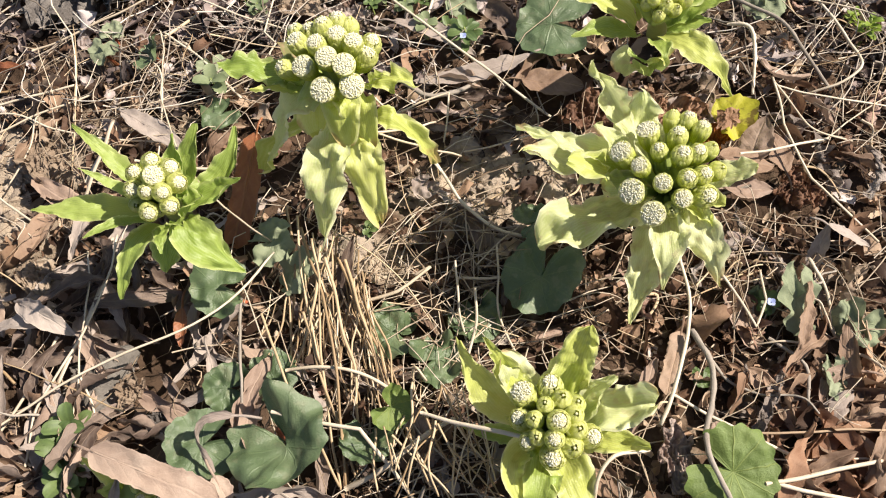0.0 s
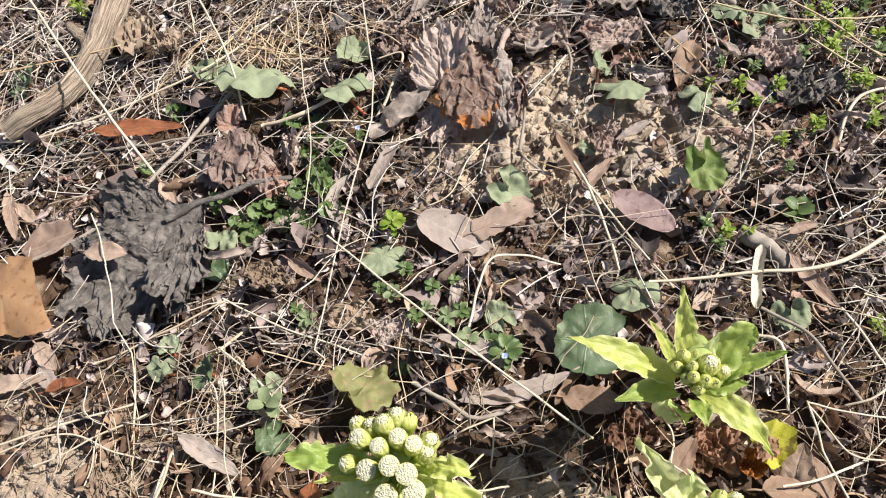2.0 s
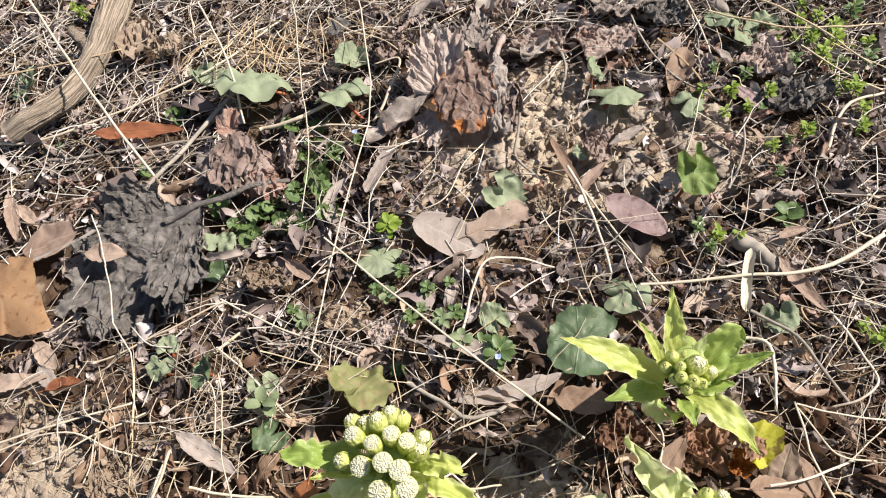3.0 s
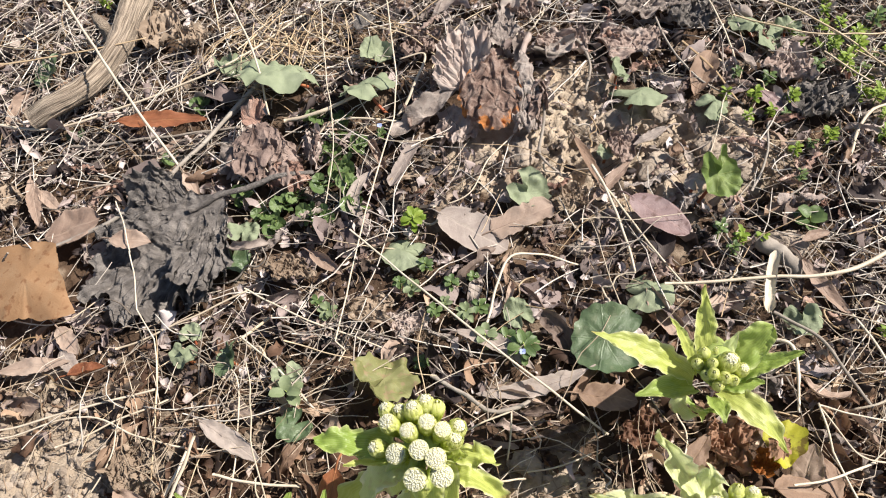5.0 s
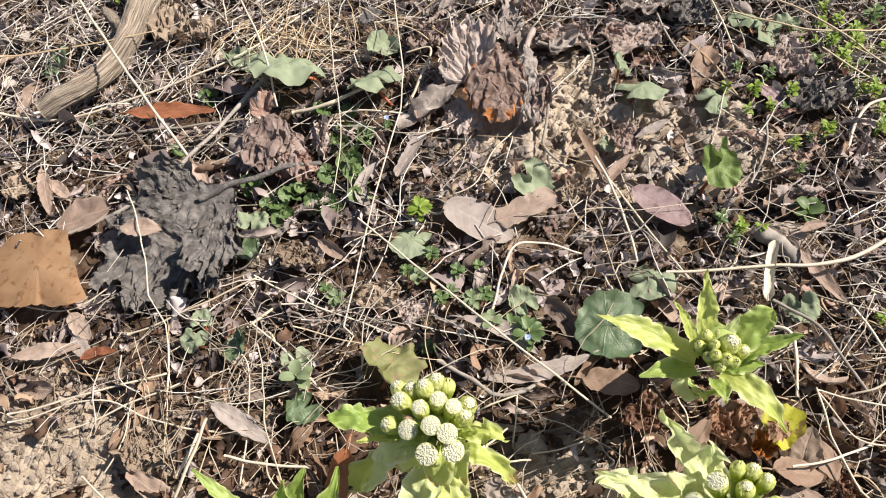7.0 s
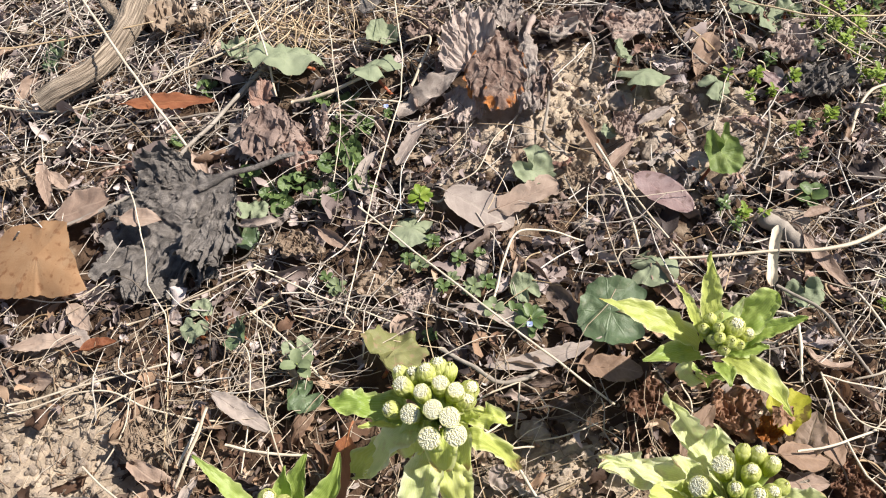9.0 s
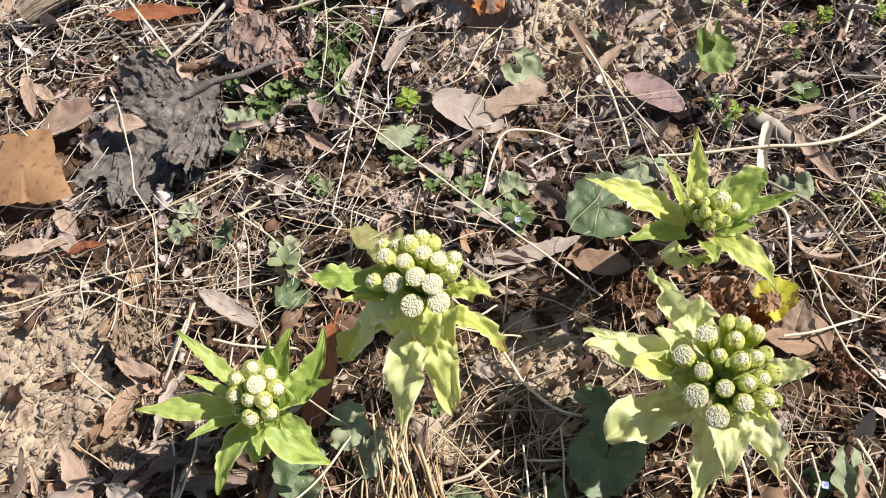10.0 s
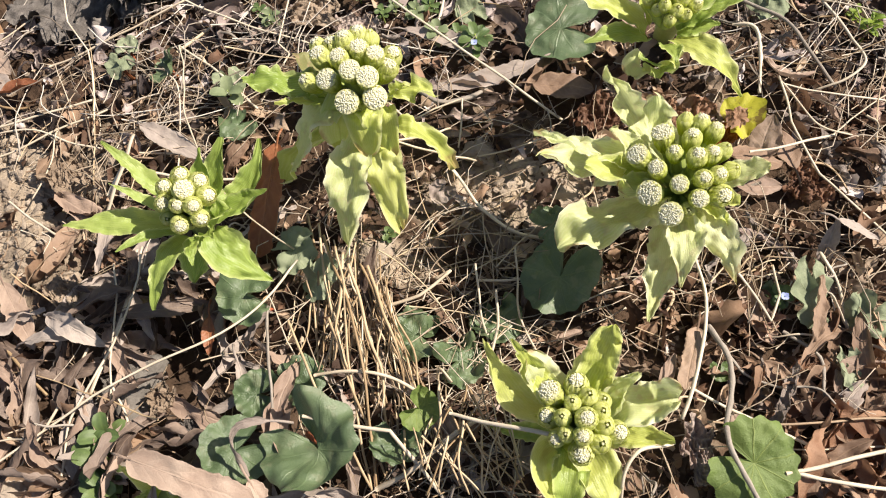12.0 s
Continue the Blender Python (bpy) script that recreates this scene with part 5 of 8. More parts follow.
round_leaf("dark green leaf in shade of dried leaf", (-0.2604, 0.4740, -0.0175), 0.0150, (0.1, 0.1), 90, leaf_mat, seed=48)
round_leaf("small dusty green leaf", (-0.0174, 0.4080, -0.0083), 0.0110, (0.1, -0.2), 300, felt_leaf_mat, 0.3, long=1.3, name="small_round_leaf", seed=49)
round_leaf("small pale green leaf in soil", (0.0677, 0.5717, -0.0106), 0.0083, (0.2, -0.2), 90, felt_leaf_mat, name="small_round_leaf", seed=50)
round_leaf("grey-green leaf in the far litter", (-0.2933, 0.7005, -0.0002), 0.0178, (0.3, 0.2), 90, felt_leaf_mat, seed=51)

# ---- fallen leaves with a shape of their own ----
dead_leaf("rust brown willow leaf standing against green bracts", (-0.1403, 0.2685, 0.0426), (-0.1618, 0.2121, -0.0019), 0.0172, rust_leaf_mat, roll=25, cup=35, ripple=0.08, seed=1, shape="ribbon")
dead_leaf("pale pinkish brown toothed leaf with ragged edge", (-0.2048, 0.0760, 0.0490), (-0.1380, 0.0517, 0.0395), 0.0163, pink_leaf_mat, cup=20, arch=0.004, ripple=0.08, seed=2, shape="ribbon")
dead_leaf("pale brown curled leaf end", (-0.1437, 0.0654, 0.0343), (-0.1349, 0.0514, 0.0295), 0.0116, pink_leaf_mat, cup=40, roll=30, seed=3)
dead_leaf("pale silvery willow leaf curled on litter", (-0.2841, 0.1707, 0.0167), (-0.2452, 0.1503, 0.0136), 0.0147, grey_leaf_mat, cup=35, arch=0.008, roll=-15, seed=4)
dead_leaf("pale silvery willow leaf curled on litter", (-0.2987, 0.1567, 0.0114), (-0.2562, 0.1591, 0.0145), 0.0132, grey_leaf_mat, cup=30, roll=20, arch=0.004, seed=5)
dead_leaf("pinkish leaf leaning on the litter", (-0.3285, 0.2015, 0.0026), (-0.2976, 0.1540, 0.0027), 0.0150, pink_leaf_mat, cup=30, roll=20, seed=6)
dead_leaf("grey-brown narrow leaf on the litter", (-0.2659, 0.1043, 0.0071), (-0.2514, 0.0700, 0.0066), 0.0115, grey_leaf_mat, cup=30, seed=7)
dead_leaf("grey-brown narrow leaf on the litter", (-0.2588, 0.1249, 0.0115), (-0.2419, 0.0948, 0.0086), 0.0103, grey_leaf_mat, cup=40, roll=30, seed=8)
dead_leaf("pale curled leaf strip", (-0.1618, 0.1363, 0.0171), (-0.1766, 0.1091, 0.0103), 0.0069, grey_leaf_mat, cup=60, bow=-0.010, roll=20, seed=9, shape="ribbon")
dead_leaf("pale twisted leaf strip over green leaf", (-0.1319, 0.0937, 0.0458), (-0.1459, 0.0679, 0.0281), 0.0060, grey_leaf_mat, cup=60, bow=0.014, twist=160, arch=0.010, seed=10, shape="ribbon")
dead_leaf("brown curled leaf in shade", (-0.1859, 0.1692, 0.0071), (-0.1839, 0.1444, 0.0052), 0.0100, rust_leaf_mat, cup=60, seed=11)
dead_leaf("greyish willow leaf on dry grass", (-0.2562, 0.3220, -0.0026), (-0.2062, 0.2908, -0.0056), 0.0155, grey_leaf_mat, cup=20, seed=12)
dead_leaf("beige willow leaf on dark litter", (-0.0662, 0.3916, -0.0035), (-0.0063, 0.3576, -0.0060), 0.0134, grey_leaf_mat, cup=20, bow=-0.006, seed=13)
dead_leaf("beige willow leaf with frayed edge", (0.0315, 0.3563, -0.0032), (-0.0511, 0.3404, -0.0067), 0.0148, grey_leaf_mat, cup=25, bow=-0.006, ragged=0.15, seed=14)
dead_leaf("dark brown broad leaf in shade", (0.0244, 0.3406, -0.0106), (0.0677, 0.3347, -0.0143), 0.0214, brown_leaf_mat, cup=15, seed=15, shape="oval")
dead_leaf("brown broad leaf against stem", (0.1451, 0.2641, 0.0034), (0.1823, 0.2628, -0.0094), 0.0233, brown_leaf_mat, cup=20, seed=16, roll=20)
dead_leaf("pinkish brown leaf on edge", (0.1493, 0.2485, -0.0103), (0.1811, 0.2489, -0.0147), 0.0152, pink_leaf_mat, cup=20, seed=17)
dead_leaf("pale narrow leaf standing upright", (0.1941, 0.1936, -0.0189), (0.1994, 0.2115, 0.0117), 0.0110, grey_leaf_mat, cup=40, seed=18)
dead_leaf("pale narrow leaf pointing out", (0.1984, 0.2103, 0.0118), (0.2243, 0.2004, 0.0002), 0.0089, grey_leaf_mat, cup=35, roll=15, seed=19)
dead_leaf("light brown leaf under the dry stem", (0.1099, 0.1513, -0.0037), (0.0975, 0.1137, -0.0021), 0.0115, brown_leaf_mat, cup=20, seed=20, shape="ribbon")
dead_leaf("rolled brown leaf beside bud", (0.0253, 0.1444, 0.0077), (0.0406, 0.1493, 0.0066), 0.0118, pink_leaf_mat, cup=130, seed=21, shape="ribbon", stalk=0)
dead_leaf("brown leaf in the litter", (0.1445, 0.1298, -0.0067), (0.1635, 0.1094, -0.0088), 0.0134, brown_leaf_mat, cup=30, seed=22)
dead_leaf("pale brown leaf strip", (0.1210, 0.1098, -0.0035), (0.1387, 0.0865, -0.0031), 0.0085, pink_leaf_mat, cup=40, bow=0.008, seed=23)
dead_leaf("pale brown leaf strip", (0.2082, 0.1272, -0.0078), (0.1820, 0.1085, -0.0082), 0.0087, pink_leaf_mat, cup=40, bow=0.008, seed=24)

dead_leaf("small reddish leaf lying on dark withered leaf", (-0.3630, 0.4850, 0.0070), (-0.3240, 0.4780, 0.0085), 0.0190, pink_leaf_mat, cup=20, seed=26)
dead_leaf("rust orange willow leaf under dry stalks", (-0.3995, 0.6372, -0.0088), (-0.3067, 0.6308, -0.0038), 0.0206, rust_leaf_mat, cup=30, roll=-10, seed=27)
dead_leaf("pinkish brown broad leaf", (-0.4411, 0.5072, -0.0205), (-0.3905, 0.5236, -0.0135), 0.0351, pink_leaf_mat, cup=20, seed=28, shape="oval")
dead_leaf("beige oval leaf with crease on soil", (-0.0808, 0.5074, -0.0045), (-0.0234, 0.4712, -0.0116), 0.0360, grey_leaf_mat, cup=18, ripple=0.03, seed=29, shape="oval", pleat=0.008, ragged=0.03)
dead_leaf("pinkish leaf with torn notch", (-0.0363, 0.4877, -0.0071), (0.0161, 0.5067, 0.0004), 0.0228, pink_leaf_mat, cup=20, seed=30, ragged=0.16, pleat=0.012, shape="ribbon")
dead_leaf("glossy plum brown leaf beside red stalks", (0.0828, 0.5174, -0.0055), (0.1270, 0.4798, -0.0109), 0.0290, plum_leaf_mat, cup=18, ripple=0.04, seed=31, shape="oval", pleat=0.010, ragged=0.04)
dead_leaf("grey strip of dry leaf", (-0.1021, 0.5888, -0.0020), (-0.1250, 0.5416, -0.0080), 0.0126, grey_leaf_mat, cup=25, seed=32, shape="ribbon")
dead_leaf("pale curved leaf strip", (-0.1413, 0.5521, -0.0000), (-0.1388, 0.4980, -0.0074), 0.0123, grey_leaf_mat, cup=40, bow=0.016, seed=33)
dead_leaf("tan rolled leaf tube", (-0.1442, 0.5865, 0.0031), (-0.1317, 0.5612, -0.0075), 0.0138, pink_leaf_mat, cup=110, seed=34, shape="ribbon", stalk=0)
dead_leaf("grey-brown strip leaf on the litter", (0.0408, 0.5837, -0.0012), (0.0648, 0.5252, -0.0105), 0.0103, brown_leaf_mat, cup=40, seed=35)
dead_leaf("pinkish leaf point on soil", (0.0521, 0.5194, -0.0102), (0.0874, 0.5572, -0.0081), 0.0121, pink_leaf_mat, cup=30, seed=36)
dead_leaf("pale thin leaf blade on clods", (0.1231, 0.5902, -0.0021), (0.0920, 0.5763, -0.0074), 0.0094, grey_leaf_mat, cup=20, seed=37)
dead_leaf("curled brown leaf ring", (0.1229, 0.5632, -0.0095), (0.1386, 0.5709, -0.0079), 0.0206, brown_leaf_mat, cup=120, seed=38, shape="ribbon", stalk=0)
dead_leaf("pale curled leaf end", (0.1346, 0.5644, -0.0040), (0.1422, 0.5537, -0.0149), 0.0092, grey_leaf_mat, cup=50, seed=39)
dead_leaf("tan leaf lying on soil", (-0.4421, 0.3755, -0.0211), (-0.3808, 0.3819, -0.0182), 0.0151, pink_leaf_mat, cup=20, seed=40)
dead_leaf("curled warm brown leaf", (-0.3784, 0.3680, -0.0156), (-0.3462, 0.3731, -0.0122), 0.0159, rust_leaf_mat, cup=70, roll=20, seed=41)
dead_leaf("brown pointed leaf on the litter", (-0.4013, 0.4138, -0.0180), (-0.3770, 0.3890, -0.0202), 0.0154, pink_leaf_mat, cup=20, seed=42)
dead_leaf("grey thin leaf on soil", (-0.3945, 0.3941, -0.0212), (-0.3721, 0.3696, -0.0194), 0.0132, grey_leaf_mat, cup=20, seed=43)
dead_leaf("pale brown leaf blades in the grass", (-0.4762, 0.5775, -0.0191), (-0.4524, 0.5221, -0.0229), 0.0142, pink_leaf_mat, cup=30, seed=44)
dead_leaf("pale brown leaf blades in the grass", (-0.4644, 0.5644, -0.0208), (-0.4358, 0.5384, -0.0237), 0.0120, pink_leaf_mat, cup=30, seed=45)
dead_leaf("buff leaf tip at end of stalk", (-0.3183, 0.5663, -0.0066), (-0.3021, 0.5433, -0.0164), 0.0129, pink_leaf_mat, cup=40, seed=46)
dead_leaf("tan leaf strip with bend", (-0.3660, 0.5754, -0.0189), (-0.3315, 0.6190, -0.0136), 0.0144, pink_leaf_mat, cup=30, seed=47)
dead_leaf("brown curled willow leaf", (-0.1899, 0.4718, -0.0050), (-0.1590, 0.4489, -0.0064), 0.0147, pink_leaf_mat, cup=80, roll=-20, seed=48)
dead_leaf("cream rolled end of a dry leaf", (-0.2543, 0.4707, 0.0087), (-0.2211, 0.4714, 0.0100), 0.0131, grey_leaf_mat, cup=100, bow=0.006, arch=0.004, seed=49, shape="ribbon", stalk=0)
dead_leaf("bright pale curled leaf strip standing up", (0.1760, 0.4050, -0.0130), (0.1850, 0.4480, 0.0080), 0.0100, pale_straw_mat, cup=65, bow=-0.002, seed=50, shape="ribbon", stalk=0, pleat=0.01, ragged=0.05)
dead_leaf("tan narrow leaf with bend", (0.2110, 0.4526, -0.0111), (0.2417, 0.4034, -0.0223), 0.0139, pink_leaf_mat, cup=35, bow=0.004, seed=51)
dead_leaf("curled tan leaf on the litter", (0.2155, 0.4703, -0.0129), (0.2405, 0.4790, -0.0145), 0.0125, pink_leaf_mat, cup=70, seed=52)
dead_leaf("curled tan leaf with orange inside", (0.1883, 0.3493, -0.0121), (0.2223, 0.3404, -0.0186), 0.0146, pink_leaf_mat, cup=60, roll=30, bow=0.010, seed=53)
dead_leaf("brown leaf under the bracts", (0.0839, 0.2670, -0.0068), (0.1129, 0.3067, -0.0060), 0.0162, brown_leaf_mat, cup=25, seed=54)
dead_leaf("warm brown leaf beside yellow leaf", (0.1674, 0.2641, -0.0123), (0.1805, 0.2953, -0.0004), 0.0217, pink_leaf_mat, cup=25, roll=30, seed=55)
dead_leaf("warm brown leaf beside yellow leaf", (0.1912, 0.2605, -0.0140), (0.1843, 0.2909, -0.0105), 0.0176, brown_leaf_mat, cup=25, roll=-20, seed=56)
dead_leaf("pale twisted leaf end", (0.2014, 0.6754, 0.0023), (0.2188, 0.6622, -0.0116), 0.0133, grey_leaf_mat, cup=60, roll=20, seed=57)
dead_leaf("beige narrow leaf in the far litter", (-0.0664, 0.7726, 0.0114), (-0.0899, 0.7485, 0.0039), 0.0144, grey_leaf_mat, cup=40, seed=58)
dead_leaf("cream leaf fold in the far litter", (-0.0057, 0.7600, 0.0208), (-0.0152, 0.7345, 0.0035), 0.0201, grey_leaf_mat, cup=50, seed=59)
dead_leaf("brown leaf in the far litter", (0.1779, 0.6833, 0.0002), (0.1561, 0.6342, -0.0095), 0.0264, brown_leaf_mat, cup=50, seed=60)
dead_leaf("dull purple leaf on the litter", (0.2159, 0.6373, -0.0089), (0.2341, 0.6086, -0.0139), 0.0150, plum_leaf_mat, cup=30, seed=61)
dead_leaf("dark slate leaf in dry grass", (-0.1704, 0.7378, 0.0072), (-0.1467, 0.7429, 0.0123), 0.0239, dark_crumple_mat, cup=30, seed=62)

# ---- withered, crumpled leaves ----
withered_leaf("broad smooth orange tan leaf with pointed corners on the soil", (-0.435, 0.455, -0.004), [((-0.435, 0.455, -0.004), [
    (-51, 0.050, -0.008), (-33, 0.061, -0.006), (-25, 0.044, -0.004), (11, 0.027, 0.000), (45, 0.031, 0.002), (58, 0.037, 0.003), (107, 0.039, -0.003), (133, 0.053, -0.008), (160, 0.060, -0.014), (185, 0.062, -0.016), (215, 0.050, -0.016), (250, 0.038, -0.012), (283, 0.036, -0.010)],
    tan_leaf_mat, dict(seed=3, fold=0.045, relief=0.0022, ruffle=0.002, closed=True, nu=30, nv=120, ragged=0.03))], part_name="blade", name="dead_leaf", clear=0.045, group="fallen leaves")
withered_leaf("curved yellow leaf with decayed brown middle", (0.158, 0.294, 0.001), [((0.158, 0.294, 0.001), [
    (-110, 0.017, 0.002), (-70, 0.014, -0.002), (-40, 0.013, 0.002), (0, 0.016, 0.004), (34, 0.021, 0.003), (83, 0.018, 0.000), (140, 0.016, -0.004), (180, 0.007, -0.006), (215, 0.008, -0.004)],
    yellow_leaf_mat, dict(seed=6, fold=0.02, relief=0.002, ruffle=0.003, closed=True, nu=24, nv=80, ragged=0.05)),
    ((0.1545, 0.2905, 0.0045), [(-120, 0.011, 0.001), (-40, 0.007, 0.001), (30, 0.009, 0.001), (110, 0.008, -0.001), (180, 0.009, -0.002)], rust_crumple_mat, dict(seed=8, fold=0.006, relief=0.0025, ruffle=0.002, closed=True, nu=20, nv=60, ragged=0.2))], part_name="blade", clear=0.016)
withered_leaf("large dark grey withered leaf with ruffled folds on soil", (-0.270, 0.529, 0.002), [
    ((-0.270, 0.529, 0.002), [(176, 0.085, -0.002), (186, 0.098, -0.008), (204, 0.118, -0.013), (219, 0.138, -0.017), (237, 0.138, -0.018), (252, 0.127, -0.014), (264, 0.117, -0.006), (274, 0.100, 0.006), (284, 0.050, 0.010)],
     dark_crumple_mat, dict(seed=4, fold=0.0145, relief=0.0066, ruffle=0.012, nu=110, nv=230, grow=1.1)),
    ((-0.300, 0.530, -0.006), [(130, 0.020, 0.012), (150, 0.040, 0.026), (165, 0.058, 0.032), (178, 0.060, 0.022), (188, 0.05, 0.006)], dark_crumple_mat, dict(seed=14, fold=0.012, relief=0.006, ruffle=0.007, nu=50, nv=90)),
    ((-0.272, 0.512, 0.006), [(236, 0.045, 0.002), (252, 0.088, 0.004), (268, 0.098, 0.006), (282, 0.075, 0.004), (296, 0.030, 0.002)], dark_crumple_mat, dict(seed=24, fold=0.012, relief=0.0068, ruffle=0.009, nu=60, nv=120))],
    stem=[(-0.300, 0.515, 0.003), (-0.268, 0.530, 0.004), (-0.230, 0.548, 0.002), (-0.196, 0.560, -0.006)], clear=0.01)
CLEAR.append((-0.325, 0.470, 0.045))
withered_leaf("withered reddish brown leaf hanging in pleated papery lobes", (-0.045, 0.622, 0.004), [
    ((-0.052, 0.628, 0.012), [(58, 0.040, 0.030), (75, 0.052, 0.036), (100, 0.056, 0.034), (125, 0.050, 0.028), (150, 0.044, 0.016), (172, 0.030, 0.006)], brown_crumple_mat, dict(seed=31, fold=0.012, relief=0.0050, ruffle=0.006, pleats=9.0)),
    ((-0.030, 0.664, 0.036), [(228, 0.036, -0.012), (240, 0.060, -0.022), (258, 0.074, -0.030), (276, 0.074, -0.032), (290, 0.066, -0.030), (304, 0.036, -0.014)], fan_crumple_mat, dict(seed=33, fold=0.0135, relief=0.0070, ruffle=0.006)),
    ((-0.004, 0.664, 0.032), [(246, 0.030, -0.012), (256, 0.058, -0.026), (268, 0.074, -0.032), (280, 0.070, -0.032), (292, 0.034, -0.016)], grey_crumple_mat, dict(seed=35, fold=0.010, relief=0.0055, ruffle=0.005)),
    ((-0.052, 0.624, 0.010), [(182, 0.030, -0.010), (205, 0.042, -0.018), (235, 0.044, -0.020), (262, 0.038, -0.018), (285, 0.024, -0.012)], brown_crumple_mat, dict(seed=37, fold=0.010, relief=0.0050, ruffle=0.007)),
    ((-0.022, 0.672, 0.030), [(30, 0.020, 0.006), (70, 0.034, 0.010), (110, 0.036, 0.008), (150, 0.026, 0.002)], grey_crumple_mat, dict(seed=39, fold=0.009, relief=0.0050, ruffle=0.008))],
    stem=[(0.006, 0.690, 0.026), (-0.002, 0.664, 0.030), (-0.004, 0.640, 0.018), (-0.002, 0.606, -0.008)], clear=0.042)
withered_leaf("reddish grey withered leaf knotted into folds", (-0.236, 0.586, -0.006), [
    ((-0.240, 0.606, 0.014), [(196, 0.030, -0.006), (215, 0.046, -0.012), (240, 0.056, -0.016), (265, 0.060, -0.018), (290, 0.062, -0.020), (310, 0.050, -0.018), (325, 0.026, -0.008)], brown_crumple_mat, dict(seed=41, fold=0.0125, relief=0.0075, ruffle=0.006, nu=90, nv=170)),
    ((-0.262, 0.584, 0.000), [(150, 0.016, 0.002), (190, 0.028, -0.006), (230, 0.034, -0.010), (270, 0.030, -0.010), (310, 0.018, -0.006)], grey_crumple_mat, dict(seed=43, fold=0.015, relief=0.0070, ruffle=0.005)),
    ((-0.246, 0.604, 0.012), [(40, 0.010, 0.004), (75, 0.018, 0.010), (110, 0.022, 0.012), (150, 0.022, 0.008), (190, 0.016, 0.000)], reddish_crumple_mat, dict(seed=45, fold=0.014, relief=0.0050, ruffle=0.005)),
    ((-0.222, 0.568, 0.004), [(215, 0.020, -0.008), (250, 0.030, -0.014), (290, 0.034, -0.016), (330, 0.028, -0.012), (355, 0.014, -0.006)], reddish_crumple_mat, dict(seed=47, fold=0.010, relief=0.0065, ruffle=0.005))], clear=0.036)
strip_leaf = dict(cup=70, roll=15, ripple=0.35, shape="torn", stalk=0)
dead_leaf("long grey shrivelled leaf strip hanging down", (-0.0647, 0.6348, 0.0184), (-0.1248, 0.5954, -0.0041), 0.0240, grey_crumple_mat, "withered_leaf", seed=71, **strip_leaf)
dead_leaf("grey shrivelled stalk sheath standing upright", (-0.0029, 0.6386, 0.0144), (-0.0064, 0.6885, 0.0270), 0.0124, grey_crumple_mat, "withered_leaf", seed=72, **strip_leaf)
dead_leaf("grey withered leaf strip in litter", (0.0487, 0.6905, 0.0161), (0.0211, 0.6758, 0.0099), 0.0193, grey_crumple_mat, "withered_leaf", seed=74, **strip_leaf)
withered_hanging("small shrivelled leaf hanging beside weeds", (-0.1979, 0.5978, 0.0039), (-0.1954, 0.5640, -0.0112), (0.006, 0.0, 0.0), brown_crumple_mat, None, 6, 0.009, seed=9)
withered_hanging("pale shrivelled leaf hanging from a stem", (0.0111, 0.6364, 0.0120), (0.0019, 0.6000, -0.0076), (0.013, 0.0, 0.0), brown_crumple_mat, None, 9, 0.013, seed=11)
crumpled("withered leaf tatter in the litter", (0.0052, 0.6168, -0.0008), 0.0173, brown_crumple_mat, 0.6, 2.2, (0.6, 1.0), (0.1, -0.6), seed=26)
crumpled("withered leaf tatter in the litter", (-0.1011, 0.6213, -0.0066), 0.0229, brown_crumple_mat, 0.5, 2.2, (0.7, 1.0), seed=27)
crumpled("crinkled tan dry leaf strip", (-0.2033, 0.4565, -0.0115), 0.0196, pale_crumple_mat, 0.5, 3.2, (1.0, 0.75), seed=28)
crumpled("crinkled grey-pink dry leaf", (-0.1339, 0.4162, -0.0119), 0.0224, pale_crumple_mat, 0.4, 2.6, (1.2, 0.7), seed=30)
crumpled("dark withered leaf in the litter", (-0.1059, 0.4018, -0.0156), 0.0220, brown_crumple_mat, 0.4, 2.8, (0.8, 0.7), seed=32)
crumpled("small pale dried flower remains", (-0.0912, 0.3894, -0.0094), 0.0073, pale_crumple_mat, 0.8, 3, seed=34)
for k, (p0, p1, w) in enumerate((
        ((-0.0431, 0.3185, -0.0101), (-0.0124, 0.3104, -0.0085), 0.0092), ((-0.0263, 0.3237, -0.0086), (0.0132, 0.3270, -0.0118), 0.0109), ((-0.0126, 0.3060, -0.0104), (0.0224, 0.3129, -0.0097), 0.0101),
        ((-0.0474, 0.3048, -0.0115), (-0.0209, 0.2988, -0.0079), 0.0084), ((0.0022, 0.3174, -0.0072), (0.0304, 0.3089, -0.0139), 0.0076), ((-0.0226, 0.3080, -0.0062), (-0.0019, 0.3188, -0.0051), 0.0067),
        ((-0.0346, 0.3314, -0.0127), (-0.0072, 0.3348, -0.0114), 0.0092), ((-0.0047, 0.3003, -0.0124), (0.0193, 0.2974, -0.0111), 0.0084))):
    dead_leaf("dark brown shrivelled leaf strip on humus", p0, p1, w, drift_leaf_mat if k % 3 else brown_crumple_mat, "withered_leaf", stalk=0, cup=80 + 10 * k, roll=15 - 9 * k, ripple=0.4, shape="torn", seed=80 + k)
crumpled("dark withered leaf heap", (0.2660, 0.6263, -0.0231), 0.0331, dark_crumple_mat, 0.5, 3.0, (1.1, 0.8), seed=40)
crumpled("brown withered leaf heap", (0.2501, 0.6663, -0.0175), 0.0252, brown_crumple_mat, 0.6, 2.8, seed=42)
crumpled("brown withered leaf curl", (0.0829, 0.5786, -0.0149), 0.0208, brown_crumple_mat, 0.5, 2.6, (0.8, 1), seed=44)
crumpled("pale withered leaf in the grass", (-0.4915, 0.5549, -0.0245), 0.0187, pale_crumple_mat, 0.6, 2.6, seed=46)
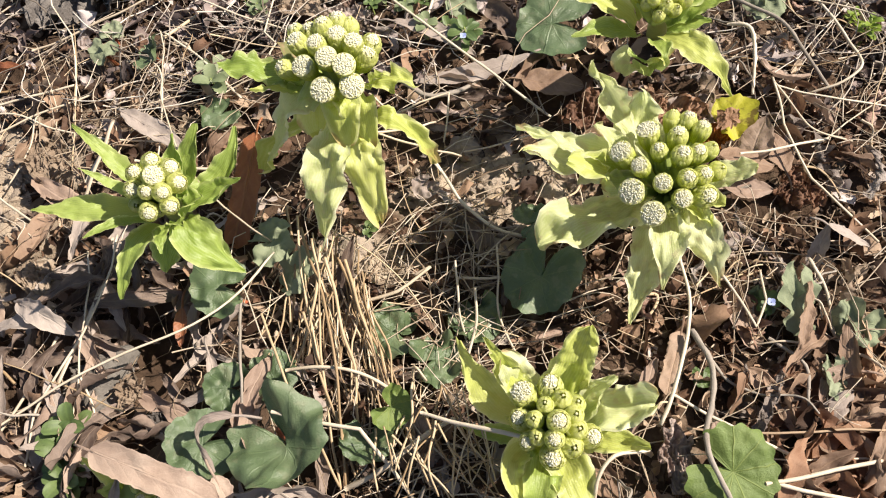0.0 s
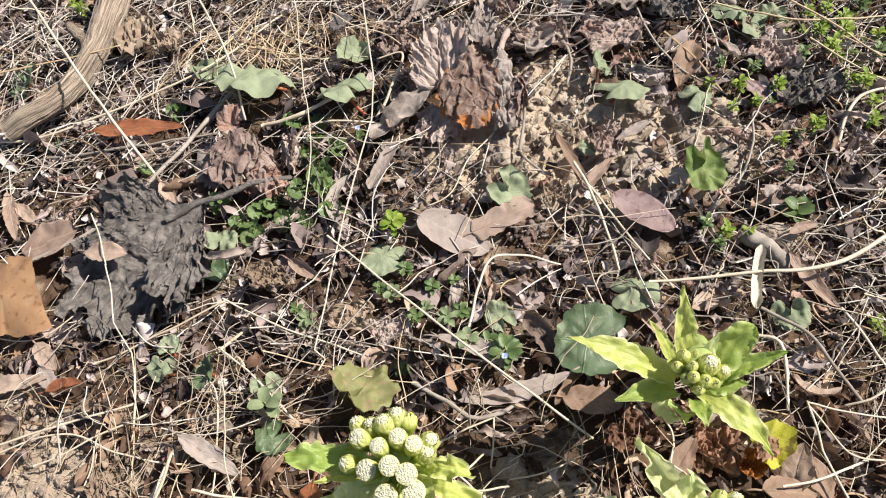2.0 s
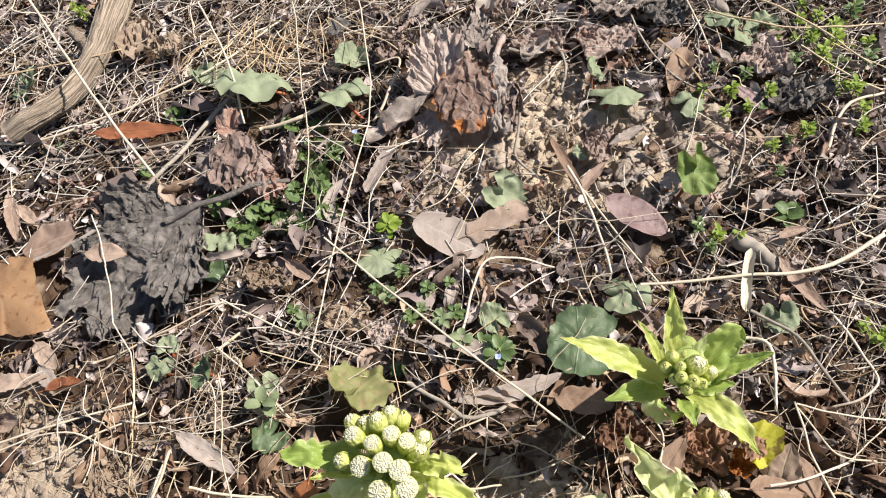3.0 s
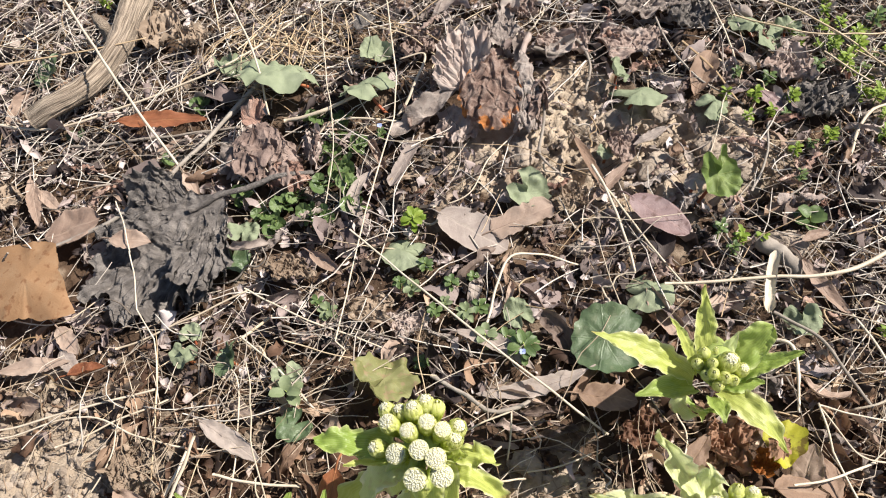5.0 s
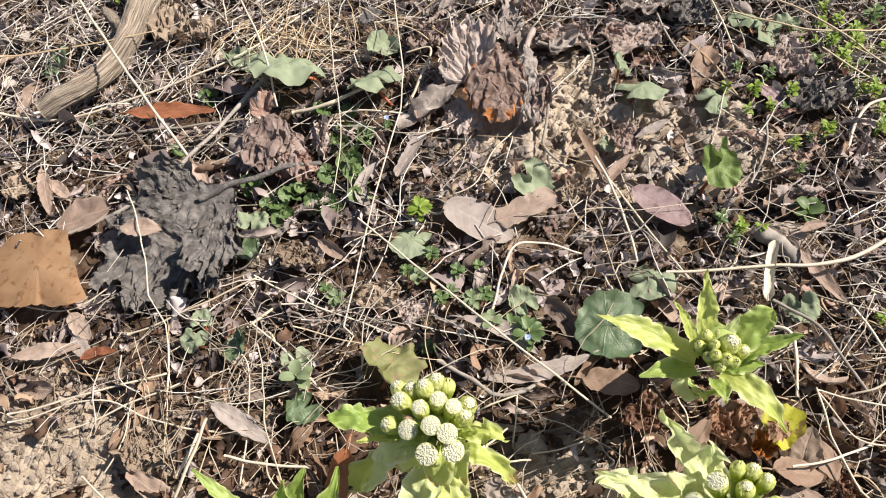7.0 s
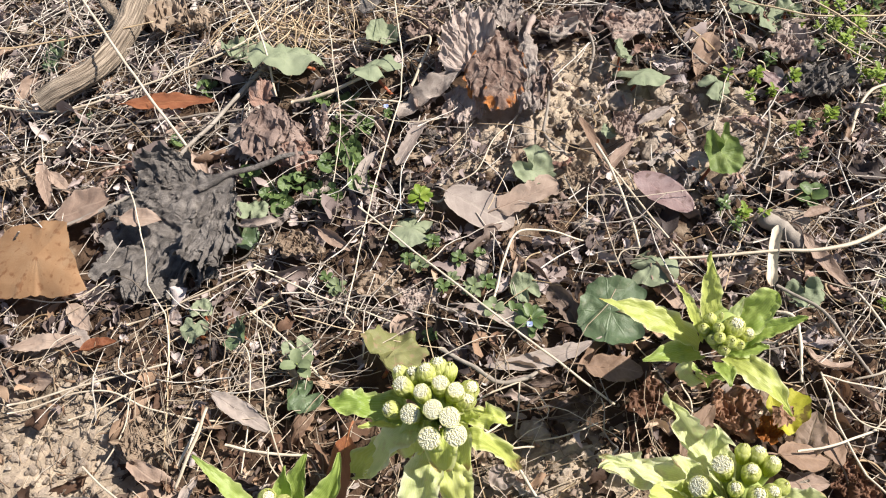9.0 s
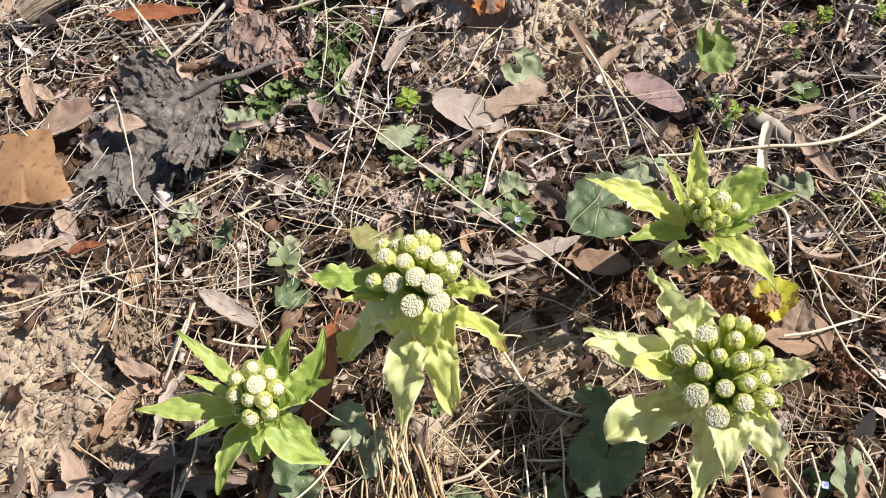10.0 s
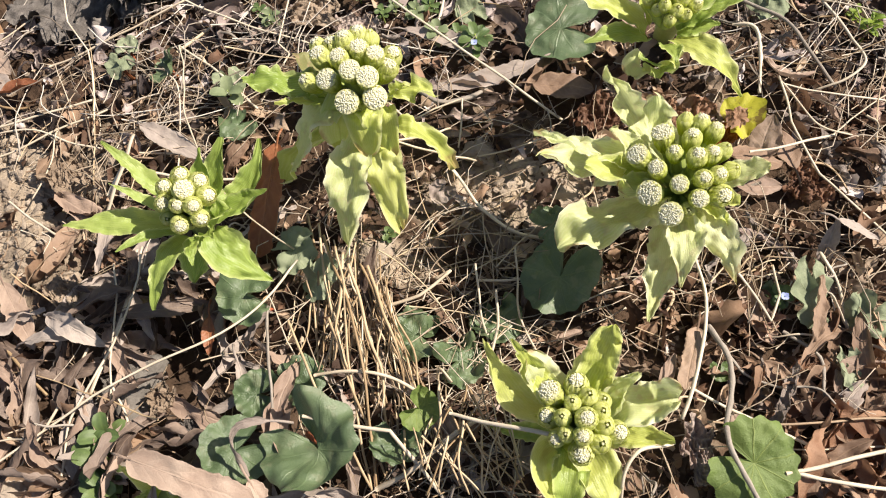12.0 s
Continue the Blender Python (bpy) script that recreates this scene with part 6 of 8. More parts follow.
crumpled("rusty withered leaf mass at plant base", (0.0714, 0.3098, -0.0178), 0.0207, rust_crumple_mat, 0.5, 2.2, (1.0, 0.8), seed=48)
crumpled("dark plum withered leaf under bracts", (0.1262, 0.3008, -0.0187), 0.0205, rust_crumple_mat, 0.6, 2.6, seed=50)
crumpled("orange brown decayed leaf under bracts", (0.1474, 0.2844, -0.0136), 0.0121, orange_crumple_mat, 0.7, 2.4, seed=52)
crumpled("dark red-brown withered leaf clump", (0.1989, 0.2509, -0.0242), 0.0159, rust_crumple_mat, 0.6, 2.4, seed=54)
crumpled("brown crinkled leaf below bracts", (0.0979, 0.0779, 0.0006), 0.0160, brown_crumple_mat, 0.5, 2.6, (0.7, 1.2), seed=56)
crumpled("grey withered leaf on clay clod", (-0.2076, 0.1171, 0.0072), 0.0110, pale_crumple_mat, 0.6, 2.6, seed=58)
crumpled("grey withered leaf bits", (-0.1883, 0.0989, 0.0031), 0.0114, dark_crumple_mat, 0.5, 3.0, seed=60)
crumpled("brown withered leaf clump on soil", (-0.2901, 0.1964, -0.0096), 0.0136, pale_crumple_mat, 0.6, 2.8, seed=62)
crumpled("pale withered leaf on litter", (-0.2409, 0.1253, -0.0061), 0.0139, clay_mat, 0.6, 1.6, seed=64)
crumpled("crinkled brown leaf bits on soil", (-0.3081, 0.2916, -0.0190), 0.0188, pale_crumple_mat, 0.5, 3.4, seed=66)
crumpled("dark withered leaf at far edge", (0.1678, 0.7321, -0.0064), 0.0253, dark_crumple_mat, 0.5, 2.6, seed=68)
crumpled("pale papery withered leaf", (0.1221, 0.7507, -0.0010), 0.0330, grey_crumple_mat, 0.4, 2.0, (1.3, 0.8), seed=70)
crumpled("pale papery withered leaf behind driftwood", (-0.3780, 0.7609, -0.0105), 0.0285, pale_crumple_mat, 0.6, 2.0, (0.9, 1.2), seed=72)
crumpled("tan curled leaf behind driftwood", (-0.3394, 0.7450, -0.0068), 0.0183, pale_crumple_mat, 0.7, 1.8, seed=74)
crumpled("withered brown leaf tatters far off", (-0.1010, 0.7081, -0.0043), 0.0230, brown_crumple_mat, 0.6, 3, seed=76)
crumpled("withered brown leaf tatters far off", (0.0363, 0.6967, 0.0008), 0.0227, brown_crumple_mat, 0.6, 2.6, (1.3, 0.7), seed=78)
crumpled("withered brown leaf tatters far off", (-0.0060, 0.7546, 0.0005), 0.0236, brown_crumple_mat, 0.6, 2.6, seed=80)
crumpled("withered brown leaf tatters far off", (0.1063, 0.7027, -0.0091), 0.0305, brown_crumple_mat, 0.4, 3.0, (1.2, 0.8), seed=82)
crumpled("dried grey seed clump", (0.0355, 0.5227, -0.0136), 0.0130, pale_crumple_mat, 0.7, 3.0, seed=84)

# ---- dry stalks with a line of their own ----
ST = "long pale dry grass stalk lying over the litter"
stalk("long thick straw-coloured stalk leaning over the litter", [(-0.4689, 0.7660, 0.0571), (-0.3795, 0.6420, 0.0275), (-0.3197, 0.5680, -0.0126)], 0.0019, 0.0021, wiggle=0.0008)
stalk("long thin straw-coloured stalk", [(-0.2905, 0.7444, 0.0519), (-0.2576, 0.6766, 0.0306), (-0.2423, 0.6222, 0.0051)], 0.0015, 0.0016, wiggle=0.0008)
stalk("bent thin pale grass stalk", [(-0.1321, 0.7397, 0.0485), (-0.1193, 0.6435, 0.0242), (-0.1211, 0.6000, 0.0172), (-0.1423, 0.5015, 0.0086), (-0.1582, 0.3832, 0.0001), (-0.1517, 0.3791, -0.0077), (-0.1728, 0.3391, -0.0110)], 0.0011, 0.0009, kinks=True)
stalk("fine upright grass stalk", [(-0.2041, 0.7641, 0.0272), (-0.1899, 0.6636, 0.0130), (-0.1771, 0.5530, 0.0011), (-0.1851, 0.5036, -0.0124)], 0.0008, 0.0007)
stalk(ST, [(-0.1500, 0.4726, 0.0230), (-0.0457, 0.3765, 0.0145), (0.0430, 0.3086, -0.0104)], 0.0012, 0.0014, wiggle=0.0006)
stalk("flat dry grass blade", [(-0.5489, 0.7122, 0.0053), (-0.4685, 0.7164, 0.0101), (-0.3821, 0.7291, 0.0159)], 0.0022, 0.0014, straw_mat, flat=0.5)
stalk(ST, [(-0.5401, 0.6509, -0.0165), (-0.4694, 0.6342, -0.0110), (-0.3873, 0.6557, -0.0034), (-0.2944, 0.6965, 0.0036), (-0.2219, 0.7692, 0.0026)], 0.0022, 0.0014)
stalk("grey weathered twig over dry litter", [(-0.4461, 0.4934, -0.0228), (-0.3779, 0.5167, -0.0109), (-0.3164, 0.5849, -0.0059), (-0.2624, 0.6797, -0.0055)], 0.0030, 0.0034, grey_stick_mat, rough=0.2)
stalk("grey weathered twig over dry litter", [(-0.4485, 0.6168, -0.0204), (-0.3639, 0.6153, -0.0116), (-0.2751, 0.6240, -0.0104)], 0.0024, 0.0018, grey_stick_mat, rough=0.2)
stalk("pale fibrous dry stem", [(-0.2287, 0.6216, -0.0044), (-0.1888, 0.6260, 0.0054), (-0.1524, 0.6460, 0.0055), (-0.1263, 0.6569, 0.0006)], 0.0032, 0.0024, rough=0.25)
stalk("pale arched dry stem", [(-0.2023, 0.5947, -0.0103), (-0.1856, 0.6120, 0.0009), (-0.1502, 0.6134, 0.0041), (-0.1124, 0.6098, -0.0012)], 0.0016, 0.0014)
stalk("thin curved dry stem", [(-0.1575, 0.6168, -0.0060), (-0.1281, 0.5888, -0.0004), (-0.1018, 0.5864, -0.0001), (-0.0714, 0.6009, -0.0072)], 0.0008, 0.0007)
stalk(ST, [(-0.3428, 0.3894, -0.0165), (-0.2829, 0.4131, -0.0083), (-0.2372, 0.4337, -0.0027)], 0.0013, 0.0012)
stalk(ST, [(-0.2383, 0.4349, -0.0027), (-0.1818, 0.4045, -0.0027), (-0.1195, 0.3791, -0.0073)], 0.0012, 0.0010)
stalk("thin kinked grass stalk", [(-0.3383, 0.4667, 0.0108), (-0.3235, 0.4153, 0.0039), (-0.3055, 0.3905, -0.0008), (-0.2961, 0.3502, -0.0072), (-0.2972, 0.3229, -0.0141)], 0.0009, 0.0008, kinks=True)
stalk("thin grass stalk standing on dark leaf", [(-0.3605, 0.5172, 0.0151), (-0.3383, 0.4667, 0.0108)], 0.0009)
stalk("thick pale dry stalk", [(0.0993, 0.4281, -0.0044), (0.1662, 0.4287, -0.0004), (0.2390, 0.4330, 0.0004), (0.2892, 0.4579, 0.0010)], 0.0017, 0.0028, wiggle=0.0008)
stalk("brown dry stalk on bare soil", [(0.0539, 0.5486, -0.0012), (0.0708, 0.4941, -0.0057), (0.0789, 0.4461, -0.0132)], 0.0019, 0.0016)
stalk("brown dry stalk on bare soil", [(0.0590, 0.5356, -0.0059), (0.0880, 0.4797, -0.0069), (0.1187, 0.4279, -0.0155)], 0.0015, 0.0013)
stalk("pale twisted stem over dry litter", [(0.2784, 0.5561, -0.0220), (0.2903, 0.5860, -0.0153), (0.3057, 0.6060, -0.0133), (0.3459, 0.6262, -0.0191)], 0.0024, 0.0020, rough=0.25)
stalk("thin dry stalk across the litter", [(0.1785, 0.7529, 0.0143), (0.1927, 0.6991, 0.0062), (0.2010, 0.6603, -0.0086)], 0.0013)
stalk("thin dry stalk across the litter", [(0.2304, 0.7486, 0.0109), (0.2872, 0.7062, 0.0044), (0.3408, 0.6555, -0.0129)], 0.0016, 0.0013, straw_mat)
stalk("thin dry stalk across the litter", [(0.2070, 0.7285, 0.0012), (0.2761, 0.6993, 0.0007), (0.3664, 0.7066, -0.0115)], 0.0013, 0.0013, straw_mat)
stalk("thin dry stalk across the litter", [(0.2843, 0.6798, -0.0071), (0.3114, 0.6442, -0.0074), (0.3439, 0.6245, -0.0151)], 0.0014, 0.0013, straw_mat)
stalk("grey dry stem over dry litter", [(0.1271, 0.7500, 0.0027), (0.1375, 0.7007, 0.0014), (0.1563, 0.6585, -0.0041), (0.1995, 0.6256, -0.0146)], 0.0016, 0.0014, grey_stick_mat)
stalk("flat brown dry blade", [(0.1520, 0.6925, 0.0041), (0.1787, 0.6544, -0.0016), (0.1969, 0.6256, -0.0144)], 0.0020, 0.0014, straw_mat, flat=0.4)
stalk("thin arched stem over dry litter", [(0.1744, 0.6067, -0.0081), (0.1989, 0.5869, -0.0107), (0.2208, 0.5748, -0.0188)], 0.0012)
stalk("dark arched stem over dry litter", [(0.1907, 0.5292, -0.0230), (0.2073, 0.5646, -0.0124), (0.2142, 0.5930, -0.0034), (0.2237, 0.5901, -0.0082)], 0.0018, 0.0014, grey_stick_mat)
stalk("curved pale stem over dry litter", [(-0.0423, 0.3954, -0.0118), (-0.0333, 0.4310, -0.0019), (-0.0203, 0.4549, 0.0041), (0.0004, 0.4574, 0.0017), (0.0351, 0.4536, -0.0113)], 0.0018, 0.0012)
stalk("brown twisted root-like stem", [(-0.0835, 0.3559, -0.0088), (-0.0594, 0.3396, -0.0045), (-0.0386, 0.3257, -0.0044), (-0.0199, 0.3291, -0.0049), (-0.0004, 0.3454, -0.0099)], 0.0026, 0.0026, grey_stick_mat, rough=0.35)
stalk("thin pale stem over soil", [(-0.0852, 0.5148, -0.0084), (-0.0554, 0.5257, -0.0040), (-0.0350, 0.5672, -0.0046), (-0.0138, 0.5959, -0.0076)], 0.0009)
stalk("brown hanging dry stem", [(0.0159, 0.6261, 0.0074), (0.0115, 0.5879, -0.0003), (0.0084, 0.5739, -0.0049), (0.0271, 0.5460, -0.0105)], 0.0026, 0.0016, grey_stick_mat, rough=0.3)
stalk("pale hanging dry stem", [(-0.0076, 0.7019, 0.0238), (-0.0020, 0.6635, 0.0156), (-0.0008, 0.6379, 0.0003)], 0.0036, 0.0024, rough=0.3)
stalk("curled brown dry stem", [(0.0108, 0.6853, 0.0126), (0.0346, 0.6768, 0.0117), (0.0495, 0.6969, 0.0105), (0.0616, 0.6729, 0.0028), (0.0569, 0.6430, -0.0047)], 0.0030, 0.0020, grey_stick_mat, rough=0.3)
stalk("bent pale dry blade", [(-0.1191, 0.6172, -0.0010), (-0.1058, 0.6474, 0.0086), (-0.0970, 0.6832, 0.0165), (-0.1205, 0.6804, 0.0119)], 0.0024, 0.0014, flat=0.5)
stalk(ST, [(-0.4256, 0.3227, -0.0200), (-0.3690, 0.3356, -0.0139), (-0.2981, 0.3512, -0.0094)], 0.0014)
stalk(ST, [(-0.4244, 0.3164, -0.0216), (-0.3489, 0.3310, -0.0128), (-0.2942, 0.3105, -0.0114), (-0.2225, 0.2996, -0.0105)], 0.0011)
stalk(ST, [(-0.4632, 0.4297, -0.0255), (-0.3952, 0.4190, -0.0178), (-0.3581, 0.4504, -0.0162)], 0.0010)
stalk("straight pale straw over dry litter", [(-0.2390, 0.2813, -0.0059), (-0.2088, 0.2760, -0.0048), (-0.1759, 0.2732, -0.0060)], 0.0016)
stalk(ST, [(-0.2371, 0.3936, -0.0082), (-0.2046, 0.3661, -0.0046), (-0.1723, 0.3313, -0.0067)], 0.0013)
stalk("broken straw piece over dry litter", [(-0.2401, 0.3907, -0.0122), (-0.2304, 0.4033, -0.0121), (-0.2048, 0.4234, -0.0115)], 0.0020, 0.0018, straw_mat)
stalk("fallen straw over dry litter", [(-0.2733, 0.2674, -0.0102), (-0.2691, 0.2828, -0.0070), (-0.2641, 0.3022, -0.0079)], 0.0020, 0.0017)
stalk("thin grass stalk over dry litter", [(-0.3218, 0.3244, -0.0112), (-0.3270, 0.2849, -0.0114), (-0.3339, 0.2727, -0.0149)], 0.0009)
stalk("thin grass stalk over dry litter", [(-0.2684, 0.3706, -0.0108), (-0.2435, 0.3676, -0.0058), (-0.2263, 0.3034, -0.0068), (-0.2261, 0.2624, -0.0085)], 0.0009)

stalk("long thin dry stalk", [(-0.1291, 0.1990, 0.0172), (-0.1505, 0.1668, 0.0236), (-0.2328, 0.1243, 0.0221), (-0.3055, 0.0806, 0.0102)], 0.0011, 0.0011, wiggle=0.0006)
stalk("dark crooked twig beside green leaves", [(-0.1432, 0.1672, 0.0216), (-0.1446, 0.1480, 0.0212), (-0.1382, 0.1166, 0.0238), (-0.1340, 0.0890, 0.0182)], 0.0014, 0.0012, grey_stick_mat, rough=0.25)
stalk("arching thin dry stalk over bracts", [(-0.2067, 0.3408, 0.0532), (-0.1752, 0.2470, 0.0836), (-0.1600, 0.2189, 0.0856), (-0.1492, 0.2088, 0.0664), (-0.1326, 0.2079, 0.0166)], 0.0007, 0.0008)
for k, (a, b, c) in enumerate((
        ((-0.1002, 0.1964, 0.0373), (-0.0927, 0.1270, 0.0266), (-0.0829, 0.0611, 0.0101)), ((-0.1109, 0.2097, 0.0264), (-0.0852, 0.1282, 0.0324), (-0.0789, 0.0610, 0.0100)),
        ((-0.0943, 0.1894, 0.0278), (-0.0759, 0.1229, 0.0267), (-0.0729, 0.0893, 0.0055)), ((-0.1319, 0.1552, 0.0266), (-0.1040, 0.1011, 0.0289), (-0.0823, 0.0632, 0.0119)),
        ((-0.0895, 0.1936, 0.0174), (-0.0684, 0.1459, 0.0167), (-0.0497, 0.1134, 0.0029)), ((-0.1004, 0.1992, 0.0231), (-0.1017, 0.1603, 0.0200), (-0.1167, 0.1206, 0.0054)),
        ((-0.1193, 0.2234, 0.0155), (-0.1060, 0.1620, 0.0159), (-0.0898, 0.1098, 0.0040)), ((-0.1068, 0.1606, 0.0201), (-0.0911, 0.1114, 0.0239), (-0.0724, 0.0641, 0.0076)),
        ((-0.0860, 0.1934, 0.0174), (-0.0678, 0.1410, 0.0211), (-0.0567, 0.1081, 0.0055)), ((-0.1253, 0.2321, 0.0149), (-0.1186, 0.1970, 0.0133), (-0.1194, 0.1536, 0.0007)))):
    stalk("straight straw in a dry tuft", [a, b, c], 0.0012 + 0.0002 * (k % 3), 0.0011, straw_mat, seed=k, wiggle=0.0016)

def straw_tuft(top, low, count, seed):
    """Loose straws of a dry tuft, nearly side by side, from the tall flower down the bank."""
    g = np.random.default_rng(seed)
    top, low = [np.asarray(p) for p in top], [np.asarray(p) for p in low]
    for n in range(count):
        u = g.uniform(0, 1)
        a = top[0] + (top[1] - top[0]) * u
        b = low[0] + (low[1] - low[0]) * np.clip(u + g.normal(0, 0.50), -0.35, 1.35)
        s0 = g.uniform(0, 0.35)
        a, b = a + (b - a) * s0, a + (b - a) * min(1, s0 + g.uniform(0.35, 0.75))
        lift = g.uniform(-0.020, 0.006)
        stalk("straight straw in a dry tuft", [a + UP * lift, (a + b) / 2 + UP * (lift + g.uniform(-0.004, 0.008)), b + UP * (lift * 0.5 - 0.004)], g.uniform(0.0006, 0.0011), g.uniform(0.0004, 0.0009), straw_mat, seed=n + 60, wiggle=0.0038, n=18, sides=6)


straw_tuft(((-0.1269, 0.2280, 0.0152), (-0.0757, 0.2007, 0.0167)), ((-0.1277, 0.0847, 0.0065), (-0.0599, 0.0669, 0.0071)), 60, 15)
straw_tuft(((-0.0679, 0.0941, 0.0400), (-0.0109, 0.0984, 0.0379)), ((-0.0480, 0.0427, 0.0348), (0.0005, 0.0415, 0.0331)), 14, 16)
straw_tuft(((-0.0380, 0.1197, 0.0321), (-0.0044, 0.1089, 0.0318)), ((-0.0443, 0.0470, 0.0433), (-0.0063, 0.0461, 0.0420)), 15, 27)
straw_tuft(((0.1229, 0.2056, -0.0021), (0.1802, 0.1903, -0.0095)), ((0.1759, 0.2022, -0.0099), (0.1284, 0.1782, -0.0008)), 16, 17)
stalk("arched straw over dry litter", [(-0.1127, 0.1229, 0.0232), (-0.0954, 0.1248, 0.0289), (-0.0733, 0.1222, 0.0267), (-0.0499, 0.1124, 0.0070)], 0.0015)
stalk("bent straw over dry litter", [(-0.1149, 0.0970, 0.0354), (-0.0922, 0.0921, 0.0396), (-0.0680, 0.0882, 0.0395), (-0.0545, 0.0725, 0.0265), (-0.0382, 0.0509, 0.0098)], 0.0016, 0.0016, kinks=True)
stalk("split dry stem over dry litter", [(-0.0782, 0.0610, 0.0100), (-0.0545, 0.0725, 0.0265), (-0.0316, 0.0886, 0.0244), (-0.0209, 0.0984, 0.0133)], 0.0024, 0.0018, rough=0.2)
stalk("straw across lime bracts", [(-0.0339, 0.0909, 0.0543), (-0.0055, 0.0824, 0.0660), (0.0209, 0.0744, 0.0734)], 0.0014, 0.0018)
stalk(ST, [(-0.0351, 0.2688, 0.0058), (-0.0124, 0.2309, 0.0073), (0.0030, 0.2199, 0.0035), (0.0262, 0.2157, -0.0072)], 0.0016)
stalk("thin stalk leaning on bracts", [(-0.0656, 0.2753, 0.0671), (-0.0455, 0.2704, 0.0320), (-0.0231, 0.2520, -0.0036)], 0.0010)
stalk(ST, [(-0.0743, 0.2517, 0.0634), (-0.0515, 0.2676, 0.0422), (-0.0323, 0.2918, 0.0107)], 0.0011)
stalk(ST, [(-0.0641, 0.2576, 0.0530), (-0.0420, 0.2625, 0.0323), (-0.0178, 0.2737, -0.0028)], 0.0011)
stalk(ST, [(-0.0677, 0.3033, 0.0008), (-0.0439, 0.3155, 0.0040), (-0.0243, 0.3209, 0.0034), (-0.0291, 0.2910, -0.0093)], 0.0010, kinks=True)
stalk(ST, [(-0.0147, 0.2796, -0.0072), (0.0065, 0.2842, -0.0041), (0.0301, 0.2935, -0.0093)], 0.0009)
stalk(ST, [(-0.0180, 0.1839, 0.0046), (0.0150, 0.1864, 0.0032)], 0.0013)
stalk("thin upright straw over dry litter", [(-0.0189, 0.1902, 0.0162), (-0.0186, 0.1590, 0.0124), (-0.0144, 0.1478, 0.0031)], 0.0010)
stalk("thin straw piece over dry litter", [(-0.0072, 0.1727, 0.0170), (-0.0088, 0.1550, 0.0124), (-0.0162, 0.1266, 0.0048)], 0.0013)
stalk("thin upright straw over dry litter", [(0.0057, 0.2037, 0.0084), (0.0048, 0.1603, 0.0054), (0.0152, 0.1374, -0.0013)], 0.0010)
stalk("light straw with broken end", [(-0.0734, 0.1691, 0.0070), (-0.0538, 0.1753, 0.0122), (-0.0346, 0.1888, 0.0127), (-0.0446, 0.1864, 0.0091)], 0.0017, 0.0014, kinks=True)
stalk("v-bent thin pale stalk", [(0.1351, 0.1812, 0.0085), (0.1508, 0.1510, 0.0033), (0.1598, 0.1683, 0.0015), (0.1606, 0.1880, -0.0018)], 0.0012, 0.0011, kinks=True)
stalk("thick pale leaning stem", [(0.1115, 0.1895, 0.0136), (0.1095, 0.1496, 0.0204), (0.0991, 0.1162, 0.0236), (0.0877, 0.0931, 0.0181)], 0.0014, 0.0018)
stalk("dark shrivelled stem over dry litter", [(0.1159, 0.1490, 0.0020), (0.1195, 0.1247, 0.0135), (0.1165, 0.1041, 0.0193), (0.1101, 0.0851, 0.0232), (0.1219, 0.0450, 0.0194)], 0.0026, 0.0022, grey_stick_mat, rough=0.3)
stalk("thin dark twig over dry litter", [(0.1039, 0.0910, 0.0112), (0.1485, 0.0906, 0.0078), (0.2138, 0.0933, -0.0039)], 0.0010, 0.0010, root_mat)
stalk(ST, [(0.1385, 0.0612, 0.0169), (0.1660, 0.0681, 0.0121), (0.2089, 0.0770, -0.0023)], 0.0017)
stalk(ST, [(0.1409, 0.0627, 0.0146), (0.1664, 0.0581, 0.0128), (0.2022, 0.0542, -0.0000)], 0.0017)
stalk("thin long dry stalk", [(0.0974, 0.1099, 0.0122), (0.1302, 0.0920, 0.0092), (0.1538, 0.0814, 0.0041), (0.1739, 0.0736, -0.0070)], 0.0013)
stalk("arched pale stem beside bracts", [(0.0493, 0.0454, 0.0343), (0.0502, 0.0589, 0.0531), (0.0582, 0.0691, 0.0579), (0.0756, 0.0741, 0.0504)], 0.0015)
stalk("bent long pale stalk", [(0.1893, 0.3223, 0.0023), (0.1904, 0.2895, -0.0010), (0.2029, 0.2512, -0.0065), (0.2404, 0.2130, -0.0199)], 0.0012, 0.0012, kinks=True)
stalk("thin pale stalk over dry litter", [(0.1897, 0.3189, 0.0023), (0.2094, 0.2882, -0.0044), (0.2408, 0.2878, -0.0210)], 0.0010, 0.0010)
stalk(ST, [(0.1598, 0.2650, 0.0023), (0.1866, 0.2718, -0.0001), (0.2238, 0.2868, -0.0176)], 0.0013)
stalk(ST, [(0.1955, 0.3269, -0.0123), (0.2307, 0.3189, -0.0150), (0.2711, 0.3154, -0.0243)], 0.0010)
stalk("fibrous pale dry stem", [(0.1718, 0.3800, -0.0111), (0.1833, 0.3745, -0.0059), (0.1848, 0.3551, -0.0099), (0.1812, 0.3245, -0.0172)], 0.0024, 0.0016, rough=0.3)
stalk("dry brown stem over dry litter", [(0.1799, 0.4032, -0.0116), (0.2062, 0.3790, -0.0076), (0.2173, 0.3560, -0.0084), (0.2360, 0.3296, -0.0236)], 0.0022, 0.0018, grey_stick_mat, rough=0.2)
stalk("hooked pale stem over dry litter", [(0.2392, 0.4016, -0.0161), (0.2511, 0.3619, -0.0132), (0.2561, 0.3420, -0.0134), (0.2412, 0.3307, -0.0160), (0.2207, 0.3289, -0.0243)], 0.0016, 0.0013)
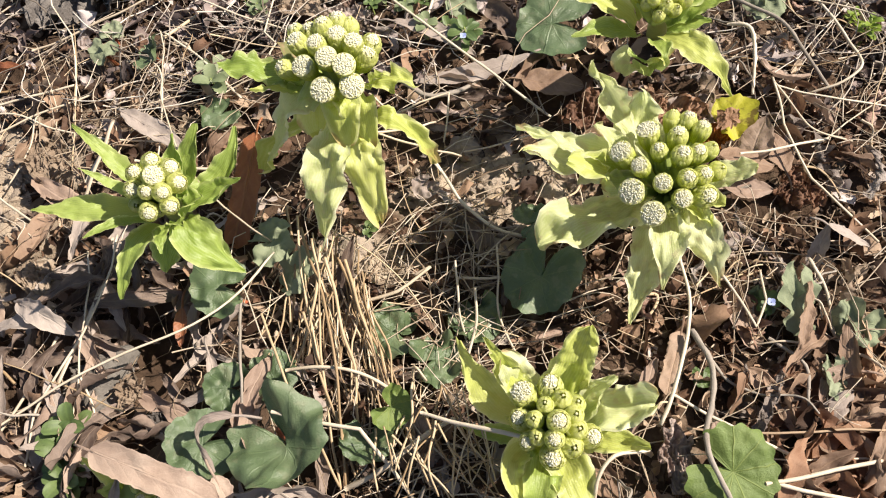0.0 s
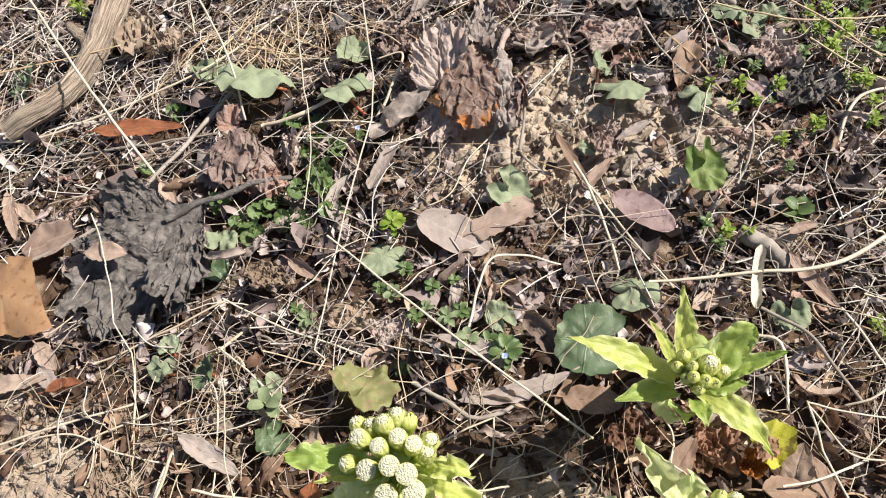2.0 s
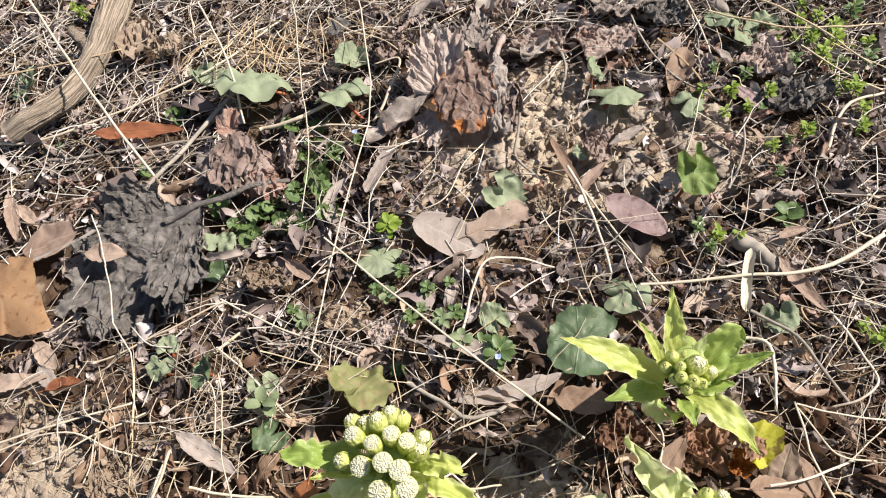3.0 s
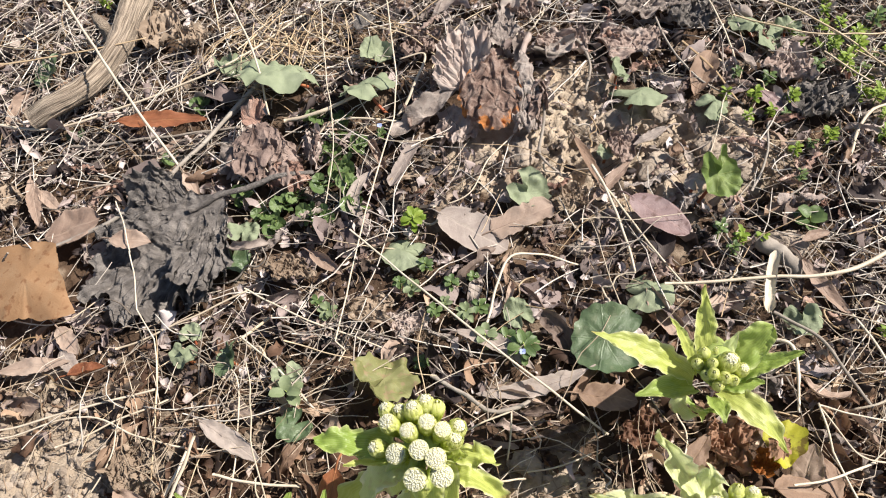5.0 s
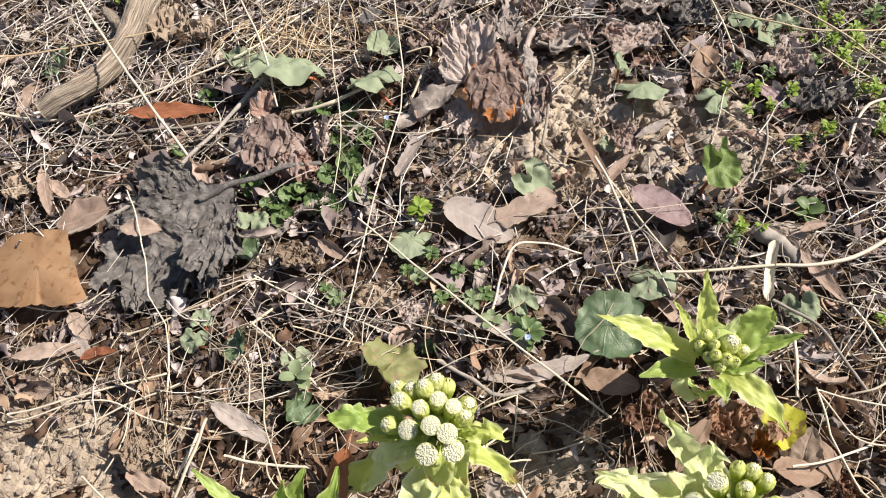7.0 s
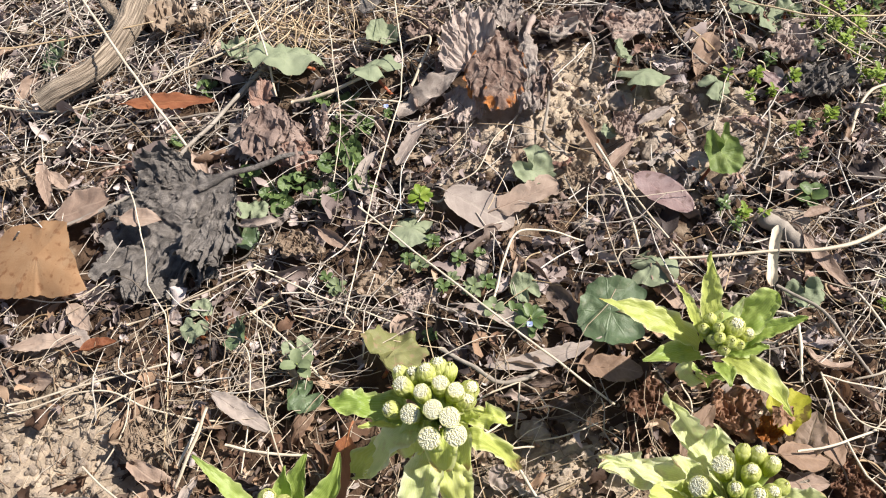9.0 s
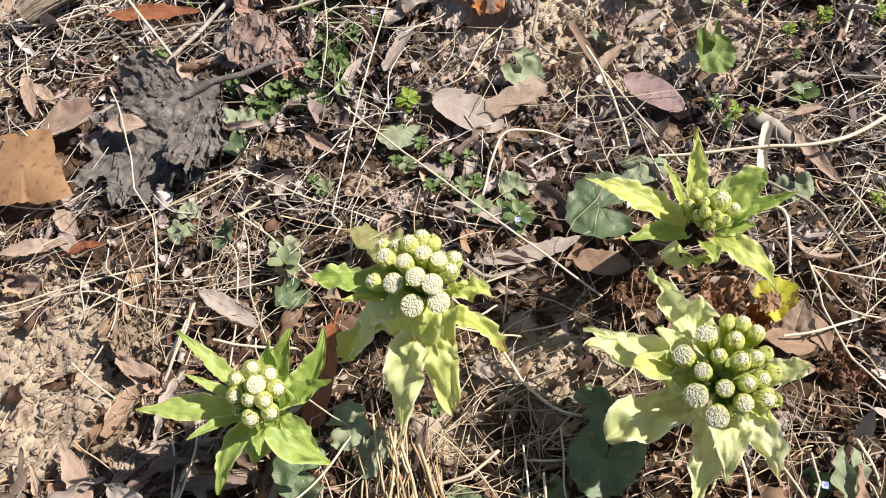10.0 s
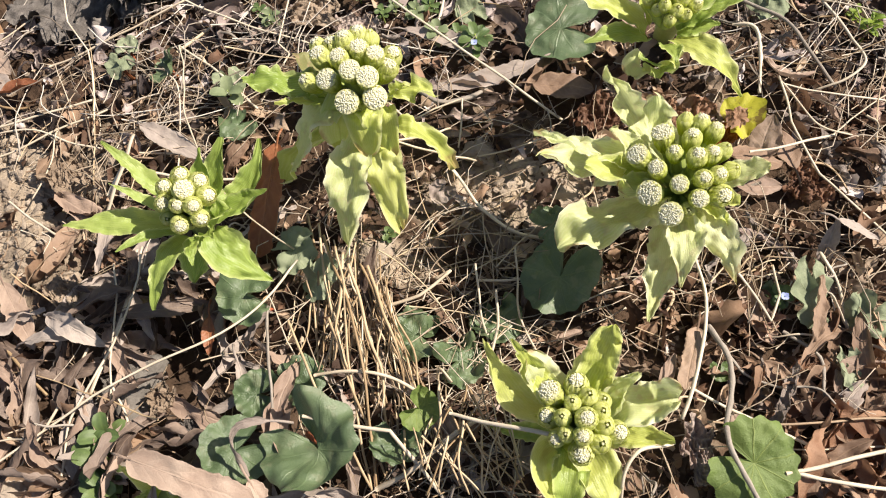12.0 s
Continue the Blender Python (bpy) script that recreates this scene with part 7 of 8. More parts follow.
stalk("shrivelled dark stem over dry litter", [(0.1615, 0.1472, -0.0093), (0.1765, 0.1313, -0.0054), (0.1748, 0.1081, -0.0056), (0.1780, 0.0996, -0.0113)], 0.0018, 0.0014, grey_stick_mat, rough=0.3)
stalk("rough dry stem over dry litter", [(0.1924, 0.1960, -0.0069), (0.1962, 0.1767, -0.0060), (0.1983, 0.1493, -0.0105)], 0.0018, 0.0014, rough=0.3)
stalk(ST, [(-0.2526, 0.2084, 0.0046), (-0.2420, 0.1552, 0.0132), (-0.2363, 0.1062, 0.0157), (-0.2462, 0.0663, 0.0091)], 0.0009)
stalk(ST, [(-0.2356, 0.2197, 0.0042), (-0.2390, 0.1544, 0.0154), (-0.2614, 0.1015, 0.0115), (-0.2626, 0.0672, 0.0066)], 0.0011)
stalk("broad flat straw over dry litter", [(-0.2423, 0.2209, -0.0021), (-0.2431, 0.1604, 0.0087), (-0.2543, 0.1228, 0.0058)], 0.0022, 0.0018, flat=0.4)
stalk(ST, [(-0.2572, 0.1501, 0.0093), (-0.2748, 0.1093, 0.0084), (-0.2937, 0.0747, 0.0051)], 0.0013)
stalk(ST, [(-0.2361, 0.1262, 0.0159), (-0.2240, 0.0994, 0.0145), (-0.2245, 0.0876, 0.0096)], 0.0011)
stalk("pale straw propped on litter", [(-0.2520, 0.3051, 0.0084), (-0.2619, 0.2770, 0.0036), (-0.2739, 0.2517, -0.0092)], 0.0020, 0.0020, flat=0.5)
stalk(ST, [(-0.3685, 0.3065, -0.0144), (-0.3397, 0.3197, -0.0118), (-0.2846, 0.3458, -0.0126)], 0.0012)
stalk(ST, [(-0.3469, 0.2695, -0.0132), (-0.3245, 0.2526, -0.0092), (-0.3016, 0.2383, -0.0093)], 0.0012)
stalk(ST, [(-0.3336, 0.1720, -0.0012), (-0.3063, 0.1467, 0.0041), (-0.2840, 0.1253, 0.0007)], 0.0018, 0.0014, straw_mat)
stalk(ST, [(-0.3162, 0.1040, 0.0016), (-0.2824, 0.0932, 0.0077), (-0.2598, 0.0767, 0.0058)], 0.0012)

stalk("grey weathered stub of wood half buried in soil", [(0.1840, 0.4760, -0.0180), (0.1990, 0.4590, -0.0170), (0.2120, 0.4430, -0.0230)], 0.0110, 0.0100, grey_stick_mat, name="wood_stub", sides=16, rough=0.25, wiggle=0.0)
# ---- driftwood ----
def driftwood():
    line = smooth_line([(-0.4880, 0.6440, -0.0060), (-0.4700, 0.6520, 0.0000), (-0.4470, 0.6660, 0.0020), (-0.4310, 0.6880, 0.0020), (-0.4210, 0.7150, 0.0030), (-0.4160, 0.7420, 0.0040), (-0.4120, 0.7850, 0.0080), (-0.4070, 0.8350, 0.0120), (-0.4020, 0.8900, 0.0150)], 120)
    base = line[0].copy()
    thing = empty("driftwood_branch", base, "bent weathered grey-brown branch with cracked wood lying in grass", "branch")
    s = Sheet()
    tube(s, line - base, 0.0110, 0.0150, 72, rough=0.10, grain=0.22, seed=5)
    part("limb", s, wood_mat, thing)
    k = Sheet()
    stub = np.asarray((-0.4360, 0.7560, 0.0120)) - base
    tube(k, smooth_line([stub + (0.004, -0.004, -0.012), stub, stub + (-0.010, 0.010, 0.006)], 8), 0.008, 0.004, 12, rough=0.3, seed=8)
    part("broken_twig", k, wood_mat, thing)


driftwood()


# ---- small weeds ----
def clods():
    shapes = []
    for n, (place, size) in enumerate((
            ((-0.2313, 0.1220, -0.0016), 0.016), ((-0.2274, 0.1350, -0.0047), 0.012), ((0.1114, 0.5572, -0.0212), 0.016), ((0.1912, 0.6124, -0.0228), 0.014), ((0.0815, 0.6134, -0.0171), 0.012),
            ((0.1220, 0.6230, -0.0183), 0.012), ((0.1656, 0.5826, -0.0229), 0.016), ((-0.0066, 0.5809, -0.0183), 0.014), ((-0.0406, 0.5757, -0.0182), 0.010), ((0.0398, 0.4769, -0.0210), 0.009),
            ((-0.0148, 0.2896, -0.0176), 0.009), ((0.2094, 0.4754, -0.0283), 0.013), ((-0.2949, 0.0660, -0.0001), 0.014), ((-0.0855, 0.2114, -0.0099), 0.010), ((0.1885, 0.5649, -0.0272), 0.016))):
        s = Sheet()
        u, v = np.meshgrid(np.linspace(0, np.pi, 30), np.linspace(0, 2 * np.pi, 48, endpoint=False), indexing="ij")
        d = np.stack([np.sin(u) * np.cos(v), np.sin(u) * np.sin(v), np.cos(u) * 0.55], -1)
        q = d.reshape(-1, 3)
        r = 1 + 0.38 * fbm(q * 1.4 + n * 7, n, 3) + 0.16 * np.abs(fbm(q * 5 + n, n + 5, 3)) + 0.06 * fbm(q * 15 + n, n + 9, 2)
        s.grid((q * r[:, None] * size).reshape(d.shape), wrap=True)
        ob = part("soil_clod", s, clay_mat if n < 2 else clod_mat)
        ob.location = place
        tagged(ob, "rough lump of dark grey clay" if n < 2 else "crumbly lump of pale brown soil", "soil clod", "lumps of soil")


clods()

SW = "low speedwell with small toothed green leaves"
weed("low speedwell with one pale blue flower", (-0.0141, 0.3750, -0.0121), 0.3, 1.15, weed_mat, 1, flower=(-0.003, -0.006, 0.016))
weed(SW, (-0.0270, 0.3861, -0.0139), 1.3, 0.9, weed_mat, 0)
weed(SW, (-0.0424, 0.3879, -0.0117), 2.3, 1.0, dusty_weed_mat, 0)
for k, (place, size) in enumerate((((-0.1022, 0.4337, -0.0117), 1.2), ((-0.0914, 0.4566, -0.0135), 0.9), ((-0.0697, 0.4381, -0.0116), 1.0), ((-0.0579, 0.4086, -0.0117), 1.1), ((-0.0830, 0.4129, -0.0116), 1.0), ((-0.0475, 0.4135, -0.0118), 1.0),
                                   ((-0.0753, 0.4218, -0.0156), 0.9), ((-0.1125, 0.4420, -0.0157), 0.8), ((-0.0522, 0.4455, -0.0156), 0.8), ((-0.1687, 0.4138, -0.0125), 1.1), ((-0.1794, 0.4261, -0.0128), 0.9), ((-0.0928, 0.3667, -0.0110), 0.8))):
    weed(SW, place, k * 1.1, size * 0.70, weed_mat if k % 3 else dusty_weed_mat, k % 2)
weed("tiny weed with bright blue flower", (-0.1363, 0.6011, -0.0081), 0.5, 0.6, weed_mat, 0, flower=(0.0, -0.002, 0.016))
GI = "ground ivy sprig with small scalloped round leaves"
for k, (place, size) in enumerate((((-0.1698, 0.5622, -0.0104), 1.0), ((-0.1604, 0.5422, -0.0108), 0.9), ((-0.1869, 0.5472, -0.0114), 1.0), ((-0.1969, 0.5149, -0.0146), 1.0), ((-0.1828, 0.5065, -0.0123), 0.9), ((-0.1535, 0.5199, -0.0112), 0.9),
                                   ((-0.2000, 0.6258, -0.0090), 1.0), ((-0.1751, 0.6218, -0.0103), 0.9), ((-0.1568, 0.5924, -0.0129), 0.8), ((-0.2193, 0.5289, -0.0150), 0.9), ((-0.2396, 0.5193, -0.0180), 1.0), ((-0.1834, 0.5863, -0.0140), 1.0),
                                   ((-0.2585, 0.5396, -0.0184), 0.9), ((-0.2106, 0.5392, -0.0164), 0.8), ((-0.1797, 0.6065, -0.0131), 0.8), ((-0.2273, 0.5061, -0.0178), 0.9), ((-0.3171, 0.6558, -0.0174), 0.9), ((-0.3401, 0.5934, -0.0210), 0.8), ((-0.3274, 0.5584, -0.0213), 0.8))):
    weed(GI, place, k * 1.7, size, weed_mat, 5, name="ground_ivy_sprig")
CW = "chickweed tuft with tiny bright green leaves"
for k, (place, size) in enumerate((((0.3433, 0.7269, -0.0204), 1.5), ((0.3172, 0.6888, -0.0210), 1.4), ((0.2963, 0.6923, -0.0192), 1.2), ((0.2742, 0.6665, -0.0192), 1.1), ((0.3029, 0.6740, -0.0208), 1.3), ((0.3217, 0.6319, -0.0249), 1.3), ((0.2259, 0.6519, -0.0167), 1.1),
                                   ((0.2088, 0.6309, -0.0169), 1.2), ((0.2422, 0.6276, -0.0193), 1.2), ((0.1978, 0.6590, -0.0145), 0.9), ((0.1831, 0.6344, -0.0150), 0.9), ((0.1993, 0.6071, -0.0176), 0.9), ((0.2335, 0.6106, -0.0197), 0.8), ((0.2664, 0.5846, -0.0236), 1.2),
                                   ((0.2325, 0.5682, -0.0220), 1.0), ((0.2316, 0.5402, -0.0233), 0.9), ((0.3148, 0.5852, -0.0272), 1.2), ((0.3234, 0.6083, -0.0265), 1.0), ((0.1539, 0.4865, -0.0203), 1.0), ((0.1690, 0.4780, -0.0215), 1.1), ((0.1849, 0.4753, -0.0226), 1.0), ((0.1600, 0.4668, -0.0212), 0.9),
                                   ((0.2912, 0.7187, -0.0171), 1.0), ((0.3218, 0.7075, -0.0201), 1.2), ((0.3442, 0.6673, -0.0244), 1.2), ((0.2626, 0.3921, -0.0301), 0.9), ((0.2212, 0.6139, -0.0187), 0.9), ((0.2500, 0.5764, -0.0248), 0.9), ((-0.4578, 0.8189, -0.0151), 1.2), ((-0.4708, 0.8302, -0.0154), 1.0))):
    weed(CW, place, k * 0.9, size * 0.75, sedum_mat if k % 3 else weed_mat, 3, name="chickweed_tuft")
g_tuft = np.random.default_rng(33)
for k in range(26):
    px, py = 0.305 + g_tuft.normal(0, 0.035), 0.690 + g_tuft.normal(0, 0.035)
    weed(CW, (px, py, float(ground_z(px, py)) + 0.002), k * 1.3, g_tuft.uniform(0.6, 0.95), sedum_mat if k % 4 else weed_mat, 3, name="chickweed_tuft")
weed("yellow-green seedling among dead leaves", (-0.1020, 0.4976, -0.0089), 0.4, 1.0, sedum_mat, 1, name="seedling")
weed("pale weed sprig with pointed leaves", (-0.1919, 0.3410, -0.0055), 0.4, 0.6, dusty_weed_mat, 4, name="leafy_sprig")
weed("low rosette of glossy round green leaves", (-0.2353, 0.0954, 0.0127), 0.4, 0.6, weed_mat, 4, name="leaf_rosette")
weed("low rosette of glossy round green leaves", (-0.2374, 0.0812, 0.0119), 1.6, 0.6, weed_mat, 4, name="leaf_rosette")
weed("low rosette of glossy round green leaves", (-0.2321, 0.0671, 0.0113), 2.9, 0.6, weed_mat, 4, name="leaf_rosette")
weed("low rosette of glossy round green leaves", (-0.2407, 0.0888, 0.0112), 4.0, 0.55, weed_mat, 4, name="leaf_rosette")
weed("low rosette of glossy round green leaves", (-0.2283, 0.0733, 0.0108), 5.1, 0.5, weed_mat, 4, name="leaf_rosette")
weed(SW, (0.1612, 0.1693, -0.0107), 0.2, 0.8, weed_mat, 0, flower=(0.0, -0.003, 0.012))
weed("tiny green seedling on soil", (-0.0762, 0.2246, -0.0089), 0.2, 0.6, weed_mat, 0, name="seedling")
weed("tiny green seedling on soil", (0.2301, 0.4971, -0.0271), 0.2, 0.9, weed_mat, 2, name="seedling")
weed("yellow-green weed tip among dead leaves", (0.2697, 0.3799, -0.0307), 0.2, 1.0, sedum_mat, 3, name="chickweed_tuft")


# ---- the litter that nobody could count ----
def spread(count, seed, keep, area=(-0.70, 0.60, -0.10, 1.02)):
    """Random places in the plan, kept where keep(x, y) says so."""
    g = np.random.default_rng(seed)
    x, y = g.uniform(area[0], area[1], count), g.uniform(area[2], area[3], count)
    ok = (g.uniform(0, 1, count) < keep(x, y)) & ~covered(x, y)
    return x[ok], y[ok], g


def leafy(x, y):
    """1 where whole dead leaves lie thick and straw is scarce."""
    return np.clip(sum(np.exp(-(((x - a) / c) ** 2 + ((y - b) / e) ** 2)) for a, b, c, e in ((-0.24, 0.12, 0.09, 0.08), (0.19, 0.09, 0.04, 0.04))), 0, 1)


def straw_zone(x, y):
    z = sum(np.exp(-(((x - a) / c) ** 2 + ((y - b) / d) ** 2)) for a, b, c, d in ((-0.40, 0.72, 0.22, 0.14), (-0.09, 0.13, 0.08, 0.11), (-0.24, 0.36, 0.11, 0.08), (0.14, 0.19, 0.05, 0.03), (0.00, 0.12, 0.06, 0.06), (0.30, 0.42, 0.10, 0.10), (0.30, 0.72, 0.1, 0.1), (0.0, 0.80, 0.4, 0.08), (0.0, 0.215, 0.05, 0.05)))
    return np.clip(z, 0, 1) * (1 - 0.9 * leafy(x, y))


def strewn(shapes, faces, uv, place, turn, size, pick):
    """Many copies of a few small shapes, turned and sized, as one sheet of points."""
    g = np.einsum("nij,nkj->nki", turn, shapes[pick] * size[:, None, None]) + place[:, None]
    n, k = g.shape[:2]
    f = (faces[None] + (np.arange(n) * k)[:, None, None]).reshape(-1, faces.shape[1])
    s = Sheet()
    s.add(g.reshape(-1, 3), f, np.tile(uv, (n, 1)))
    return s


def turns(g, n, tip):
    """n rotations: any way round, and tipped by about so many radians."""
    a, b, c = g.uniform(0, 2 * np.pi, n), g.normal(0, tip, n), g.normal(0, tip, n)
    z, o = np.zeros(n), np.ones(n)
    rz = np.stack([np.cos(a), -np.sin(a), z, np.sin(a), np.cos(a), z, z, z, o], -1).reshape(n, 3, 3)
    rx = np.stack([o, z, z, z, np.cos(b), -np.sin(b), z, np.sin(b), np.cos(b)], -1).reshape(n, 3, 3)
    ry = np.stack([np.cos(c), z, np.sin(c), z, o, z, -np.sin(c), z, np.cos(c)], -1).reshape(n, 3, 3)
    return rz @ rx @ ry


def scatter_fragments():
    g = np.random.default_rng(30)
    shapes = []
    for n in range(90):
        s = Sheet()
        strip(s, (-0.5, 0, 0), (0.5, 0, 0.001), g.uniform(0.2, 0.75), arch=g.uniform(-0.2, 0.3), bow=g.normal(0, 0.12), roll=g.normal(0, 25), twist=g.normal(0, 60), cup=g.uniform(10, 120), ripple=0.45, shape=("lance", "torn", "oval", "ribbon")[n % 4], nu=8, nv=5, seed=n, ragged=0.4, pleat=0.12)
        shapes.append(s.v[0])
    faces, uv, shapes = s.f[0], s.uv[0], np.array(shapes)
    x, y, g = spread(24000, 31, lambda x, y: (0.92 - 0.80 * bare(x, y)) * (1 - 0.6 * leafy(x, y)))
    n = len(x)
    size = g.choice((0.005, 0.009, 0.016, 0.026), n, p=(0.34, 0.40, 0.20, 0.06)) * g.uniform(0.7, 1.4, n)
    place = np.stack([x, y, ground_z(x, y) + 0.001 + g.uniform(0.0, 0.009, n) ** 1.0], -1)
    turn, pick = turns(g, n, 0.5), g.integers(0, len(shapes), n)
    # warm brown litter up to about y 0.36, paler and greyer beyond
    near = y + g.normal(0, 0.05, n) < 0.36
    for mask, mat, label in ((near, warm_litter_mat, "broken brown dead leaf fragments covering the soil"), (~near, litter_mat, "pale grey-brown leaf fragments covering the soil")):
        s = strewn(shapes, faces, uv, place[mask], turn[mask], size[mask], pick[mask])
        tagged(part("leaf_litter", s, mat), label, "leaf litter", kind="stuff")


def scatter_straw():
    near, far = Sheet(), Sheet()
    x, y, g = spread(15000, 41, lambda x, y: (0.20 - 0.15 * leafy(x, y) + 0.60 * straw_zone(x, y)) * (1 - 0.75 * bare(x, y)))
    z = ground_z(x, y)
    for n in range(len(x)):
        # straw turns paler and greyer beyond about y 0.38
        s = far if y[n] + g.normal(0, 0.04) > 0.38 else near
        long = g.uniform(0.02, 0.10)
        a = g.normal(0.5, 0.9) if g.uniform() < 0.6 else g.uniform(0, np.pi)
        w = np.array([math.cos(a), math.sin(a), g.normal(0, 0.10)]) * long / 2
        c = np.array([x[n], y[n], z[n] + g.uniform(0.006, 0.020)])
        curl = 2.2 if g.uniform() < 0.35 else 1.0
        bend = np.array([g.normal(0, 0.12), g.normal(0, 0.12), g.normal(0.0, 0.04)]) * long * curl
        wide = 1.4 if s is far else 1.0
        tube(s, smooth_line([c - w, c + bend, c + w], 8), wide * g.uniform(0.0002, 0.00052), wide * g.uniform(0.00015, 0.00040), 4, wiggle=0.0026 * curl, seed=n % 50)
    tagged(part("loose_straw", near, straw_mat), "tangle of thin dry straw over the litter", "straw", kind="stuff")
    tagged(part("loose_straw", far, far_straw_mat), "tangle of thin pale straw over the litter", "straw", kind="stuff")


def scatter_roots():
    s = Sheet()
    x, y, g = spread(6500, 51, lambda x, y: 0.75 - 0.3 * bare(x, y))
    z = ground_z(x, y)
    for n in range(len(x)):
        long = g.uniform(0.015, 0.05)
        a = g.uniform(0, 2 * np.pi)
        line = [np.array([x[n], y[n], z[n] + g.uniform(0.002, 0.010)])]
        for k in range(4):
            a += g.normal(0, 0.7)
            line.append(line[-1] + np.array([math.cos(a), math.sin(a), g.normal(0, 0.12)]) * long / 4)
        tube(s, smooth_line(line, 8), g.uniform(0.0002, 0.00055), 0.0002, 3)
    tagged(part("fine_rootlets", s, root_mat), "fine curling brown rootlets and stems in litter", "rootlets", kind="stuff")


def scatter_crumbs():
    x, y, g = spread(110000, 61, lambda x, y: 0.03 + 0.90 * bare(x, y))
    n = len(x)
    t = (1 + 5 ** 0.5) / 2
    ico = unit(np.array([(-1, t, 0), (1, t, 0), (-1, -t, 0), (1, -t, 0), (0, -1, t), (0, 1, t), (0, -1, -t), (0, 1, -t), (t, 0, -1), (t, 0, 1), (-t, 0, -1), (-t, 0, 1)]))
    faces = np.array([(0, 11, 5), (0, 5, 1), (0, 1, 7), (0, 7, 10), (0, 10, 11), (1, 5, 9), (5, 11, 4), (11, 10, 2), (10, 7, 6), (7, 1, 8), (3, 9, 4), (3, 4, 2), (3, 2, 6), (3, 6, 8), (3, 8, 9), (4, 9, 5), (2, 4, 11), (6, 2, 10), (8, 6, 7), (9, 8, 1)])
    shapes = ico[None] * (1 + g.uniform(-0.3, 0.3, (60, 12, 1))) * g.uniform(0.6, 1.2, (60, 1, 3))
    size = 0.0006 + 0.0040 * g.uniform(0, 1, n) ** 4.0
    s = strewn(shapes, faces, np.zeros((12, 2)), np.stack([x, y, ground_z(x, y) + size * 0.3], -1), turns(g, n, 1.0), size, g.integers(0, 60, n))
    tagged(part("soil_crumbs", s, clod_mat, smooth=False), "loose crumbs of pale soil", "soil crumbs", kind="stuff")


def scatter_leaves():
    """Whole dead leaves strewn about, each a thing of its own on one of a few shared meshes."""
    kinds = []
    for n in range(14):
        s = Sheet()
        long = 0.030 + 0.020 * (n % 4) / 3
        strip(s, (-long / 2, 0, 0), (long / 2, 0, 0), long * (0.24 + 0.10 * (n % 3)), arch=0.004 * ((n % 5) - 1.5), bow=0.003 * ((n % 3) - 1), cup=25 + 20 * (n % 6), pleat=0.07, twist=30 * ((n % 4) - 1.5), ripple=0.26, nu=20, nv=9, seed=n + 200, ragged=0.10, shape=("lance", "lance", "torn", "oval")[n % 4])
        kinds.append(s.mesh("strewn_leaf", brown_leaf_mat))
    x, y, g = spread(560, 71, lambda x, y: 0.62 - 0.5 * bare(x, y), (-0.62, 0.45, -0.05, 0.95))
    mats = (brown_leaf_mat, pink_leaf_mat, grey_leaf_mat, brown_leaf_mat, drift_leaf_mat, pink_leaf_mat, brown_leaf_mat)
    words = ("brown curled dead leaf in the litter", "pinkish brown dead leaf in the litter", "greyish dead leaf in the litter", "brown curled dead leaf in the litter", "dark brown dead leaf in the litter", "pinkish brown dead leaf in the litter", "brown curled dead leaf in the litter")
    for n in range(min(len(x), 290)):
        ob = new("strewn_leaf", kinds[n % len(kinds)])
        ob.location = (x[n], y[n], ground_z(x[n], y[n]) + g.uniform(0.004, 0.009))
        ob.rotation_euler = (g.normal(0, 0.35), g.normal(0, 0.22), g.uniform(0, 6.28))
        k = int(g.integers(0, len(mats)))
        ob.material_slots[0].link = "OBJECT"
        ob.material_slots[0].material = mats[k]
        tagged(ob, words[k], "dead leaf", "strewn dead leaves")
    narrow = []
    for n in range(10):
        s = Sheet()
        long = 0.040 + 0.003 * n
        strip(s, (-long / 2, 0, 0), (long / 2, 0, 0), 0.009 + 0.0006 * n, arch=0.005 * ((n % 4) - 1), bow=0.005 * ((n % 3) - 1), cup=40 + 18 * (n % 5), twist=60 * ((n % 3) - 1), ripple=0.3, nu=24, nv=8, seed=n + 300, ragged=0.16, pleat=0.07)
        narrow.append(s.mesh("narrow_dead_leaf", grey_leaf_mat))
    x, y, g = spread(2400, 75, lambda x, y: 0.9 * leafy(x, y) * (1 - bare(x, y)), (-0.40, 0.30, 0.02, 0.34))
    mats = (grey_leaf_mat, drift_leaf_mat, pink_leaf_mat, drift_leaf_mat)
    words = ("greyish narrow curled willow leaf in a drift", "brown narrow curled leaf in a drift", "pinkish narrow curled leaf in a drift", "brown narrow curled leaf in a drift")
    for n in range(min(len(x), 170)):
        ob = new("narrow_dead_leaf", narrow[n % 10])
        ob.location = (x[n], y[n], ground_z(x[n], y[n]) + g.uniform(0.003, 0.022))
        ob.rotation_euler = (g.normal(0, 0.8), g.normal(0, 0.3), g.uniform(0, 6.28))
        k = int(g.integers(0, 4))
        ob.material_slots[0].link = "OBJECT"
        ob.material_slots[0].material = mats[k] if x[n] < 0.05 else (rust_crumple_mat, brown_leaf_mat)[n % 2]
        tagged(ob, words[k if x[n] < 0.05 else 1], "dead leaf", "leaves in drifts")


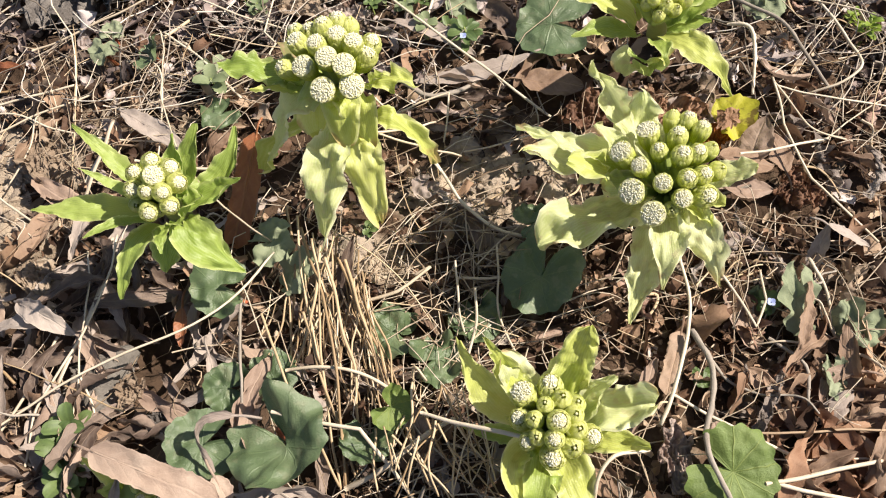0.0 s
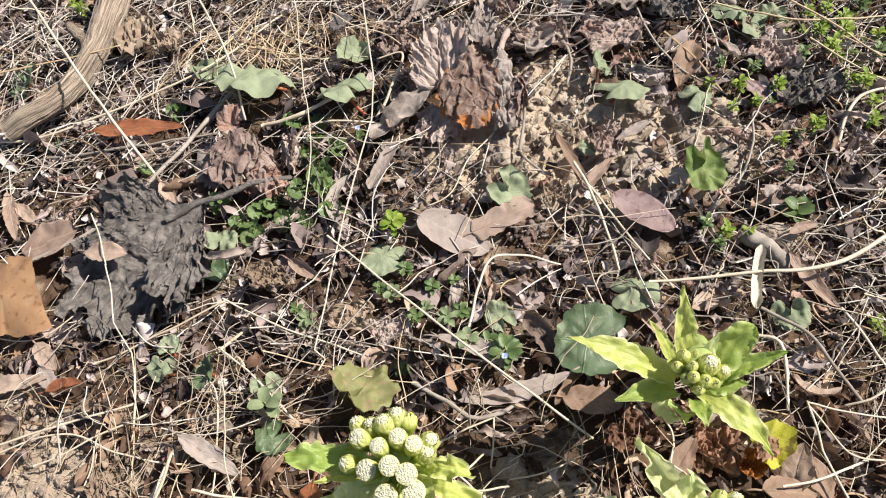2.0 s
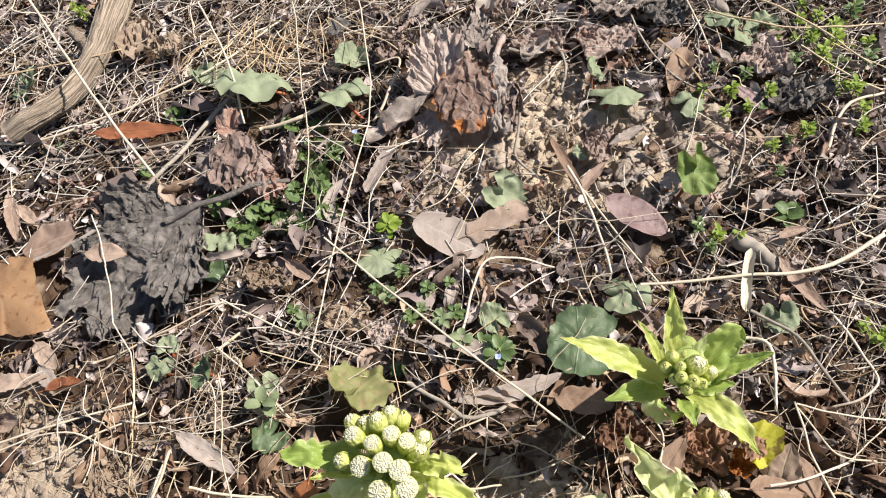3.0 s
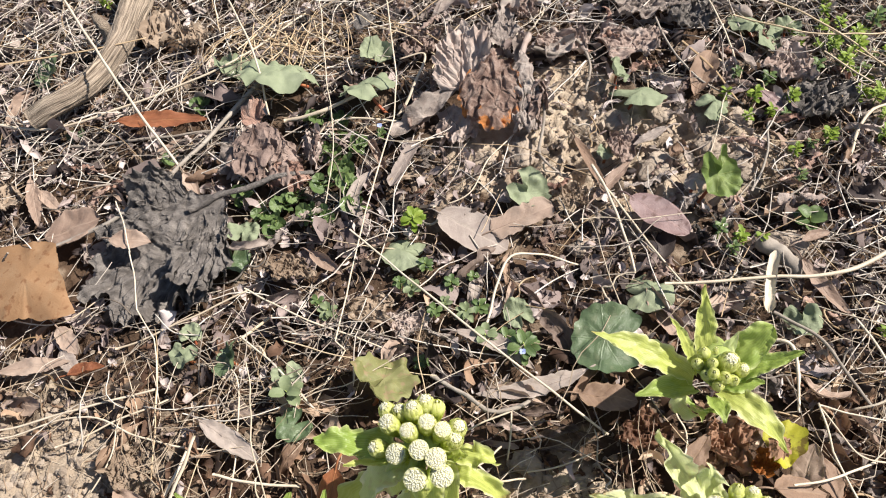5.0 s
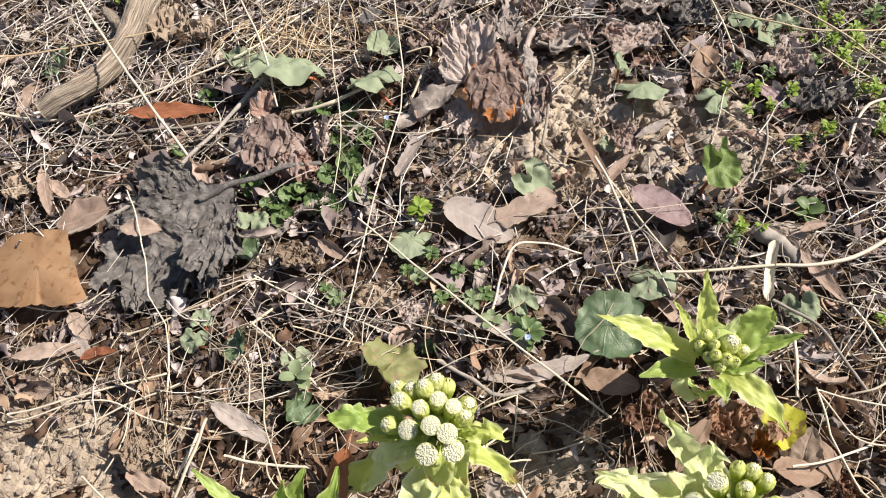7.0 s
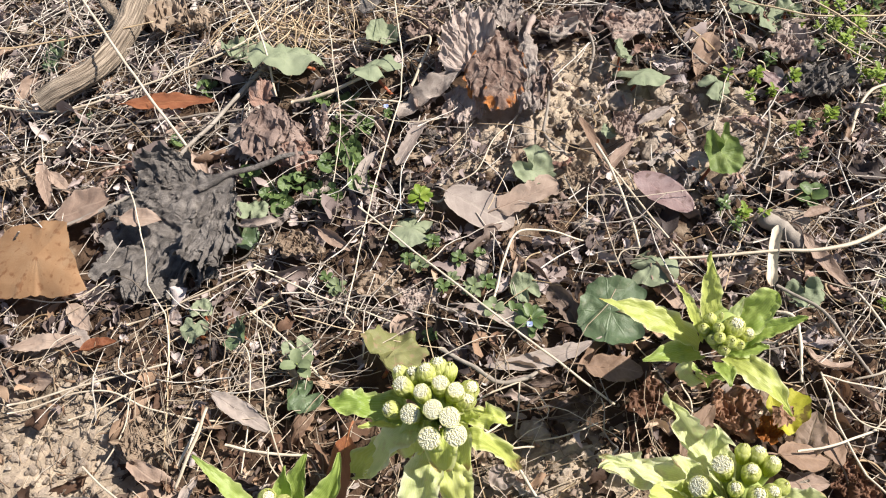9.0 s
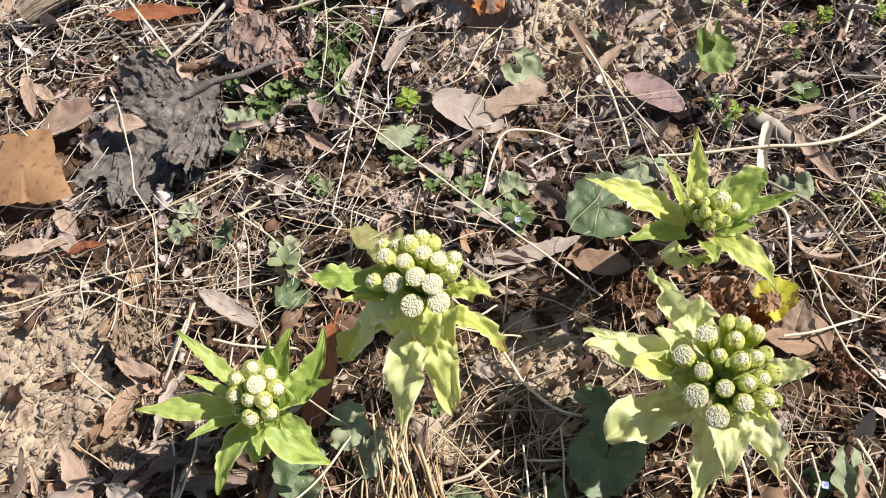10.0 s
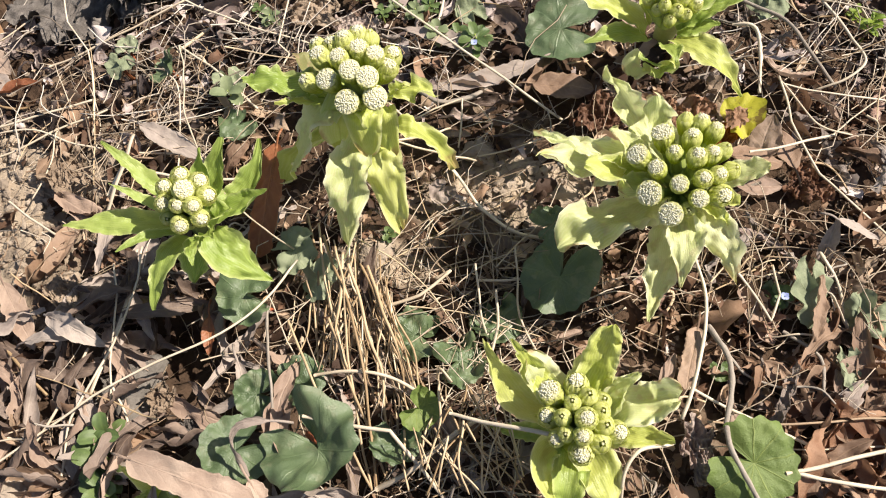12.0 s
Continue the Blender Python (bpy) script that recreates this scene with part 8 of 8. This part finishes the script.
def scatter_single_straws():
    """Straws and withered stems that lie on top, each a thing of its own on one of a few shared meshes."""
    g = np.random.default_rng(90)
    straws, twists = [], []
    for n in range(12):
        s, long = Sheet(), 0.035 + 0.008 * n
        bend = g.normal(0, 0.10, 3) * long * np.array([1, 1, 0.3])
        tube(s, smooth_line([(-long / 2, 0, 0), bend, (long / 2, 0, 0)], 12), 0.0003 + 0.00003 * n, 0.0003, 5, wiggle=0.0024, seed=n)
        straws.append(s.mesh("dry_straw", stalk_straw_mat))
        s, a, line = Sheet(), 0.0, [np.zeros(3)]
        for k in range(7):
            a += g.normal(0, 0.75)
            line.append(line[-1] + np.array([math.cos(a), math.sin(a), g.normal(0.02, 0.25)]) * (0.007 + 0.0004 * n))
        tube(s, smooth_line(np.array(line) - line[3], 30), 0.0010, 0.0006, 7, rough=0.3, seed=n, flat=0.7)
        twists.append(s.mesh("dry_twig", grey_stick_mat))
    for kinds, name, count, keep, label, mats, high in (
            (straws, "dry_straw", 620, lambda x, y: (0.25 - 0.2 * leafy(x, y) + 0.6 * straw_zone(x, y)) * (1 - 0.7 * bare(x, y)), "thin dry straw lying on the litter", (stalk_straw_mat, pale_straw_mat, stalk_straw_mat), (0.010, 0.022)),
            (twists, "dry_twig", 420, lambda x, y: (0.3 + 0.5 * (x > 0.05) + 0.3 * (y > 0.55)) * (1 - 0.6 * bare(x, y)), "twisted withered stem in the litter", (grey_stick_mat, stalk_straw_mat, pale_straw_mat, grey_stick_mat), (0.006, 0.014))):
        x, y, h = spread(count, 91 + count, keep, (-0.60, 0.42, -0.03, 0.92))
        for n in range(min(len(x), 260)):
            ob = new(name, kinds[n % len(kinds)])
            ob.location = (x[n], y[n], ground_z(x[n], y[n]) + h.uniform(*high))
            ob.rotation_euler = (h.uniform(0, 6.28) if name == "dry_twig" else 0, h.normal(0, 0.12), h.uniform(0, 6.28))
            ob.material_slots[0].link = "OBJECT"
            ob.material_slots[0].material = mats[n % len(mats)]
            tagged(ob, label, "dry stem", "single straws and stems")


def crumple_kinds(count, rings, spokes, seed):
    """Small shrunken leaves, 1 across."""
    out = []
    for n in range(count):
        g = np.random.default_rng(seed + n)
        outline = [(a, g.uniform(0.45, 1.0), g.uniform(-0.15, 0.5)) for a in range(-150, 180, 60)]
        out.append(withered_blade(outline, seed + n, fold=g.uniform(0.45, 0.8), relief=0.34, ruffle=0.4, closed=True, nu=rings, nv=spokes, ragged=0.25))
    return out


def scatter_crumples():
    """Small crumpled dead leaves in the litter, each a thing of its own on one of a few shared meshes."""
    kinds = [s.mesh("crumpled_scrap", brown_crumple_mat) for s in crumple_kinds(12, 18, 48, 500)]
    x, y, g = spread(1700, 81, lambda x, y: (0.18 + 0.55 * (x > 0.08) + 0.55 * (y > 0.5) * (x > -0.2)) * (1 - 0.8 * bare(x, y)), (-0.60, 0.40, -0.02, 0.92))
    mats = (brown_crumple_mat, pale_crumple_mat, reddish_crumple_mat, dark_crumple_mat, grey_crumple_mat)
    for n in range(min(len(x), 298)):
        ob = new("crumpled_scrap", kinds[n % 12])
        k = g.uniform(0.006, 0.014)
        ob.location, ob.scale = (x[n], y[n], ground_z(x[n], y[n]) + 0.005), (k, k, k)
        ob.rotation_euler = (g.normal(0, 0.5), g.normal(0, 0.5), g.uniform(0, 6.28))
        ob.material_slots[0].link = "OBJECT"
        far = y[n] > 0.34 or n % 5 == 1
        ob.material_slots[0].material = mats[n % 5] if far else (rust_crumple_mat if x[n] > 0.05 else (brown_leaf_mat if n % 2 else drift_leaf_mat))
        tagged(ob, (("brown", "pale", "reddish", "dark", "grey")[n % 5] if far else "brown") + " crumpled scrap of dead leaf in litter", "dead leaf", "crumpled leaf scraps")


def scatter_shrivelled():
    """Twisted strips of withered leaf, each a thing of its own on one of a few shared meshes."""
    g = np.random.default_rng(140)
    kinds = []
    for n in range(14):
        s, long = Sheet(), 0.022 + 0.0022 * n
        strip(s, (-long / 2, 0, 0), (long / 2, 0, 0), g.uniform(0.006, 0.012), arch=g.uniform(-0.003, 0.008), bow=g.normal(0, 0.006), roll=g.normal(0, 40), twist=g.normal(0, 160), cup=g.uniform(60, 160), ripple=0.5, shape="torn" if n % 2 else "ribbon", nu=30, nv=9, seed=n + 400, ragged=0.4, pleat=0.18, freq=2.4)
        kinds.append(s.mesh("shrivelled_strip", brown_crumple_mat))
    x, y, g = spread(1500, 143, lambda x, y: (0.10 + 0.75 * (y > 0.52) * (x > -0.16) + 0.5 * (x > 0.13)) * (1 - 0.75 * bare(x, y)), (-0.45, 0.38, 0.0, 0.86))
    mats = (grey_crumple_mat, brown_crumple_mat, grey_crumple_mat, reddish_crumple_mat, pale_crumple_mat)
    for n in range(min(len(x), 290)):
        ob = new("shrivelled_strip", kinds[n % 14])
        ob.location = (x[n], y[n], ground_z(x[n], y[n]) + g.uniform(0.006, 0.013))
        ob.rotation_euler = (g.uniform(0, 6.28), g.normal(0, 0.3), g.uniform(0, 6.28))
        ob.material_slots[0].link = "OBJECT"
        ob.material_slots[0].material = mats[n % 5]
        tagged(ob, ("pale grey", "brown", "pale grey", "reddish", "tan")[n % 5] + " twisted strip of withered leaf in litter", "dead leaf", "twisted leaf strips")


def scatter_bits():
    """Countless little crumpled bits between the larger leaves."""
    sheets = crumple_kinds(24, 6, 12, 700)
    shapes, faces = np.array([s.v[0] for s in sheets]), sheets[0].f[0]
    x, y, g = spread(5200, 151, lambda x, y: (0.25 + 0.45 * (y > 0.45) + 0.3 * (x > 0.1)) * (1 - 0.85 * bare(x, y)))
    n = len(x)
    place = np.stack([x, y, ground_z(x, y) + 0.002 + g.uniform(0, 0.007, n)], -1)
    s = strewn(shapes, faces, np.zeros((shapes.shape[1], 2)), place, turns(g, n, 0.8), g.uniform(0.0025, 0.0075, n), g.integers(0, 24, n))
    tagged(part("withered_bits", s, bits_mat), "countless small crumpled brown leaf bits in litter", "leaf litter", kind="stuff")


straw_tuft(((-0.3281, 0.7453, -0.0002), (-0.2069, 0.7581, 0.0108)), ((-0.1661, 0.6787, 0.0046), (-0.2555, 0.6546, -0.0042)), 60, 18)
straw_tuft(((-0.2983, 0.7923, 0.0036), (-0.1605, 0.7655, 0.0089)), ((-0.3039, 0.6673, -0.0062), (-0.1221, 0.6862, 0.0021)), 50, 19)
scatter_leaves()
scatter_crumples()
scatter_shrivelled()
scatter_bits()
scatter_single_straws()
scatter_crumbs()
scatter_roots()
scatter_straw()
scatter_fragments()
